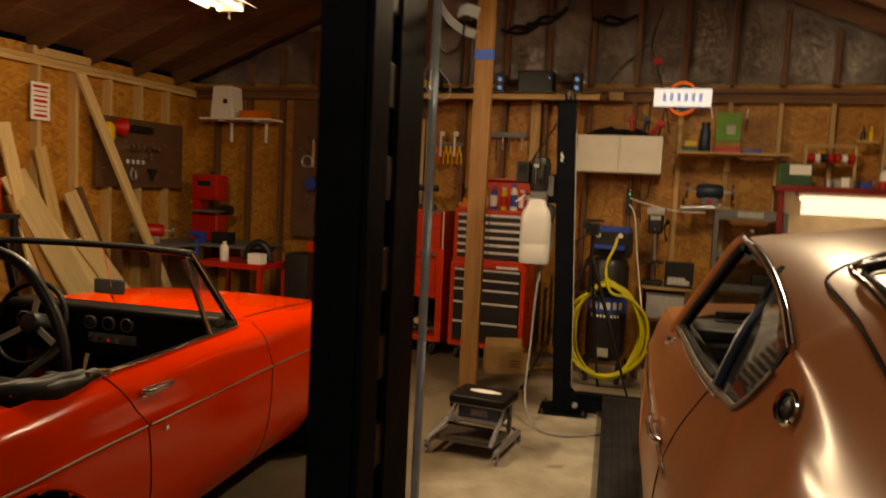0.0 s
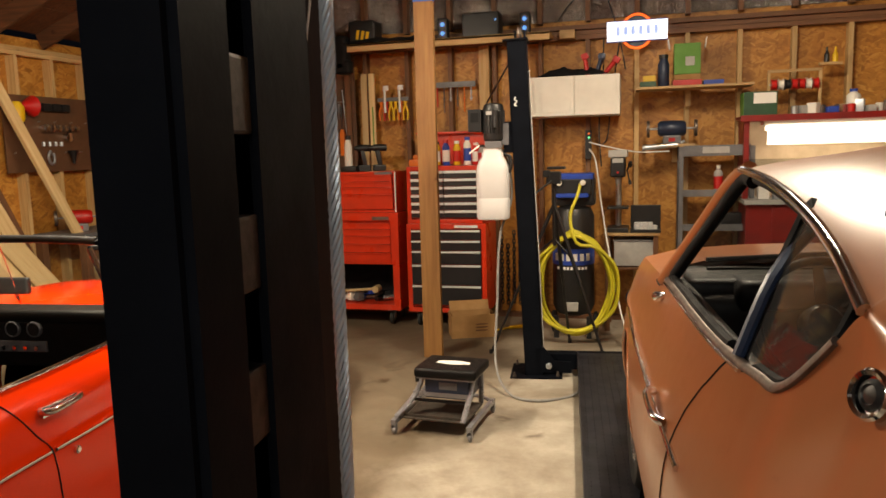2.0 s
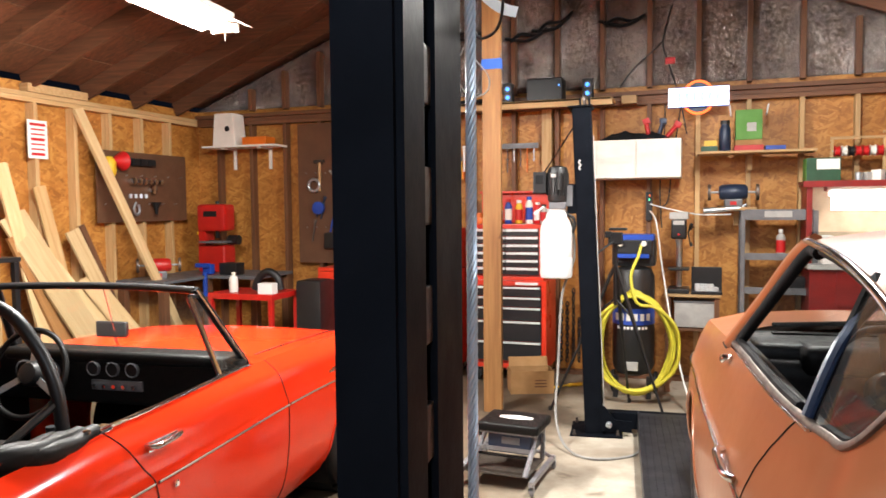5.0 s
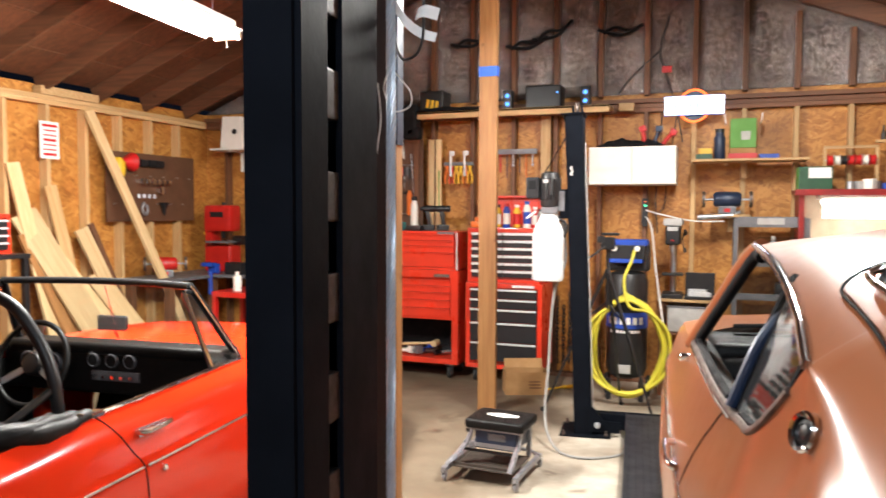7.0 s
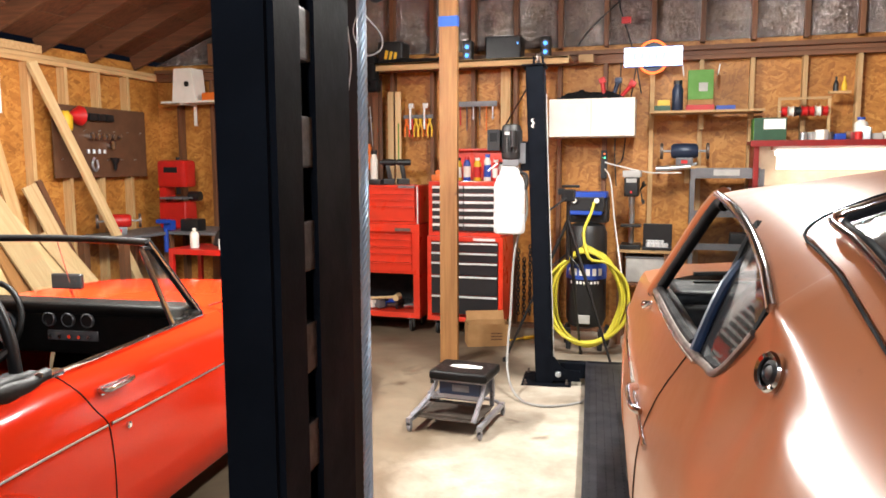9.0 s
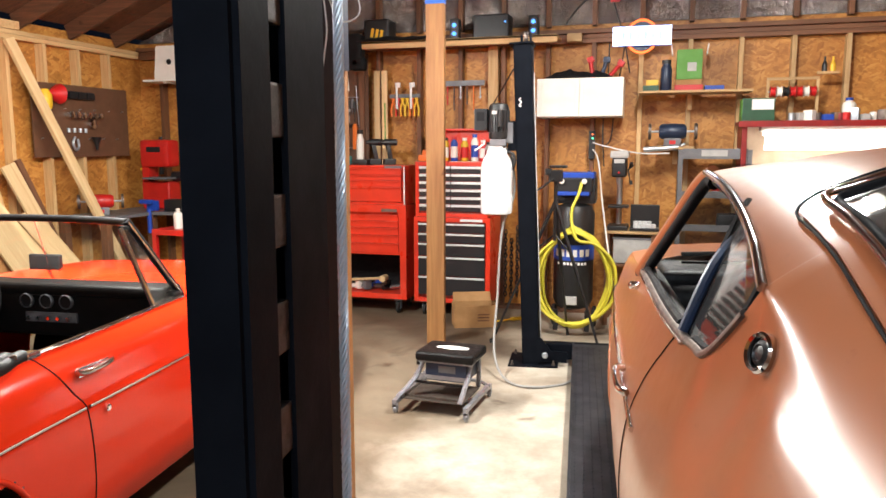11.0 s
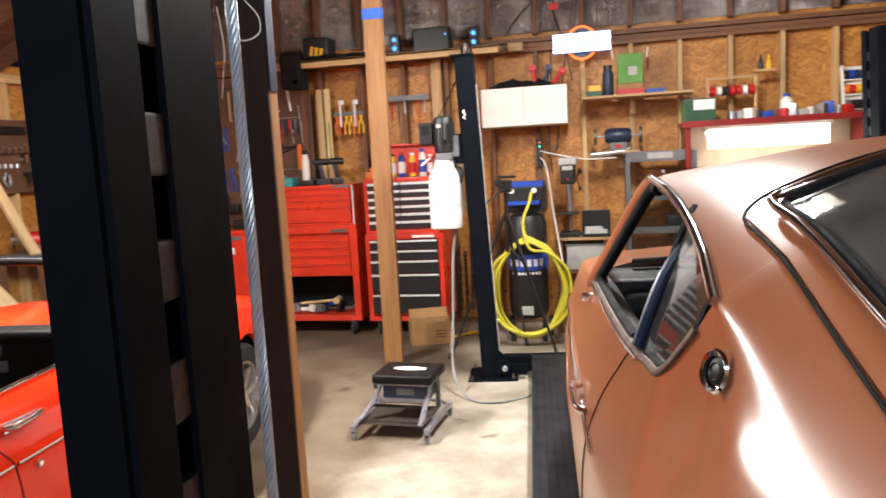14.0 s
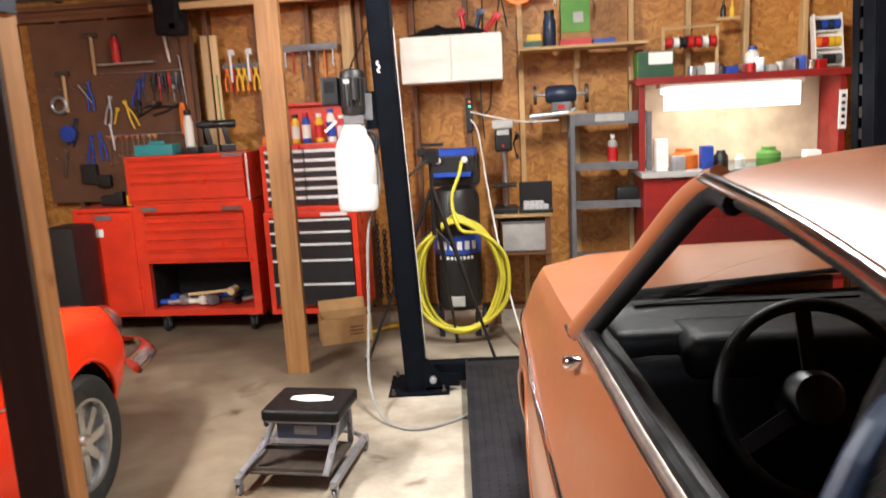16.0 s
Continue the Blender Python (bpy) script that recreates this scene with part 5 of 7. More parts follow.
for k, (x, mat, band, cap, h) in enumerate(((-2.48, WHITE, YELLOW_P, YELLOW_P, 0.20), (-2.40, YELLOW_P, WHITE, BLACK, 0.21), (-2.31, BLUE, WHITE, RED_P, 0.22), (-2.22, YELLOW_P, RED_P, WHITE, 0.21), (-2.12, WHITE, BLUE, BLUE, 0.24), (-2.05, RED_P, WHITE, WHITE, 0.19), (-1.99, LIGHT_GREY, RED_P, BLACK, 0.17))):
    bottle("spray_can", x, 6.55 + 0.03 * (k % 2), 1.396, 0.033, h, mat, "coloured spray can standing in the open tool chest", cap, "spray can", 0.6, band)
ob = solid("sander", boxes(((0, 0, 0.03), (0.10, 0.16, 0.06)), ((0, 0.02, 0.075), (0.05, 0.12, 0.05)), bevel=0.015), ORANGE, "small orange power sander on the tool chest", "power tool", 50)
ob.location = (-2.55, 6.46, 1.396)

L0, L1, LM = -4.12, -2.70, -3.62
big = thing("tool_cabinet", "wide red rolling tool cabinet with side locker and open lower shelf", "tool cabinet")
carcass(big, "locker", L0, LM, YF, YB, 0.14, 0.985, TOOL_RED, 0.03)
part("locker_door", boxes((((L0 + LM) / 2, YF - 0.006, 0.56), (LM - L0 - 0.04, 0.016, 0.78)), bevel=0.004), TOOL_RED, big)
part("locker_handle", boxes((((L0 + LM) / 2, YF - 0.017, 0.915), (0.13, 0.01, 0.035)), bevel=0.003), GREY, big)
part("worn_sticker", boxes((((L0 + LM) / 2 - 0.06, YF - 0.0152, 0.80), (0.10, 0.002, 0.06))), PAPER, big, "torn white sticker")
carcass(big, "frame", LM, L1, YF, YB, 0.55, 1.005, TOOL_RED, 0.07)
for a, b in ((0.915, 0.86), (0.86, 0.80), (0.80, 0.73), (0.73, 0.655), (0.655, 0.575)):
    drawer(big, LM + 0.07, L1 - 0.07, YF - 0.002, b + 0.003, a, TOOL_RED, TOOL_RED, 0.012)
part("badge_plate", boxes(((L1 - 0.16, YF - 0.003, 0.955), (0.15, 0.006, 0.028)), bevel=0.001), WORN_STEEL, big)
part("top_handle", boxes(((LM + 0.12, YF - 0.006, 0.965), (0.12, 0.012, 0.03)), bevel=0.003), GREY, big)
part("shelf_box", boxes((((LM + L1) / 2, (YF + YB) / 2, 0.165), (L1 - LM, YB - YF, 0.05)), ((LM + 0.03, (YF + YB) / 2, 0.37), (0.06, YB - YF - 0.002, 0.36)), ((L1 - 0.03, (YF + YB) / 2, 0.37), (0.06, YB - YF - 0.002, 0.36)), (((LM + L1) / 2, YB - 0.01, 0.37), (L1 - LM - 0.12, 0.02, 0.36)), bevel=0.003), TOOL_RED, big)
# black sheets laid over the red back, sides and top of the opening
part("shelf_inside", boxes((((LM + L1) / 2, YB - 0.024, 0.37), (L1 - LM - 0.124, 0.006, 0.355)), ((LM + 0.064, (YF + YB) / 2 + 0.02, 0.37), (0.006, YB - YF - 0.06, 0.35)), ((L1 - 0.064, (YF + YB) / 2 + 0.02, 0.37), (0.006, YB - YF - 0.06, 0.35)), (((LM + L1) / 2, (YF + YB) / 2 + 0.02, 0.5465), (L1 - LM - 0.13, YB - YF - 0.06, 0.005))), DULL, big, "black sheets over the inside of the open shelf")
casters(big, (L0 + 0.10, -3.5, L1 - 0.10), (YF + 0.08, YB - 0.08))
up = thing("tool_chest", "red top tool chest with shallow red drawers", "tool chest")
carcass(up, "body", LM - 0.04, L1 - 0.01, YF + 0.01, YB, 1.007, 1.36, TOOL_RED, 0.022)
for a, b in ((1.335, 1.275), (1.275, 1.225), (1.225, 1.165), (1.165, 1.03)):
    drawer(up, LM - 0.01, L1 - 0.04, YF + 0.01, b + 0.003, a, TOOL_RED, TOOL_RED, 0.012)
part("corner_trim", boxes(((L1 - 0.016, YF + 0.008, 1.18), (0.012, 0.012, 0.34)), bevel=0.002), BRIGHT, up)
part("carry_handle", boxes(((L1 - 0.12, YF + 0.004, 1.343), (0.16, 0.016, 0.026)), bevel=0.003), GREY, up)
# clutter on the open shelf
rng = random.Random(4)
for k in range(9):
    x, y = LM + 0.13 + 0.08 * k, YF + 0.10 + 0.1 * rng.random()
    m = (BLUE, STEEL, BLACK, WHITE, GREY, BLUE, WORN_STEEL, BLACK, ALU)[k]
    bm = bmesh.new()
    rod(bm, (-0.07, -0.03, 0.03), (0.06, 0.04 * rng.random(), 0.04), 0.022)
    box(bm, (0.05, 0.01, 0.05), (0.06, 0.07, 0.08), 0.015)
    ob = solid("hand_tool", bm, m, "loose hand tool lying on the cabinet's open shelf", "tool", 50, "tools on the cabinet shelf")
    ob.matrix_basis = pose(x, y, 0.192, 0, 0, rng.uniform(-60, 60))
ob = solid("wooden_mallet", rods(((-0.20, 0, 0.10), (0.16, 0, 0.13), 0.013), ((0.16, -0.05, 0.13), (0.16, 0.05, 0.13), 0.03)), LUMBER, "pale wooden-handled mallet on the open shelf", "mallet", 50)
ob.location = (-3.10, YF + 0.06, 0.19)


def drill(x, y, z, turn, battery=BLACK):
    ob = thing("cordless_drill", "black cordless drill standing on the tool chest", "drill", pose(x, y, z, 0, 0, turn), "drills on the chest")
    bm = rods(((-0.07, 0, 0.205), (0.05, 0, 0.205), 0.031), ((0.05, 0, 0.205), (0.085, 0, 0.205), 0.024, 0.015))
    box(bm, (-0.02, 0, 0.12), (0.04, 0.034, 0.14), 0.01, pose(0, 0, 0, 0, 10, 0))
    part("drill_body", bm, BLACK, ob, "", 50)
    part("battery", boxes(((0.0, 0, 0.028), (0.11, 0.075, 0.055)), bevel=0.01), battery, ob)


drill(-3.06, 6.52, 1.361, 200)
drill(-2.92, 6.52, 1.361, 215)
bottle("pump_bottle", -3.20, 6.50, 1.361, 0.035, 0.32, WHITE, "slim white bottle with black cap on the chest", BLACK, "bottle", 0.7)
solid("charger", boxes(((-3.16, 6.44, 1.385), (0.14, 0.12, 0.05)), bevel=0.012), BLACK, "black battery charger on the tool chest", "charger", 50)
solid("socket_case", boxes(((-3.44, 6.45, 1.40), (0.30, 0.14, 0.08)), ((-3.44, 6.45, 1.45), (0.12, 0.03, 0.03)), bevel=0.012), TEAL, "teal plastic tool case on the tool chest", "tool case", 50)
ob = solid("level", boxes(((0, 0, 0.11), (0.045, 0.03, 0.22)), ((0, 0.0, 0.23), (0.03, 0.03, 0.03)), bevel=0.006), ORANGE, "orange tool hanging above the chest", "tool", 50)
ob.location = (-3.36, 6.77, 1.50)
solid("cordless_tool", boxes(((-3.85, 6.50, 1.03), (0.20, 0.12, 0.08)), ((-3.78, 6.44, 1.05), (0.07, 0.06, 0.10)), bevel=0.02), BLACK, "black power tool lying on the locker", "power tool", 50)
solid("battery_pack", boxes(((-3.68, 6.44, 1.03), (0.07, 0.07, 0.085)), bevel=0.01), YELLOW_P, "yellow battery pack on the locker", "battery", 50)

# ---- tools on the hardboard and the back wall ----
board = solid("pegboard", boxes(((-3.92, 6.831, 1.70), (1.36, 0.012, 1.42)), bevel=0.002), PEG, "brown hardboard tool board on the back wall", "pegboard")
PB = 6.822
for k in range(24):
    part("peg_hook", rods(((-4.5 + 0.11 * (k % 12), 6.826, 1.35 + 0.55 * (k // 12)), (-4.5 + 0.11 * (k % 12), 6.80, 1.36 + 0.55 * (k // 12)), 0.003), seg=6), STEEL, board)


def hang(name, bm, mat, x, z, label, category="tool", turn=0.0, y=PB, smooth=50, group="tools on the board"):
    ob = solid(name, bm, mat, label, category, smooth, group)
    ob.matrix_basis = pose(x, y, z, 0, turn, 0)
    return ob


def hammer(x, z, turn=0, mat=None):
    ob = thing("hammer", "hammer with wooden handle hanging on the tool board", "hammer", pose(x, PB - 0.02, z, 0, turn, 0), "hammers on the board")
    part("handle", rods(((0, 0, -0.30), (0, 0, 0.0), 0.014)), mat or PINE, ob)
    part("head", rods(((-0.06, 0, 0.0), (0.05, 0, 0.0), 0.018)), WORN_STEEL, ob)


hammer(-4.065, 2.30)
hammer(-4.34, 2.02, 0)
for k in range(9):
    s = 1 - 0.06 * k
    bm = rods(((0, -0.006, 0), (0, -0.006, -0.22 * s), 0.007))
    lathe(bm, [(0.018, 0), (0.018, 0.008)], (0, -0.002, 0), "Y", 14)
    lathe(bm, [(0.016, 0), (0.016, 0.008)], (0, -0.002, -0.22 * s), "Y", 14)
    hang("wrench", bm, CHROME, -4.02 + 0.048 * k, 1.50, "chrome combination wrench on the tool board", "wrench", 3 - k, group="wrenches on the board")
for k in range(6):
    bm = rods(((0, -0.012, 0), (0, -0.012, -0.10), 0.012), ((0, -0.012, -0.10), (0, -0.012, -0.20), 0.004))
    hang("screwdriver", bm, (BLACK, RED_P, BLACK, LIGHT_GREY, BLACK, YELLOW_P)[k], -3.60 + 0.055 * k, 1.96, "screwdriver hanging on the tool board", "screwdriver", group="screwdrivers on the board")
for k, (x, z, m, t) in enumerate(((-4.18, 1.48, BLUE, 8), (-4.10, 1.50, BLUE, -6), (-3.98, 1.78, STEEL, 12), (-3.84, 1.74, YELLOW_P, -22), (-3.72, 1.90, BLUE, 18), (-4.14, 1.90, BLUE, 0), (-4.30, 1.62, NAVY, 20), (-3.60, 1.74, BLACK, 70), (-3.45, 1.72, BLACK, 80))):
    bm = bmesh.new()
    tube(bm, [(-0.025, -0.012, -0.18), (-0.02, -0.012, -0.08), (0.0, -0.012, 0.0), (0.012, -0.012, 0.05)], 0.009, 8, 4)
    tube(bm, [(0.025, -0.012, -0.18), (0.02, -0.012, -0.08), (0.0, -0.012, 0.0), (-0.012, -0.012, 0.05)], 0.009, 8, 4)
    hang("pliers", bm, m, x, z, "pliers hanging on the brown tool board", "pliers", t, group="pliers on the board")
for k in range(7):
    bm = rods(((0, -0.014, 0), (0, -0.014, -0.085), 0.013), ((0, -0.014, -0.085), (0, -0.014, -0.15), 0.004))
    hang("screwdriver", bm, (BLACK, BLACK, NAVY, BLACK, RED_P, BLACK, GREY)[k], -3.58 + 0.030 * k, 1.985 - 0.006 * (k % 3), "dark-handled screwdriver in the wire rack on the board", "screwdriver", 2 - k % 3, group="screwdrivers on the board")
for k, (x, z, long, r, m, t, nm) in enumerate(((-3.47, 2.36, 0.30, 0.016, WHITE, -6, "white plastic scraper"), (-3.36, 2.10, 0.62, 0.005, STEEL, -4, "thin steel rod"), (-4.22, 1.92, 0.16, 0.008, STEEL, -35, "steel ratchet handle"), (-4.00, 1.60, 0.20, 0.009, BRIGHT, -4, "bright steel spanner"), (-3.92, 1.72, 0.12, 0.011, YELLOW_P, 20, "yellow-handled driver"), (-3.74, 1.76, 0.10, 0.018, BLACK, 0, "black socket bar"), (-3.62, 1.76, 0.11, 0.016, WORN_STEEL, 70, "worn steel clamp"), (-3.66, 1.98, 0.15, 0.007, BLUE, 14, "blue-handled pick"), (-3.70, 1.95, 0.16, 0.007, NAVY, -10, "navy-handled pick"), (-4.40, 1.42, 0.22, 0.012, WORN_STEEL, 10, "worn steel pry bar"))):
    bm = rods(((0, -0.016, 0), (0, -0.016, -long), r, r * 0.6))
    lathe(bm, [(r * 1.5, -0.006), (r * 1.7, 0.0), (r * 1.5, 0.006)], (0, -0.016, 0.0), "Y", 14)
    hang("hand_tool", bm, m, x, z, nm + " hanging on the brown tool board", "tool", t)
for z in (1.515, 2.0):
    part("wire_rail", rods(((-4.05, PB - 0.012, z), (-3.32, PB - 0.012, z), 0.003), seg=6), STEEL, board)
bottle("squeeze_bottle", -3.86, PB - 0.04, 2.08, 0.03, 0.22, RED_P, "red bottle held on the tool board", BLACK, "bottle", 0.5)
solid("bottle_shelf", boxes(((-3.78, PB - 0.04, 2.07), (0.46, 0.07, 0.012)), bevel=0.002), STEEL, "narrow wire shelf on the tool board", "shelf")
solid("roller_coil", tube(bmesh.new(), [(-4.40 + 0.06 * math.cos(a), PB - 0.03, 1.78 + 0.06 * math.sin(a)) for a in np.arange(12) * math.tau / 12], 0.016, 8, 2, True), STEEL, "coiled wire hanging on the tool board", "wire", 60)
solid("tape_reel", lathe(bmesh.new(), [(0.03, 0), (0.065, 0.005), (0.065, 0.03), (0.03, 0.035)], (-4.34, PB - 0.04, 1.55), "Y", 24), BLUE, "blue reel hanging on the tool board", "reel", 40)
solid("work_gloves", boxes(((-4.22, PB - 0.03, 1.22), (0.14, 0.05, 0.16)), ((-4.10, PB - 0.03, 1.16), (0.12, 0.05, 0.10)), bevel=0.02), BLACK, "black tools hanging low on the board", "tool", 50)
# rails with pliers right of the board
solid("tool_rail", boxes(((-2.86, 6.80, 2.00), (0.30, 0.035, 0.035)), bevel=0.004), GREY, "grey tool rail on the back wall", "tool rail")
for k in range(6):
    bm = bmesh.new()
    for s in (-1, 1):
        tube(bm, [(s * 0.012, -0.01, 0.03), (0, -0.01, 0.0), (-s * 0.022, -0.01, -0.07), (-s * 0.018, -0.01, -0.14)], 0.010, 8, 4)
    hang("pliers", bm, (ORANGE, RED_P, YELLOW_P, YELLOW_P, ORANGE, YELLOW_P)[k], -2.97 + 0.046 * k, 1.95, "bright-handled pliers hanging on the tool rail", "pliers", 0, 6.79, 50, "pliers on the rail")
for x in (-2.93, -2.79):
    bm = rods(((0, -0.02, 0.05), (0, -0.02, -0.15), 0.011))
    box(bm, (0.012, -0.02, 0.07), (0.05, 0.02, 0.045), 0.006)
    hang("adjustable_wrench", bm, BRIGHT, x, 2.03, "bright steel adjustable wrench on the tool rail", "wrench", 0, 6.785, 50, "wrenches on the rail")
hang("long_file", rods(((0, 0, 0.26), (0, 0, -0.10), 0.012)), GREEN, -3.06, 1.68, "green-handled bar leaning on the wall", "tool", 0, 6.80)
solid("hook_rail", boxes(((-2.32, 6.80, 2.105), (0.46, 0.02, 0.05)), bevel=0.004), GREY, "steel hook rail on the back wall", "hook rail")
for k in range(7):
    bm = rods(((0, -0.012, 0), (0, -0.012, -0.12 - 0.05 * (k % 3)), 0.006), ((-0.012, -0.012, -0.10), (0.012, -0.012, -0.10), 0.005))
    hang("hand_tool", bm, (STEEL, RED_P, WORN_STEEL, STEEL, WORN_STEEL, ORANGE, STEEL)[k], -2.50 + 0.062 * k, 2.08, "small hand tool hanging from the hook rail", "tool", 0, 6.80, 50, "tools on the hook rail")
for x in (-3.42, -3.26, -3.185):
    ob = solid("long_board", boxes(((0, 0, 0.62), (0.055, 0.02, 1.20)), bevel=0.003), (OLD, LUMBER, PINE)[int((x + 3.42) * 8) % 3], "narrow board leaning on the back wall", "board")
    ob.location = (x + 0.12, 6.80, 1.02)



def drape(long, deep, high, fall):
    """A crumpled cloth: humps along x, hanging down where y is below fall."""
    grid = []
    for u in np.linspace(-1, 1, 36):
        row = []
        for v in np.linspace(-1, 1, 14):
            y = v * deep / 2
            hump = (1 - u**4) * (1 - v**4) * high * (0.7 + 0.5 * noise.noise(Vector((u * 4, v * 2, long))))
            row.append((u * long / 2, y, 0.004 + max(hump, 0.0)))
        grid.append(row)
    return sheet(grid, 0.006)


# long shelf and its load
shelf = solid("long_shelf", boxes(((-2.41, 6.68, 2.462), (2.02, 0.31, 0.022)), ((-2.41, 6.535, 2.440), (2.02, 0.02, 0.065)), bevel=0.003), PINE_X, "long pine shelf high on the back wall", "shelf")
TOPS = 2.474
bm = bmesh.new()
box(bm, (-1.99, 6.68, TOPS + 0.10), (0.32, 0.20, 0.20), 0.025, None, 3)
ob = solid("loudspeaker", bm, BLACK, "black radio speaker on the long shelf", "speaker", 40)
part("power_light", boxes(((-1.86, 6.578, TOPS + 0.13), (0.012, 0.006, 0.012))), LED_BLUE, ob)
for x in (-2.33, -1.62):
    bm = bmesh.new()
    box(bm, (x, 6.66, TOPS + 0.09), (0.085, 0.09, 0.18), 0.012, None, 3)
    ob = solid("small_speaker", bm, BLACK, "small black speaker with blue-lit cones", "speaker", 40, "small speakers on the shelf")
    for z in (0.05, 0.125):
        part("lit_cone", lathe(bmesh.new(), [(0.019, 0), (0.016, 0.008), (0.006, 0.004)], (x, 6.616, TOPS + z), "Y", 18), LED_BLUE, ob)
        part("cone_rim", tube(bmesh.new(), [(x + 0.029 * math.cos(a), 6.614, TOPS + z + 0.029 * math.sin(a)) for a in np.arange(16) * math.tau / 16], 0.004, 6, 1, True), GREY, ob)
bm = bmesh.new()
box(bm, (0, 0, 0.10), (0.24, 0.22, 0.20), 0.03, None, 3)
ob = solid("black_crate", bm, BLACK, "black box with yellow print on the long shelf", "box", 40)
ob.location = (-3.05, 6.66, TOPS)
for k in range(3):
    part("print_mark", boxes(((-0.05 + 0.045 * k, -0.112, 0.07), (0.026, 0.004, 0.08)), m=pose(0, 0, 0, 0, 12, 0)), YELLOW_P, ob)
bm = drape(0.82, 0.26, 0.05, -0.16)
ob = solid("black_jacket", bm, DULL, "black cloth bundle drooping over the shelf edge", "cloth", 60)
ob.location = (-2.80, 6.60, TOPS)
bm = bmesh.new()
box(bm, (0, 0, -0.05), (0.20, 0.14, 0.32), 0.04, None, 3)
box(bm, (0.06, -0.02, -0.16), (0.14, 0.1, 0.12), 0.03, None, 3)
ob = solid("black_bag", bm, DULL, "black bag hanging from the long shelf", "bag", 60)
ob.location = (-3.28, 6.56, 2.44)
solid("wood_block", boxes(((-1.28, 6.79, 2.47), (0.13, 0.08, 0.07)), bevel=0.004), PINE_X, "short pine block on the wall plate", "block")

# white wall cabinet
cab = thing("wall_cabinet", "white two-door wall cabinet under the roof plate", "cabinet")
part("body", boxes(((-1.20, 6.675, 1.94), (0.72, 0.31, 0.325)), bevel=0.004), WHITE, cab)
for x in (-1.383, -1.017):
    part("door", boxes(((x, 6.512, 1.94), (0.358, 0.016, 0.315)), ((x, 6.5035, 1.94), (0.30, 0.004, 0.255)), bevel=0.003), WHITE, cab)
bm = drape(0.56, 0.22, 0.07, -9)
bmesh.ops.translate(bm, vec=(-1.22, 6.62, 2.108), verts=bm.verts)
solid("tool_bag", bm, DULL, "dark cloth tool roll lying on the wall cabinet", "tool roll", 60)
for k, (x, m) in enumerate(((-1.10, RED_P), (-1.03, NAVY), (-0.97, RED_P))):
    bm = rods(((0, 0, 0), (0.03, 0, 0.16), 0.018))
    box(bm, (0.03, 0, 0.15), (0.06, 0.05, 0.05), 0.012)
    ob = solid("clamp", bm, m, "coloured spring clamp on the wall cabinet", "clamp", 50, "clamps on the cabinet")
    ob.matrix_basis = pose(x, 6.62, 2.108, 0, -20 + 25 * k, 0)

# lit sign
sign = thing("lit_sign", "glowing white sign panel with orange ring on the back wall", "sign")
part("sign_panel", boxes(((-0.71, 6.715, 2.455), (0.48, 0.03, 0.155)), bevel=0.006), NEON, sign, "glowing white panel")
part("sign_frame", boxes(((-0.71, 6.728, 2.535), (0.49, 0.03, 0.008)), ((-0.71, 6.728, 2.375), (0.49, 0.03, 0.008))), BLUE, sign)
bm = bmesh.new()
for k in range(6):
    box(bm, (-0.86 + 0.06 * k, 6.698, 2.455), (0.030, 0.003, 0.07), 0.003)
part("plain_marks", bm, NEON_DIM, sign)
part("ring", tube(bmesh.new(), [(-0.71 + 0.125 * math.cos(a), 6.745, 2.455 + 0.135 * math.sin(a)) for a in np.arange(24) * math.tau / 24], 0.010, 8, 2, True), NEON_RING, sign, "glowing orange ring", 60)
part("ring_backing", lathe(bmesh.new(), [(0.12, 0), (0.12, 0.01)], (-0.71, 6.755, 2.455), "Y", 28), NAVY, sign)

# right shelf
solid("wall_shelf", boxes(((-0.27, 6.685, 1.975), (0.89, 0.31, 0.02)), ((-0.30, 6.80, 1.90), (0.04, 0.05, 0.13)), bevel=0.003), PINE_X, "pine shelf on the back wall", "shelf")
bottle("dark_flask", -0.50, 6.62, 1.986, 0.045, 0.25, NAVY, "dark blue flask on the pine shelf", BLACK, "bottle", 0.7)
ob = solid("green_carton", boxes(((0, 0, 0.12), (0.20, 0.15, 0.24)), bevel=0.004), GREEN, "green printed carton with white flaps", "box")
ob.location = (-0.32, 6.66, 2.075)
part("flap", boxes(((-0.105, 0, 0.26), (0.006, 0.13, 0.08)), m=pose(0, 0, 0, 0, -8, 0)), PAPER, ob)
part("flap", boxes(((0.105, 0, 0.26), (0.006, 0.13, 0.08)), m=pose(0, 0, 0, 0, 8, 0)), PAPER, ob)
part("picture_panel", boxes(((0.02, -0.077, 0.10), (0.07, 0.003, 0.07))), LIGHT_GREY, ob)
solid("card_box", boxes(((-0.32, 6.66, 2.052), (0.20, 0.16, 0.042)), bevel=0.003), CARD, "flat brown carton under the green one", "box")
solid("red_manual", boxes(((-0.32, 6.65, 2.008), (0.22, 0.17, 0.042)), bevel=0.003), RED_P, "red box lying on the pine shelf", "box")
solid("blue_manual", boxes(((-0.12, 6.65, 2.004), (0.15, 0.15, 0.034)), bevel=0.003), BLUE, "blue box lying on the pine shelf", "box")
solid("parts_box", boxes(((-0.62, 6.64, 2.008), (0.13, 0.15, 0.042)), bevel=0.003), DKGREEN, "dark green box on the pine shelf", "box")
solid("yellow_carton", boxes(((-0.61, 6.65, 2.054), (0.10, 0.12, 0.046)), bevel=0.003), YELLOW_P, "yellow carton on the pine shelf", "box")

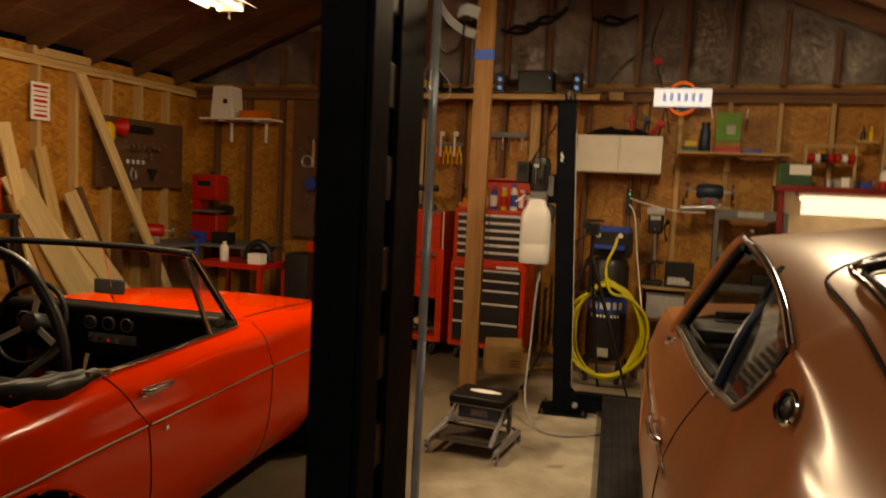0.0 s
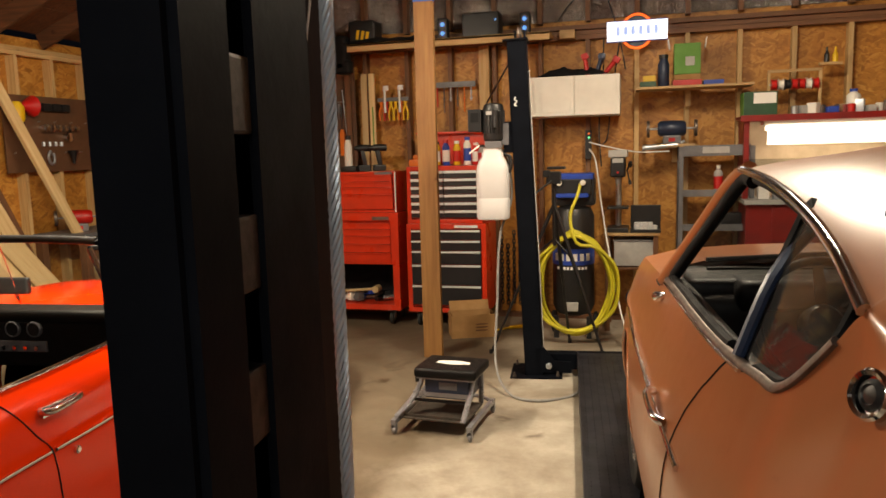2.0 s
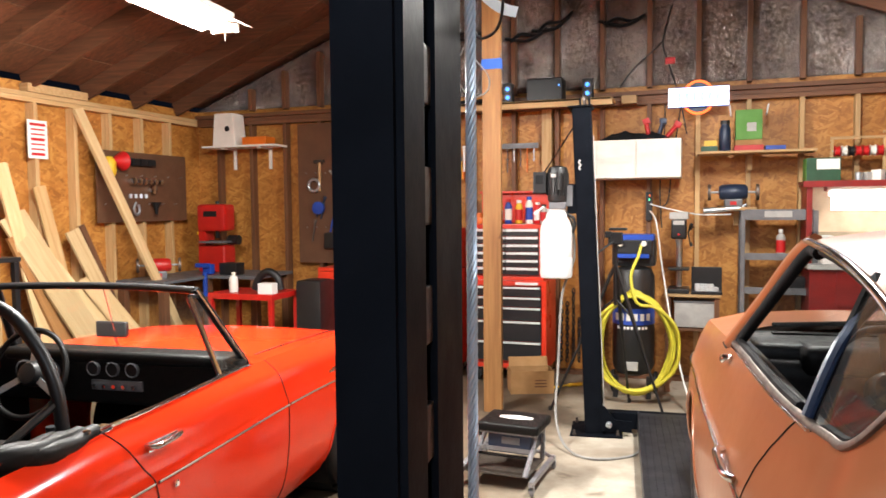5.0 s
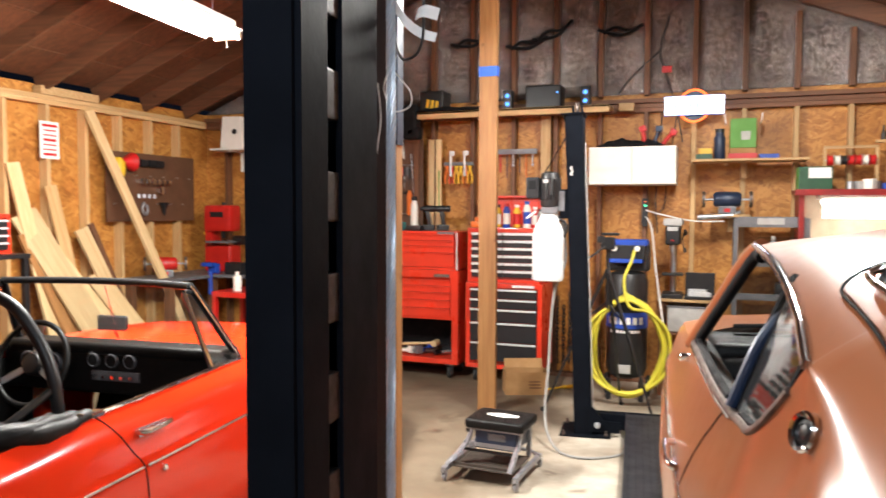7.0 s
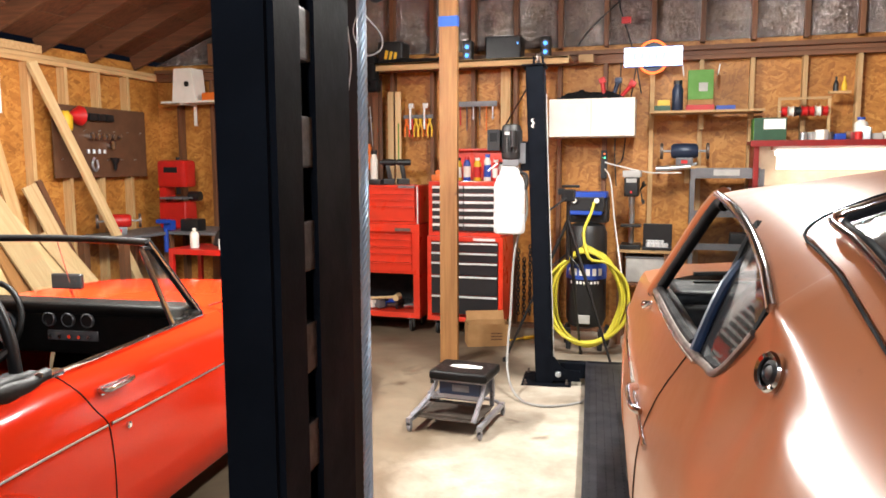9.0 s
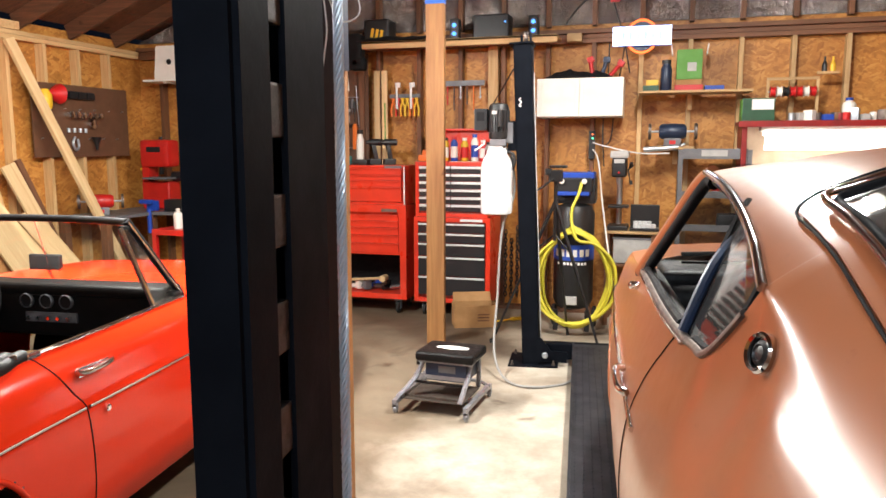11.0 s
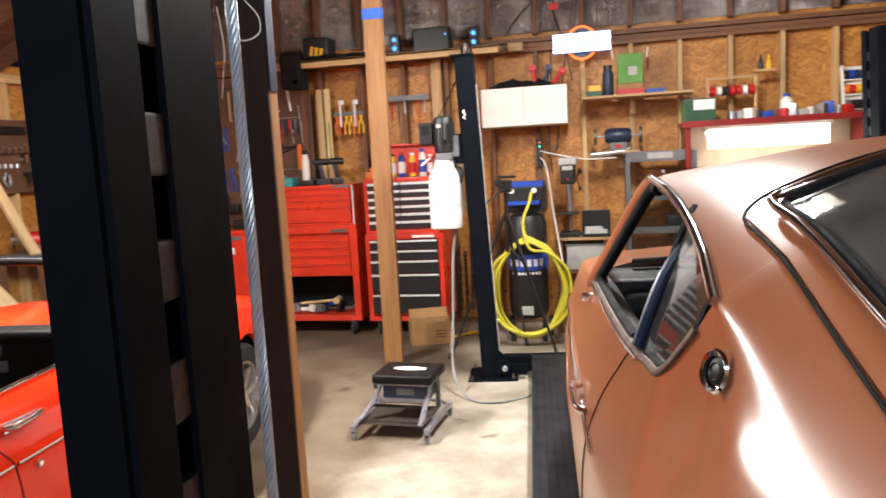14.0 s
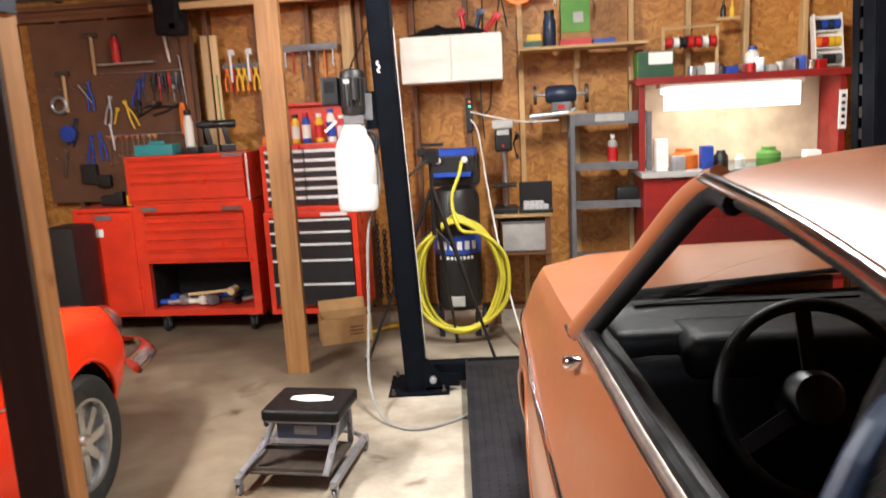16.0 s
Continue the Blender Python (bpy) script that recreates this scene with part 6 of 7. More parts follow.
# bench grinder
solid("bracket_shelf", boxes(((-0.40, 6.70, 1.515), (0.30, 0.24, 0.022)), ((-0.40, 6.82, 1.44), (0.04, 0.04, 0.13)), bevel=0.003), PINE_X, "small pine bracket shelf", "shelf")


def grinder(m, body, label):
    ob = thing("bench_grinder", label, "bench grinder", m)
    part("motor", lathe(bmesh.new(), [(0.045, -0.11), (0.062, -0.09), (0.066, 0), (0.062, 0.09), (0.045, 0.11)], (0, 0, 0.125), "X", 24), body, ob, "", 40)
    part("base", boxes(((0, 0, 0.035), (0.14, 0.12, 0.07)), bevel=0.012), GREY, ob)
    part("spindle", rods(((-0.20, 0, 0.125), (0.20, 0, 0.125), 0.009)), STEEL, ob)
    for s in (-1, 1):
        part("wheel", lathe(bmesh.new(), [(0.065, -0.012), (0.068, 0), (0.065, 0.012)], (s * 0.185, 0, 0.125), "X", 24), WORN_STEEL, ob, "", 40)
    part("label_plate", boxes(((0, -0.062, 0.035), (0.05, 0.004, 0.03))), RED_P, ob)
    return ob


grinder(pose(-0.43, 6.64, 1.526), NAVY, "navy bench grinder on a small pine shelf")

# grey metal shelving
rack = thing("metal_shelving", "grey steel shelving unit against the back wall", "shelving")
for x in (-0.36, 0.17):
    for y in (6.50, 6.79):
        part("upright", boxes(((x, y, 0.75), (0.035, 0.035, 1.50)), bevel=0.003), GREY, rack)
for z in (1.455, 1.12, 0.845, 0.45, 0.12):
    part("shelf", boxes(((-0.095, 6.645, z), (0.53, 0.29, 0.012)), ((-0.095, 6.498, z + 0.012), (0.50, 0.006, 0.055 if z < 1.4 else 0.085)), bevel=0.002), GREY, rack)
part("label_strip", boxes(((-0.10, 6.492, 1.472), (0.20, 0.004, 0.05))), LIGHT_GREY, rack)
bottle("oil_bottle", -0.07, 6.60, 1.128, 0.035, 0.22, LIGHT_GREY, "clear bottle with red label on the steel shelf", WHITE, "bottle", 0.4, RED_P)
solid("oil_can", boxes(((0.03, 6.62, 0.91), (0.16, 0.14, 0.12)), bevel=0.02), BLACK, "black can on the steel shelf", "can", 50)
ob = solid("caulk_gun", rods(((-0.16, 0, 0), (0.12, 0, 0.02), 0.022), ((0.12, 0, 0.02), (0.17, 0, 0.05), 0.012)), STEEL, "steel caulking gun on the shelving", "tool", 50)
ob.location = (-0.50, 6.60, 1.50)

# drill press on its stand
stand = thing("tool_stand", "low wooden stand with a lower shelf under the drill press", "stand")
part("top", boxes(((-0.74, 6.60, 0.81), (0.44, 0.40, 0.022)), bevel=0.003), PINE_X, stand)
for x in (-0.93, -0.55):
    for y in (6.44, 6.76):
        part("leg", boxes(((x, y, 0.40), (0.04, 0.04, 0.80)), bevel=0.003), OLD, stand)
part("lower_shelf", boxes(((-0.74, 6.60, 0.53), (0.42, 0.38, 0.018)), bevel=0.002), OLD_X, stand)
bm = bmesh.new()
box(bm, (-0.72, 6.58, 0.65), (0.32, 0.28, 0.21), 0.015, None, 2)
ob = solid("plastic_bin", bm, LIGHT_GREY, "translucent grey plastic drawer bin", "bin", 40)
part("bin_rim", boxes(((-0.72, 6.58, 0.755), (0.335, 0.295, 0.014)), bevel=0.004), GREY, ob)
press = thing("drill_press", "black bench drill press with grey head on the stand", "drill press", pose(-0.85, 6.58, 0.821))
part("base", boxes(((0, -0.02, 0.02), (0.17, 0.26, 0.04)), bevel=0.01), BLACK, press)
part("column", rods(((0, 0.06, 0.03), (0, 0.06, 0.62), 0.024)), STEEL, press)
part("work_table", boxes(((0, -0.04, 0.20), (0.17, 0.17, 0.02)), bevel=0.006), BLACK, press)
bm = bmesh.new()
box(bm, (0, -0.01, 0.53), (0.12, 0.28, 0.16), 0.02, None, 3)
part("head", bm, BLACK, press, "", 50)
part("belt_cover", boxes(((0, 0.0, 0.64), (0.15, 0.30, 0.06)), bevel=0.015), LIGHT_GREY, press)
part("front_plate", boxes(((0, -0.152, 0.585), (0.085, 0.006, 0.035)), bevel=0.002), LIGHT_GREY, press)
part("chuck", rods(((0, -0.08, 0.45), (0, -0.08, 0.38), 0.028, 0.018), ((0, -0.08, 0.38), (0, -0.08, 0.31), 0.005)), STEEL, press)
for k in range(3):
    a = k * math.tau / 3 + 0.4
    part("feed_handle", rods(((0.07, -0.03, 0.50), (0.09, -0.03 + 0.09 * math.cos(a), 0.50 + 0.09 * math.sin(a)), 0.006), ((0.09, -0.03 + 0.08 * math.cos(a), 0.50 + 0.08 * math.sin(a)), (0.10, -0.03 + 0.115 * math.cos(a), 0.50 + 0.115 * math.sin(a)), 0.013)), BLACK, press)
part("stop_knob", rods(((0, -0.155, 0.49), (0, -0.17, 0.49), 0.009)), RED_P, press)
case = thing("socket_case", "open black case holding white sockets on the stand", "tool case")
part("case_base", boxes(((-0.63, 6.50, 0.835), (0.24, 0.16, 0.026)), bevel=0.006), BLACK, case)
part("case_lid", boxes(((-0.63, 6.59, 0.94), (0.24, 0.022, 0.19)), bevel=0.006), BLACK, case)
for k in range(9):
    part("socket", lathe(bmesh.new(), [(0.022, 0), (0.022, 0.03), (0.014, 0.034)], (-0.70 + 0.035 * (k % 5), 6.46 + 0.05 * (k // 5), 0.848 + 0.02 * (k // 5)), "Z", 14), MILK, case)

# compressor with its hose
comp = thing("air_compressor", "tall black air compressor with blue control panel", "air compressor", pose(-1.19, 6.25, 0))
part("tank", lathe(bmesh.new(), [(0.06, 0.17), (0.14, 0.20), (0.165, 0.26), (0.165, 0.98), (0.14, 1.04), (0.06, 1.07)], seg=32), BLACK, comp, "glossy black tank", 40)
part("label_band", lathe(bmesh.new(), [(0.1665, 0.600), (0.1665, 0.730)], seg=32), BLUE, comp, "blue label band")
bm = bmesh.new()
for k in range(6):
    a = radians(-90 - 46 + 18.5 * k)
    box(bm, (0.1675, 0, 0.662), (0.003, 0.034, 0.058), 0.001, Matrix.Rotation(a, 4, "Z"))
part("label_marks", bm, PAPER, comp, "plain white label blocks")
bm = bmesh.new()
for k in range(9):
    a = radians(-90 - 40 + 10 * k)
    box(bm, (0.1675, 0, 0.575), (0.003, 0.018, 0.022), 0.0005, Matrix.Rotation(a, 4, "Z"))
part("small_marks", bm, PAPER, comp)
bm = bmesh.new()
box(bm, (0, -0.055, 1.295), (0.33, 0.21, 0.05), 0.015, None, 3)
box(bm, (0, -0.06, 1.150), (0.26, 0.22, 0.035), 0.012, None, 3)
part("control_panel", bm, BLUE, comp, "blue plastic control panel", 40)
part("panel_face", boxes(((0, -0.07, 1.22), (0.30, 0.186, 0.12)), bevel=0.012), BLACK, comp)
for x in (-0.09, 0.09):
    part("pressure_gauge", lathe(bmesh.new(), [(0.022, 0), (0.022, 0.014), (0.018, 0.018)], (x, -0.180, 1.250), "Y", 20), WHITE, comp, "", 40)
part("motor_housing", boxes(((0, 0.06, 1.17), (0.34, 0.24, 0.22)), bevel=0.03), BLACK, comp)
for s in (-1, 1):
    part("foot", boxes(((s * 0.13, -0.10, 0.09), (0.04, 0.04, 0.18)), bevel=0.006), BLACK, comp)
    part("wheel", lathe(bmesh.new(), [(0.07, -0.02), (0.09, -0.012), (0.09, 0.012), (0.07, 0.02)], (s * 0.17, 0.10, 0.09), "X", 22), RUBBER, comp, "", 40)
part("drain_box", boxes(((0.0, -0.165, 0.27), (0.10, 0.03, 0.07)), bevel=0.006), LIGHT_GREY, comp)
hose = bmesh.new()
rng = random.Random(8)
pts = []
for lap in range(8):
    w, h, cz, y = 0.255 + 0.085 * rng.random(), 0.365 + 0.05 * rng.random(), 0.46, -0.20 - 0.012 * lap
    for k in range(12):
        a = math.pi / 2 + k * math.tau / 12
        low = math.sin(a)
        pts.append((0.02 + w * math.cos(a) + 0.02 * rng.random(), y - 0.05 * max(0, -low), cz + (h - 0.02) * low + (0.04 if low > 0.9 else 0)))
pts += [(0.05, -0.31, 0.80), (0.0, -0.26, 1.0), (0.05, -0.22, 1.15), (0.07, -0.18, 1.24)]
tube(hose, pts, 0.0125, 8, 4)
solid_hose = part("hose", hose, YELLOW, None, "", 60)
tagged(solid_hose, "coiled yellow rubber air hose hung round the compressor", "hose")
solid_hose.matrix_basis = pose(-1.19, 6.25, 0)

# tripod
tri = thing("tripod", "black folding camera tripod standing by the lift column", "tripod")
apex = Vector((-1.27, 5.62, 1.12))
for foot in ((-1.75, 5.60, 0), (-0.90, 5.50, 0), (-1.20, 6.00, 0)):
    f = Vector(foot)
    mid = apex + (f - apex) * 0.5
    leg = part("leg", rods((apex, mid, 0.014), (mid, f, 0.010)), BLACK, tri)
    part("rubber_foot", rods((f + Vector((0, 0, 0.03)), f, 0.014)), RUBBER, leg)
part("centre_column", rods((apex - Vector((0, 0, 0.3)), apex + Vector((0, 0, 0.16)), 0.014)), BLACK, tri)
part("spreader", rods((apex - Vector((0, 0, 0.25)), apex + (Vector((-1.75, 5.60, 0)) - apex) * 0.35, 0.006), (apex - Vector((0, 0, 0.25)), apex + (Vector((-0.90, 5.50, 0)) - apex) * 0.35, 0.006)), BLACK, tri)
part("pan_head", boxes(((-1.27, 5.62, 1.31), (0.10, 0.08, 0.09)), ((-1.25, 5.60, 1.38), (0.13, 0.07, 0.02)), ((-1.32, 5.60, 1.34), (0.05, 0.05, 0.05)), bevel=0.01), BLACK, tri)
part("pan_handle", rods(((-1.27, 5.60, 1.30), (-1.42, 5.44, 1.18), 0.008)), BLACK, tri)

# chains hung between the cabinet and the lift column
for k, (x, top, n) in enumerate(((-1.87, 0.74, 17), (-1.815, 0.66, 15), (-1.76, 0.78, 18), (-1.71, 0.52, 11))):
    chain = thing("steel_chain", "dark steel chain hanging low on the back wall", "chain", pose(x, 6.755, top), "hanging chains")
    part("nail", rods(((0, 0.035, 0.018), (0, -0.02, 0.022), 0.004), seg=6), WORN_STEEL, chain)
    for q in range(n):
        a = q % 2 * 90
        ring = [(0.013 * math.cos(b), 0, -0.036 * q + 0.026 * math.sin(b)) for b in np.arange(12) * math.tau / 12]
        part("link", tube(bmesh.new(), [Matrix.Rotation(radians(a + 20 * k), 3, "Z") @ Vector(p) for p in ring], 0.006, 6, 1, True), STEP_STEEL, chain, "", 60)
ob = solid("pry_bar", rods(((-0.13, 0, 0.018), (0.0, 0, 0.018), 0.016), ((0.0, 0, 0.018), (0.15, 0.02, 0.012), 0.008)), YELLOW_P, "yellow-handled pry bar lying on the floor", "tool", 50)
ob.matrix_basis = pose(-1.74, 6.35, 0, 0, 0, 215)

# carton on the floor
carton = thing("cardboard_box", "open brown cardboard box on the floor by the tool cabinet", "box", pose(-2.02, 6.13, 0, 0, 0, 22) @ Matrix.Diagonal((0.98, 0.80, 0.86, 1.0)))
for c, s in (((0, -0.13, 0.11), (0.36, 0.006, 0.22)), ((0, 0.13, 0.11), (0.36, 0.006, 0.22)), ((-0.18, 0, 0.11), (0.006, 0.26, 0.22)), ((0.18, 0, 0.11), (0.006, 0.26, 0.22)), ((0, 0, 0.004), (0.35, 0.25, 0.006))):
    part("panel", boxes((c, s)), CARD, carton)
part("flap", boxes(((0, 0.05, 0), (0.34, 0.10, 0.005)), m=pose(0, 0.13, 0.22, 60, 0, 0)), CARD, carton)
for k in range(3):
    part("print_bar", boxes(((0.07, -0.1345, 0.07 + 0.03 * k), (0.10, 0.002, 0.012))), OLD, carton)

# power strip and cords
strip = thing("power_strip", "black power strip with lit lamps on the back wall", "power strip")
part("body", boxes(((-1.11, 6.815, 1.54), (0.055, 0.04, 0.25)), bevel=0.006), BLACK, strip)
part("lamp", boxes(((-1.105, 6.792, 1.60), (0.012, 0.006, 0.012))), LED_GREEN, strip)
part("lamp", boxes(((-1.105, 6.792, 1.635), (0.012, 0.006, 0.012))), NEON_RING, strip)
part("white_cord", tube(bmesh.new(), [(-1.10, 6.79, 1.56), (-0.95, 6.70, 1.52), (-0.7, 6.62, 1.47), (-0.45, 6.58, 1.47)], 0.006, 6, 8), PAPER, strip, "white extension cord across the back wall", 60)
part("white_cord", tube(bmesh.new(), [(-1.10, 6.79, 1.50), (-1.04, 6.68, 1.40), (-0.98, 6.45, 1.05), (-0.90, 6.2, 0.65), (-0.80, 5.9, 0.25), (-0.70, 5.6, 0.02)], 0.007, 6, 8), PAPER, strip, "white cord hanging down to the floor", 60)
for pts in ([(-0.93, 6.80, 3.25), (-1.0, 6.78, 2.95), (-0.95, 6.76, 2.75), (-0.86, 6.72, 2.45), (-0.80, 6.72, 2.15)], [(-1.0, 6.78, 2.95), (-1.25, 6.76, 2.72), (-1.35, 6.74, 2.58)], [(-0.98, 6.80, 2.42), (-0.99, 6.82, 2.1), (-1.02, 6.82, 1.7), (-1.0, 6.80, 1.35)], [(-0.85, 6.80, 2.40), (-0.92, 6.82, 1.9), (-0.95, 6.82, 1.6), (-1.02, 6.80, 1.52)]):
    part("black_cord", tube(bmesh.new(), pts, 0.006, 6, 8), BLACK, strip, "black electric cord", 60)
solid("red_tag", boxes(((-0.94, 6.74, 2.775), (0.08, 0.02, 0.055)), bevel=0.006, m=None), RED_P, "red plug tag on a hanging cord", "tag")
solid("guy_cable", rods(((-1.46, 5.30, 2.20), (-2.05, 6.70, 1.80), 0.006)), BLACK, "black cable from the lift column to the wall", "cable")
bm = bmesh.new()
for pts in ([(-0.15, 0, 0), (-0.05, 0, 0.05), (0.08, 0.02, 0.02), (0.2, 0, 0.06)], [(-0.2, 0.01, 0.04), (0.0, 0, -0.02), (0.15, 0.0, 0.03)]):
    tube(bm, pts, 0.016, 6, 5)
for x in (-2.75, -2.2, -1.95, -1.35):
    ob = solid("torn_foil", bm.copy(), DULL, "dark torn strip of insulation near the roof", "insulation", 60, "torn strips")
    ob.matrix_basis = pose(x, 6.83, 3.12 + 0.05 * math.sin(x * 9), 0, 20 * math.sin(x * 7), 0)
bm.free()

# ---- red workbench with lamp ----
PANEL = plain("pale_hardboard", (0.46, 0.36, 0.25), 0.6, 0, 0.25, 5)
DEEP_RED = plain("deep_red_enamel", (0.24, 0.010, 0.008), 0.4, 0, 0.3, 7)
bench = thing("workbench", "red steel workbench with top shelf and lit back panel", "workbench")
part("worktop", boxes(((0.78, 6.56, 1.07), (1.38, 0.54, 0.035)), bevel=0.004), LIGHT_GREY, bench)
part("lower_cabinet", boxes(((0.78, 6.58, 0.56), (1.34, 0.48, 0.98)), bevel=0.006), DEEP_RED, bench)
for x in (0.45, 0.78, 1.11):
    for z in (0.30, 0.62, 0.90):
        part("drawer_front", boxes(((x, 6.335, z), (0.31, 0.014, 0.26)), bevel=0.004), DEEP_RED, bench)
for x in (0.115, 1.43):
    part("upright", boxes(((x, 6.62, 1.39), (0.04, 0.36, 0.62)), bevel=0.004), DEEP_RED, bench)
part("top_shelf", boxes(((0.775, 6.62, 1.712), (1.40, 0.40, 0.024)), ((0.775, 6.412, 1.703), (1.42, 0.02, 0.048)), bevel=0.003), DEEP_RED, bench)
part("back_panel", boxes(((0.775, 6.80, 1.39), (1.26, 0.016, 0.62))), PANEL, bench, "pale perforated back panel")
part("socket_strip", boxes(((1.43, 6.437, 1.45), (0.05, 0.014, 0.26)), bevel=0.003), PAPER, bench)
for k in range(5):
    part("socket_hole", boxes(((1.43, 6.428, 1.36 + 0.045 * k), (0.022, 0.006, 0.022))), BLACK, bench)
lamp = thing("bench_light", "lit fluorescent bench light under the red top shelf", "lamp")
part("housing", boxes(((0.72, 6.56, 1.675), (0.96, 0.14, 0.05)), bevel=0.004), WHITE, lamp)
for y in (6.52, 6.60):
    part("tube", rods(((0.27, y, 1.628), (1.17, y, 1.628), 0.016)), BENCH_TUBE, lamp, "glowing fluorescent tube")
part("diffuser", boxes(((0.72, 6.48, 1.575), (0.90, 0.008, 0.15)), bevel=0.003), BENCH_TUBE, lamp, "glowing front diffuser")
for k, (x, y, w, h, m, nm) in enumerate(((0.24, 6.42, 0.08, 0.22, PAPER, "white carton"), (0.42, 6.55, 0.20, 0.14, ORANGE, "orange tool cover"), (0.55, 6.45, 0.08, 0.16, BLUE, "blue spray bottle"), (0.66, 6.5, 0.10, 0.12, BLACK, "black tin"), (0.35, 6.40, 0.09, 0.10, STEEL, "steel can"), (0.98, 6.5, 0.16, 0.13, GREEN, "green cloth heap"), (1.25, 6.46, 0.10, 0.10, PAPER, "white tub"), (0.78, 6.46, 0.07, 0.09, WHITE, "white jar"))):
    bm = bmesh.new()
    if k % 2:
        lathe(bm, [(w / 2, 0), (w / 2, h * 0.7), (w * 0.3, h * 0.85), (w * 0.3, h)], seg=16)
    else:
        box(bm, (0, 0, h / 2), (w, 0.10, h), 0.012)
    ob = solid("bench_item", bm, m, nm + " standing on the lit workbench", "container", 50)
    ob.location = (x, y, 1.088)
# load on its top shelf
TS = 1.725
crate = thing("storage_tin", "dark green box with white label on the bench shelf", "box", pose(0.21, 6.55, TS))
part("body", boxes(((0, 0, 0.09), (0.24, 0.20, 0.18)), bevel=0.006), DKGREEN, crate)
part("label_card", boxes(((0.03, -0.102, 0.13), (0.16, 0.004, 0.08))), PAPER, crate)
part("side_face", boxes(((-0.122, 0, 0.09), (0.004, 0.19, 0.17))), GREEN, crate)
spool = thing("spool_rack", "pine frame holding wire spools", "rack", pose(0.50, 6.70, TS))
for x in (-0.20, 0.17):
    part("post", boxes(((x, 0, 0.17), (0.022, 0.022, 0.34)), bevel=0.002), PINE, spool)
part("cross_bar", boxes(((-0.015, 0, 0.345), (0.39, 0.022, 0.022)), bevel=0.002), PINE_X, spool)
part("cross_bar", boxes(((0.24, 0, 0.385), (0.16, 0.05, 0.02)), bevel=0.002), PINE_X, spool)
part("axle", rods(((-0.20, -0.01, 0.24), (0.17, -0.01, 0.24), 0.005)), STEEL, spool)
for k in range(7):
    x = -0.165 + 0.05 * k
    part("wire_spool", lathe(bmesh.new(), [(0.045, -0.019), (0.045, -0.016), (0.036, -0.015), (0.036, 0.015), (0.045, 0.016), (0.045, 0.019)], (x, -0.01, 0.24), "X", 18), (RED_P, WHITE, BLACK, RED_P, RED_P, WHITE, RED_P)[k], spool)
for k in range(2):
    part("bottle_top", lathe(bmesh.new(), [(0.02, 0.395), (0.02, 0.45), (0.008, 0.48), (0.008, 0.51)], (0.21 + 0.06 * k, 0, 0), "Z", 12), (BLACK, YELLOW_P)[k], spool)
bottle("white_jug", 0.89, 6.62, TS, 0.05, 0.18, WHITE, "white jug on the bench shelf", BLUE, "bottle", 0.5)
for k in range(14):
    x = 0.46 + 0.065 * k
    bm = bmesh.new()
    if k % 3 == 0:
        lathe(bm, [(0.026, 0), (0.028, 0.06), (0.02, 0.065)], seg=14)
    else:
        box(bm, (0, 0, 0.025 + 0.008 * (k % 4)), (0.06, 0.08, 0.05 + 0.016 * (k % 4)), 0.01)
    ob = solid("small_part", bm, (STEEL, LIGHT_GREY, WHITE, WORN_STEEL, BLUE, ALU, RED_P)[k % 7], "small part or jar cluttering the bench shelf", "container", 50, "clutter on the bench shelf")
    ob.matrix_basis = pose(x, 6.50 + 0.03 * (k % 2), TS, 0, 0, 23 * k)
tray = thing("spool_case", "white sloping rack with rows of coloured spools", "rack", pose(1.41, 6.66, TS, -12, 0, 0))
part("case", boxes(((0, 0.03, 0.19), (0.19, 0.02, 0.38)), ((-0.09, 0, 0.19), (0.012, 0.07, 0.38)), ((0.09, 0, 0.19), (0.012, 0.07, 0.38)), bevel=0.002), WHITE, tray)
for r, ms in enumerate(((GREY, BLACK, BLACK, GREY), (ORANGE, RED_P, YELLOW_P, YELLOW_P), (BLACK, BLUE, NAVY, BLUE))):
    part("shelf_bar", boxes(((0, 0, 0.02 + 0.12 * r), (0.17, 0.06, 0.008))), WHITE, tray)
    for k, m in enumerate(ms):
        part("spool", rods(((-0.085 + 0.043 * k, -0.005, 0.07 + 0.12 * r), (-0.047 + 0.043 * k, -0.005, 0.07 + 0.12 * r), 0.036)), m, tray)
side = thing("corner_shelf", "pine corner shelf with bottles by the side wall", "shelf")
for z in (1.52, 1.84):
    part("board", boxes(((1.655, 6.40, z), (0.18, 0.50, 0.02)), bevel=0.002), PINE_X, side)
for y in (6.17, 6.63):
    part("bracket_post", boxes(((1.60, y, 1.70), (0.038, 0.06, 0.60)), bevel=0.003), PINE, side)
bottle("blue_bottle", 1.65, 6.30, 1.531, 0.04, 0.22, BLUE, "blue bottle on the corner shelf", BLACK)
bottle("white_bottle", 1.66, 6.30, 1.851, 0.04, 0.20, WHITE, "white bottle on the corner shelf", YELLOW_P)
bottle("white_bottle", 1.66, 6.45, 1.851, 0.04, 0.22, YELLOW_P, "yellow bottle on the corner shelf", BLUE)

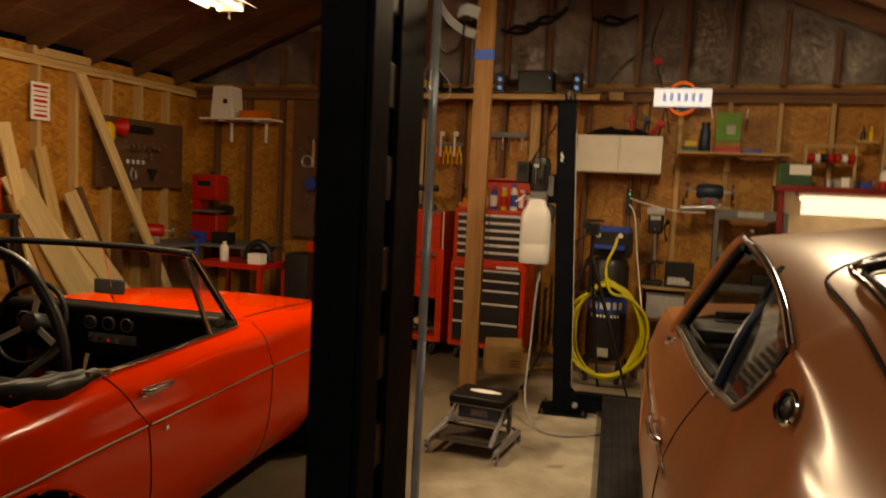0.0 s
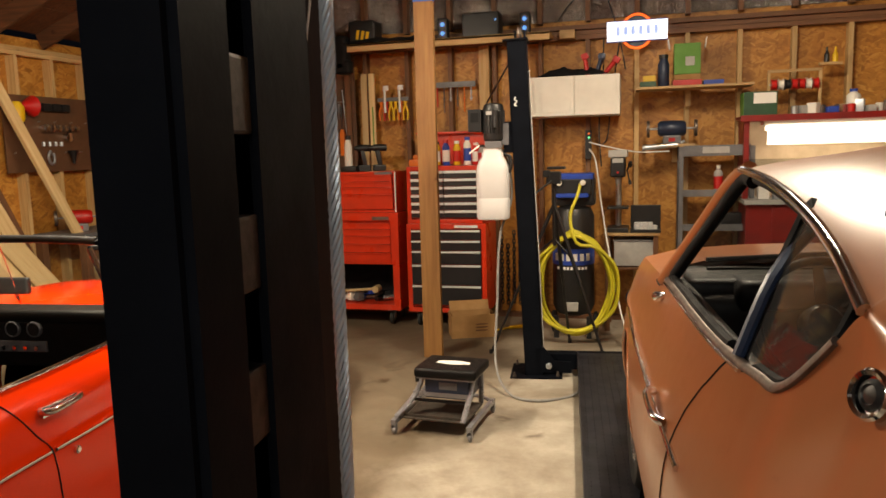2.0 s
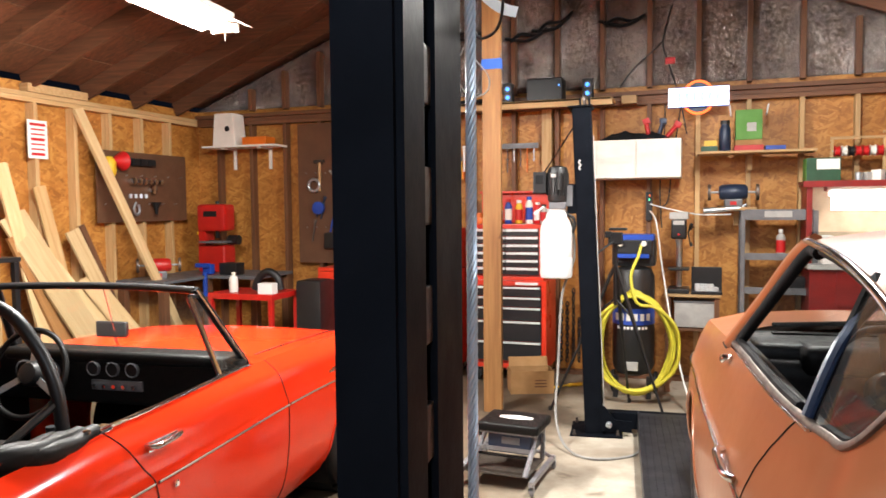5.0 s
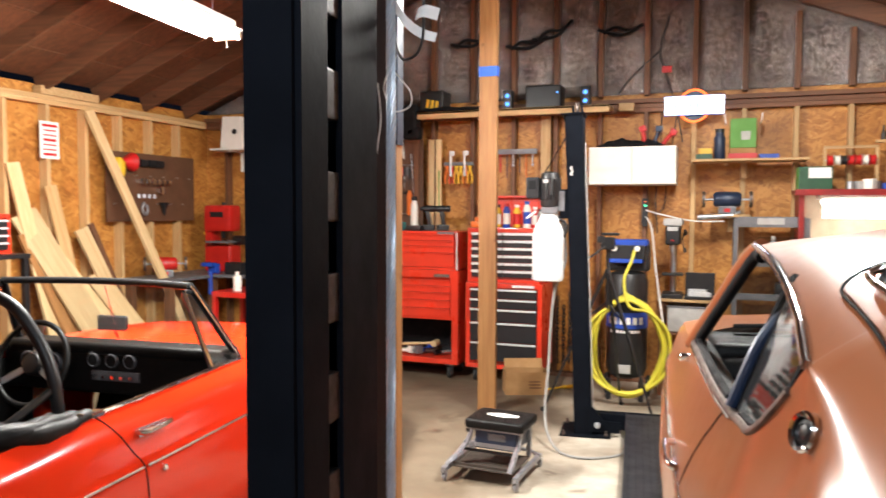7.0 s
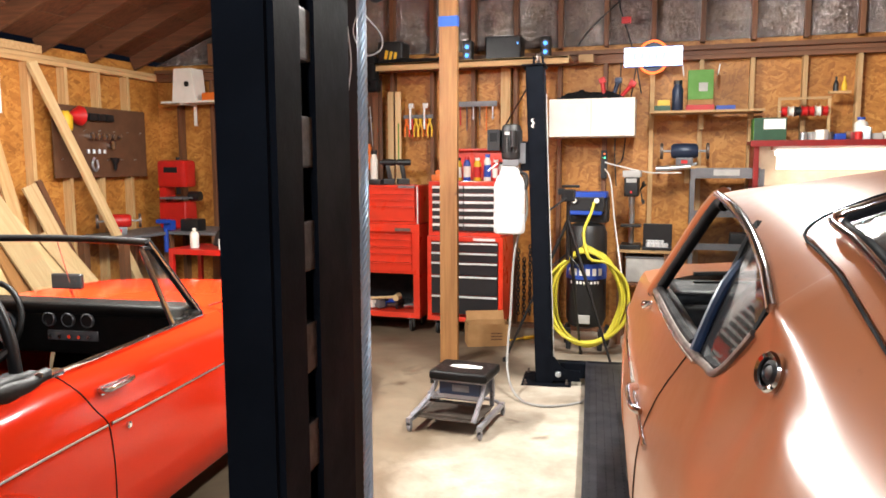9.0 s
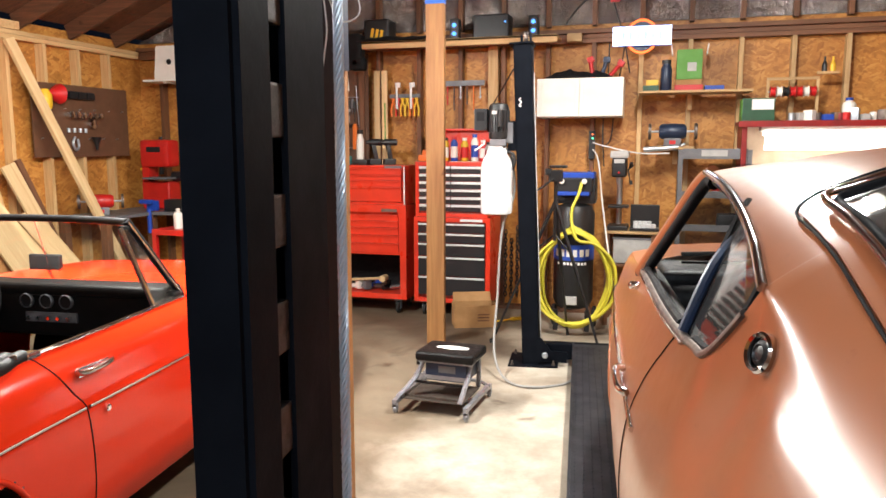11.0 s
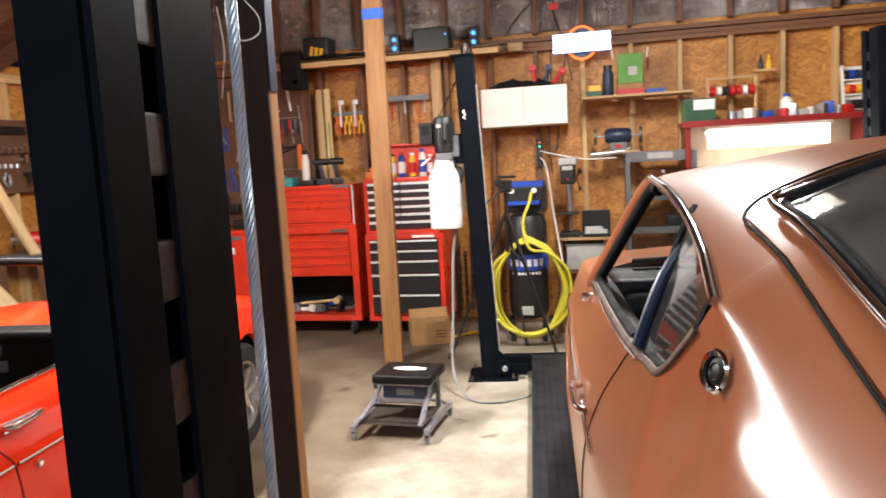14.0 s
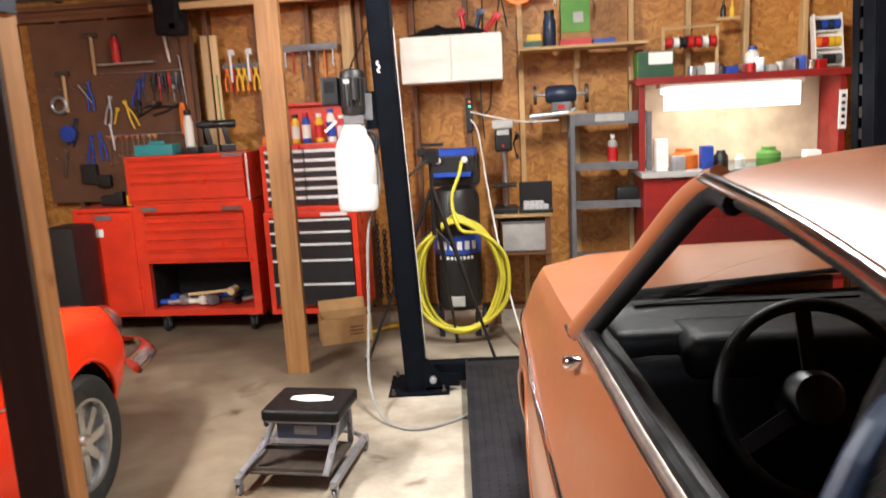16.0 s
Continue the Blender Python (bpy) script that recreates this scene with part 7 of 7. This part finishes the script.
# ---- left corner ----
corner = thing("corner_bench", "dark corner workbench along two walls", "workbench")
part("top", boxes(((-5.24, 6.50, 0.885), (1.10, 0.66, 0.03)), bevel=0.004), GREY, corner)
part("top", boxes(((-5.52, 5.85, 0.885), (0.54, 0.62, 0.03)), bevel=0.004), GREY, corner)
for x, y in ((-4.74, 6.22), (-4.74, 6.78), (-5.29, 5.58), (-5.74, 5.58), (-5.29, 6.22)):
    part("leg", boxes(((x, y, 0.435), (0.07, 0.07, 0.87)), bevel=0.004), OLD, corner)
saw = thing("band_saw", "red bench band saw standing on the corner bench", "band saw", pose(-5.42, 6.52, 0.90))
bm = bmesh.new()
box(bm, (0, 0.04, 0.56), (0.34, 0.20, 0.28), 0.06, None, 4)
part("upper_case", bm, CART_RED, saw, "", 40)
bm = bmesh.new()
box(bm, (0.0, 0.04, 0.14), (0.32, 0.20, 0.28), 0.03, None, 3)
part("lower_case", bm, CART_RED, saw, "", 40)
part("neck", boxes(((-0.13, 0.05, 0.36), (0.08, 0.16, 0.24)), bevel=0.012), CART_RED, saw)
part("saw_table", boxes(((0.06, -0.02, 0.315), (0.28, 0.26, 0.018)), bevel=0.003), GREY, saw)
part("blade_guard", boxes(((0.05, -0.01, 0.41), (0.025, 0.04, 0.12)), bevel=0.003), BLACK, saw)
part("motor", rods(((0.14, 0.06, 0.33), (0.26, 0.06, 0.33), 0.05)), BLACK, saw)
part("name_panel", boxes(((0, -0.062, 0.60), (0.16, 0.006, 0.055)), bevel=0.002), BLACK, saw)
part("tension_knob", rods(((0.02, 0.04, 0.70), (0.02, 0.04, 0.73), 0.02)), BLACK, saw)
part("side_knob", rods(((-0.175, 0, 0.40), (-0.20, 0, 0.40), 0.018)), YELLOW_P, saw)
grinder(pose(-5.52, 5.80, 0.90, 0, 0, 40), CART_RED, "red bench grinder on the corner bench")
clamp = bmesh.new()
box(clamp, (0, 0, 0.06), (0.10, 0.07, 0.10), 0.015)
rod(clamp, (0, -0.06, 0.03), (0, -0.06, -0.20), 0.022)
box(clamp, (-0.03, -0.05, 0.10), (0.14, 0.06, 0.04), 0.01)
ob = solid("bench_vise", clamp, BLUE, "blue vise clamped on the bench edge", "vise", 50)
ob.location = (-5.26, 6.20, 0.90)
solid("toolbox", boxes(((-5.06, 6.30, 0.96), (0.20, 0.14, 0.12)), bevel=0.015), BLACK, "black box on the corner bench", "box", 50)
cart = thing("utility_cart", "red steel utility cart with open shelf", "cart", pose(-4.52, 5.86, 0))
part("top_tray", boxes(((0, 0, 0.79), (0.66, 0.46, 0.012)), ((0, -0.228, 0.775), (0.66, 0.008, 0.05)), ((0, 0.228, 0.775), (0.66, 0.008, 0.05)), ((-0.328, 0, 0.775), (0.008, 0.45, 0.05)), ((0.328, 0, 0.775), (0.008, 0.45, 0.05)), bevel=0.002), CART_RED, cart)
for x in (-0.31, 0.31):
    for y in (-0.21, 0.21):
        part("leg", boxes(((x, y, 0.42), (0.04, 0.04, 0.70)), bevel=0.003), CART_RED, cart)
part("lower_shelf", boxes(((0, 0, 0.25), (0.62, 0.42, 0.02)), bevel=0.003), CART_RED, cart)
casters(cart, (-0.29, 0.29), (-0.19, 0.19), 0.03)
bottle("white_bottle", -4.68, 5.78, 0.797, 0.04, 0.18, WHITE, "white squeeze bottle on the red cart", WHITE)
solid("black_tool", tube(bmesh.new(), [(-4.50, 5.85, 0.82), (-4.45, 5.85, 0.93), (-4.36, 5.86, 0.98), (-4.28, 5.87, 0.93), (-4.25, 5.88, 0.82)], 0.035, 8, 6), BLACK, "black hooped tool on the red cart", "tool", 60)
solid("paper_box", boxes(((-4.30, 5.74, 0.845), (0.14, 0.10, 0.095)), bevel=0.004), PAPER, "white carton on the red cart", "box")
solid("oil_drain", boxes(((-4.45, 5.86, 0.33), (0.40, 0.30, 0.14)), bevel=0.03), LIGHT_GREY, "grey bundle on the cart's lower shelf", "bundle", 50)
solid("seat_bag", boxes(((-4.02, 6.10, 0.45), (0.26, 0.30, 0.90)), bevel=0.05), BLACK, "black bag standing beside the cart", "bag", 50)
wshelf = thing("bracket_shelf", "white shelf on two white brackets", "shelf")
part("board", boxes(((-5.16, 6.71, 2.19), (0.86, 0.26, 0.02)), bevel=0.003), WHITE, wshelf)
for x in (-5.35, -4.92):
    part("bracket", boxes(((x, 6.825, 2.07), (0.03, 0.02, 0.22)), ((x, 6.71, 2.172), (0.03, 0.22, 0.016)), bevel=0.003), WHITE, wshelf)
bm = plate([(-0.14, 0), (0.14, 0), (0.11, 0.33), (-0.11, 0.33)], 0.20, pose(-5.33, 6.80, 2.20, 90, 0, 0), 0.006)
ob = solid("white_housing", bm, WHITE, "white boxy housing with round hole on the shelf", "box")
part("round_hole", lathe(bmesh.new(), [(0.028, 0), (0.028, 0.006)], (-5.28, 6.592, 2.37), "Y", 18), BLACK, ob)
solid("orange_box", boxes(((-4.98, 6.70, 2.24), (0.28, 0.18, 0.08)), bevel=0.006), ORANGE, "flat orange box on the white shelf", "box")

chest = thing("tool_chest", "small red tool chest with black drawers on a black steel stand", "tool chest", pose(-5.52, 3.74, 1.225, 0, 0, 90))
carcass(chest, "body", -0.26, 0.26, -0.15, 0.15, 0.0, 0.29, TOOL_RED, 0.03)
for k in range(4):
    drawer(chest, -0.225, 0.225, -0.15, 0.25 - 0.055 * (k + 1), 0.247 - 0.055 * k, DRAWER_BLACK, BRIGHT, 0.012)
bench_stand = thing("steel_stand", "black steel stand by the side wall under the small chest", "stand", pose(-5.52, 3.68, 0))
part("top", boxes(((0, 0, 1.205), (0.46, 0.84, 0.035)), bevel=0.004), BLACK, bench_stand)
for x in (-0.2, 0.2):
    for y in (-0.39, 0.39):
        part("leg", boxes(((x, y, 0.594), (0.04, 0.04, 1.187)), bevel=0.003), BLACK, bench_stand)
peg2 = solid("pegboard", boxes(((WEST + 0.012, 5.95, 1.765), (0.012, 1.22, 0.66)), bevel=0.002), PEG, "brown hardboard panel on the side wall", "pegboard")
PX = WEST + 0.022
for k in range(12):
    part("peg_hook", rods(((WEST + 0.016, 5.42 + 0.095 * k, 1.60 + 0.27 * (k % 2)), (WEST + 0.045, 5.42 + 0.095 * k, 1.608 + 0.27 * (k % 2)), 0.003), seg=6), STEEL, peg2)
for k in range(6):
    ob = solid("hole_saw", lathe(bmesh.new(), [(0.034 - 0.002 * k, 0), (0.034 - 0.002 * k, 0.06), (0.012, 0.062)], (PX, 5.74 + 0.075 * k, 1.82), "X", 18), CHROME, "bright socket hanging in a row on the hardboard", "socket", 40, "sockets on the hardboard")
ob = solid("hole_saw", lathe(bmesh.new(), [(0.04, 0), (0.04, 0.05), (0.012, 0.052)], (PX, 6.02, 1.74), "X", 18), CHROME, "large bright socket under the row", "socket", 40)
solid("red_funnel", lathe(bmesh.new(), [(0.09, 0), (0.08, 0.02), (0.02, 0.12), (0.012, 0.20)], (WEST + 0.08, 5.60, 2.0), "Y", 20, None), RED_P, "red plastic funnel hanging on the hardboard", "funnel", 40)
solid("yellow_jug", lathe(bmesh.new(), [(0.05, 0), (0.06, 0.03), (0.06, 0.12), (0.03, 0.17)], (WEST + 0.09, 5.42, 1.86), "Z", 18), YELLOW_P, "yellow plastic jug hanging on the hardboard", "jug", 40)
for k in range(3):
    ob = solid("black_tool", boxes(((WEST + 0.05, 5.78 + 0.11 * k, 2.0), (0.06, 0.10, 0.07)), bevel=0.02), BLACK, "black tool part on the hardboard", "tool", 50, "parts on the hardboard")
for k in range(4):
    ob = solid("small_fitting", rods(((WEST + 0.03, 5.74 + 0.07 * k, 1.66), (WEST + 0.03, 5.74 + 0.07 * k, 1.70), 0.016)), STEEL, "small steel fitting on the hardboard", "fitting", 50, "fittings on the hardboard")
solid("clevis", tube(bmesh.new(), [(WEST + 0.04, 5.80, 1.62), (WEST + 0.04, 5.77, 1.56), (WEST + 0.04, 5.80, 1.50), (WEST + 0.04, 5.84, 1.53), (WEST + 0.04, 5.83, 1.60)], 0.012, 8, 6), STEEL, "steel clevis hook on the hardboard", "hook", 60)
solid("black_funnel", lathe(bmesh.new(), [(0.012, 0), (0.02, 0.06), (0.05, 0.12)], (WEST + 0.07, 6.04, 1.50), "Z", 18), BLACK, "black funnel on the hardboard", "funnel", 40)
notice = thing("notice_board", "white notice with red bars nailed to a stud", "notice")
part("panel", boxes(((WEST + 0.012, 4.735, 2.13), (0.006, 0.19, 0.31))), PAPER, notice)
for k in range(7):
    part("text_bar", boxes(((WEST + 0.0165, 4.735, 2.25 - 0.04 * k), (0.003, 0.13 if k else 0.15, 0.012 if k % 3 else 0.022))), RED_P, notice)


def plank(name, top, foot, wide, thick, mat, label, turn=0.0):
    """A board that leans from foot to top."""
    a, b = Vector(foot), Vector(top)
    d = b - a
    ob = solid(name, boxes(((0, 0, d.length / 2), (thick, wide, d.length)), bevel=0.003), mat, label, "lumber", None, "leaning lumber")
    z = d.normalized()
    x = Vector((1, 0, 0))
    x = (x - z * x.dot(z)).normalized()
    y = z.cross(x)
    m = Matrix((x, y, z)).transposed().to_4x4()
    ob.matrix_world = Matrix.Translation(a) @ m @ Matrix.Rotation(radians(turn), 4, "Z")
    return ob


plank("long_stud", (-5.75, 5.12, 2.42), (-5.25, 5.98, 0.02), 0.089, 0.038, LUMBER, "long pale pine stud leaning on the side wall")
plank("wide_board", (-5.74, 4.42, 1.52), (-5.28, 5.05, 0.02), 0.24, 0.025, LUMBER, "wide pale pine board leaning on the side wall")
plank("wide_board", (-5.72, 4.98, 1.38), (-5.40, 5.45, 0.02), 0.14, 0.025, LUMBER, "pale pine board leaning on the side wall")
plank("wide_board", (-5.68, 4.70, 1.10), (-5.18, 5.22, 0.02), 0.18, 0.025, LUMBER, "short pale pine board leaning on the side wall")
plank("narrow_board", (-5.77, 4.36, 1.92), (-5.50, 4.62, 0.02), 0.12, 0.025, LUMBER, "narrow pine board leaning on the side wall")
plank("grey_board", (-5.78, 4.72, 1.75), (-5.60, 5.02, 0.02), 0.12, 0.02, PINE, "weathered pale board leaning on the side wall")
plank("dark_board", (-5.76, 5.12, 1.42), (-5.48, 5.55, 0.02), 0.05, 0.04, OLD, "dark red-brown strip leaning on the side wall")
plank("dark_board", (-5.70, 4.40, 1.36), (-5.42, 4.85, 0.02), 0.14, 0.03, POSTWOOD, "brown board leaning behind the pale ones")
plank("wide_board", (-5.66, 5.05, 0.98), (-5.10, 5.42, 0.02), 0.20, 0.025, LUMBER, "low pine board leaning on the stack")
ob = solid("loose_block", boxes(((WEST - 0.02, 4.96, TOP + 0.112), (0.09, 0.62, 0.07)), bevel=0.004), PINE_X, "short pine board lying on the wall plate", "board")

# bits at the near lift column and post


def curl(pts, wide, mat, name, label, category):
    """A thin curled strip through points, bent along its length."""
    line = [Vector(q) for q in smooth_line(pts, 6)]
    up = Vector((0.25, 0.1, 1)).normalized()
    return solid(name, sheet([[q - up * wide / 2, q, q + up * wide / 2] for q in line], 0.0006), mat, label, category, 60)


curl([(-0.972, 1.006, 1.862), (-0.952, 1.000, 1.832), (-0.932, 1.012, 1.815), (-0.910, 1.020, 1.808)], 0.014, PAPER, "paper_tag", "curled white paper tag hanging by the wire rope", "tag")
curl([(-0.937, 1.012, 1.842), (-0.922, 1.006, 1.844), (-0.905, 1.016, 1.840)], 0.018, PAPER, "paper_tag", "white paper tag hanging by the wire rope", "tag")
solid("cable_loop", tube(bmesh.new(), [(-0.926, 1.011, 2.10), (-0.926, 1.011, 1.90), (-0.928, 1.011, 1.805), (-0.946, 1.009, 1.778), (-0.966, 1.008, 1.792), (-0.978, 1.008, 1.90), (-0.972, 1.008, 2.10)], 0.0022, 6, 8), BLACK, "black cable looping down beside the wire rope", "cable", 60)
solid("wire_loop", tube(bmesh.new(), [(-0.978, 1.006, 1.766), (-0.988, 1.006, 1.735), (-0.970, 1.003, 1.702), (-0.948, 1.010, 1.708), (-0.946, 1.010, 1.728), (-0.962, 1.012, 1.748), (-0.976, 1.008, 1.765)], 0.0009, 6, 8), PAPER, "thin white wire loop tied at the lift column", "wire", 60)
solid("wire_tail", tube(bmesh.new(), [(-0.988, 0.985, 1.740), (-0.982, 0.983, 1.690), (-0.986, 0.982, 1.655), (-0.990, 0.982, 1.630)], 0.0012, 6, 8), PAPER, "thin white wire end hanging at the lift column", "wire", 60)
ob = solid("post_bracket", boxes(((-1.511, 2.268, 2.45), (0.006, 0.05, 1.36)), bevel=0.002), NAVY, "dark blue steel strap along the post", "bracket")
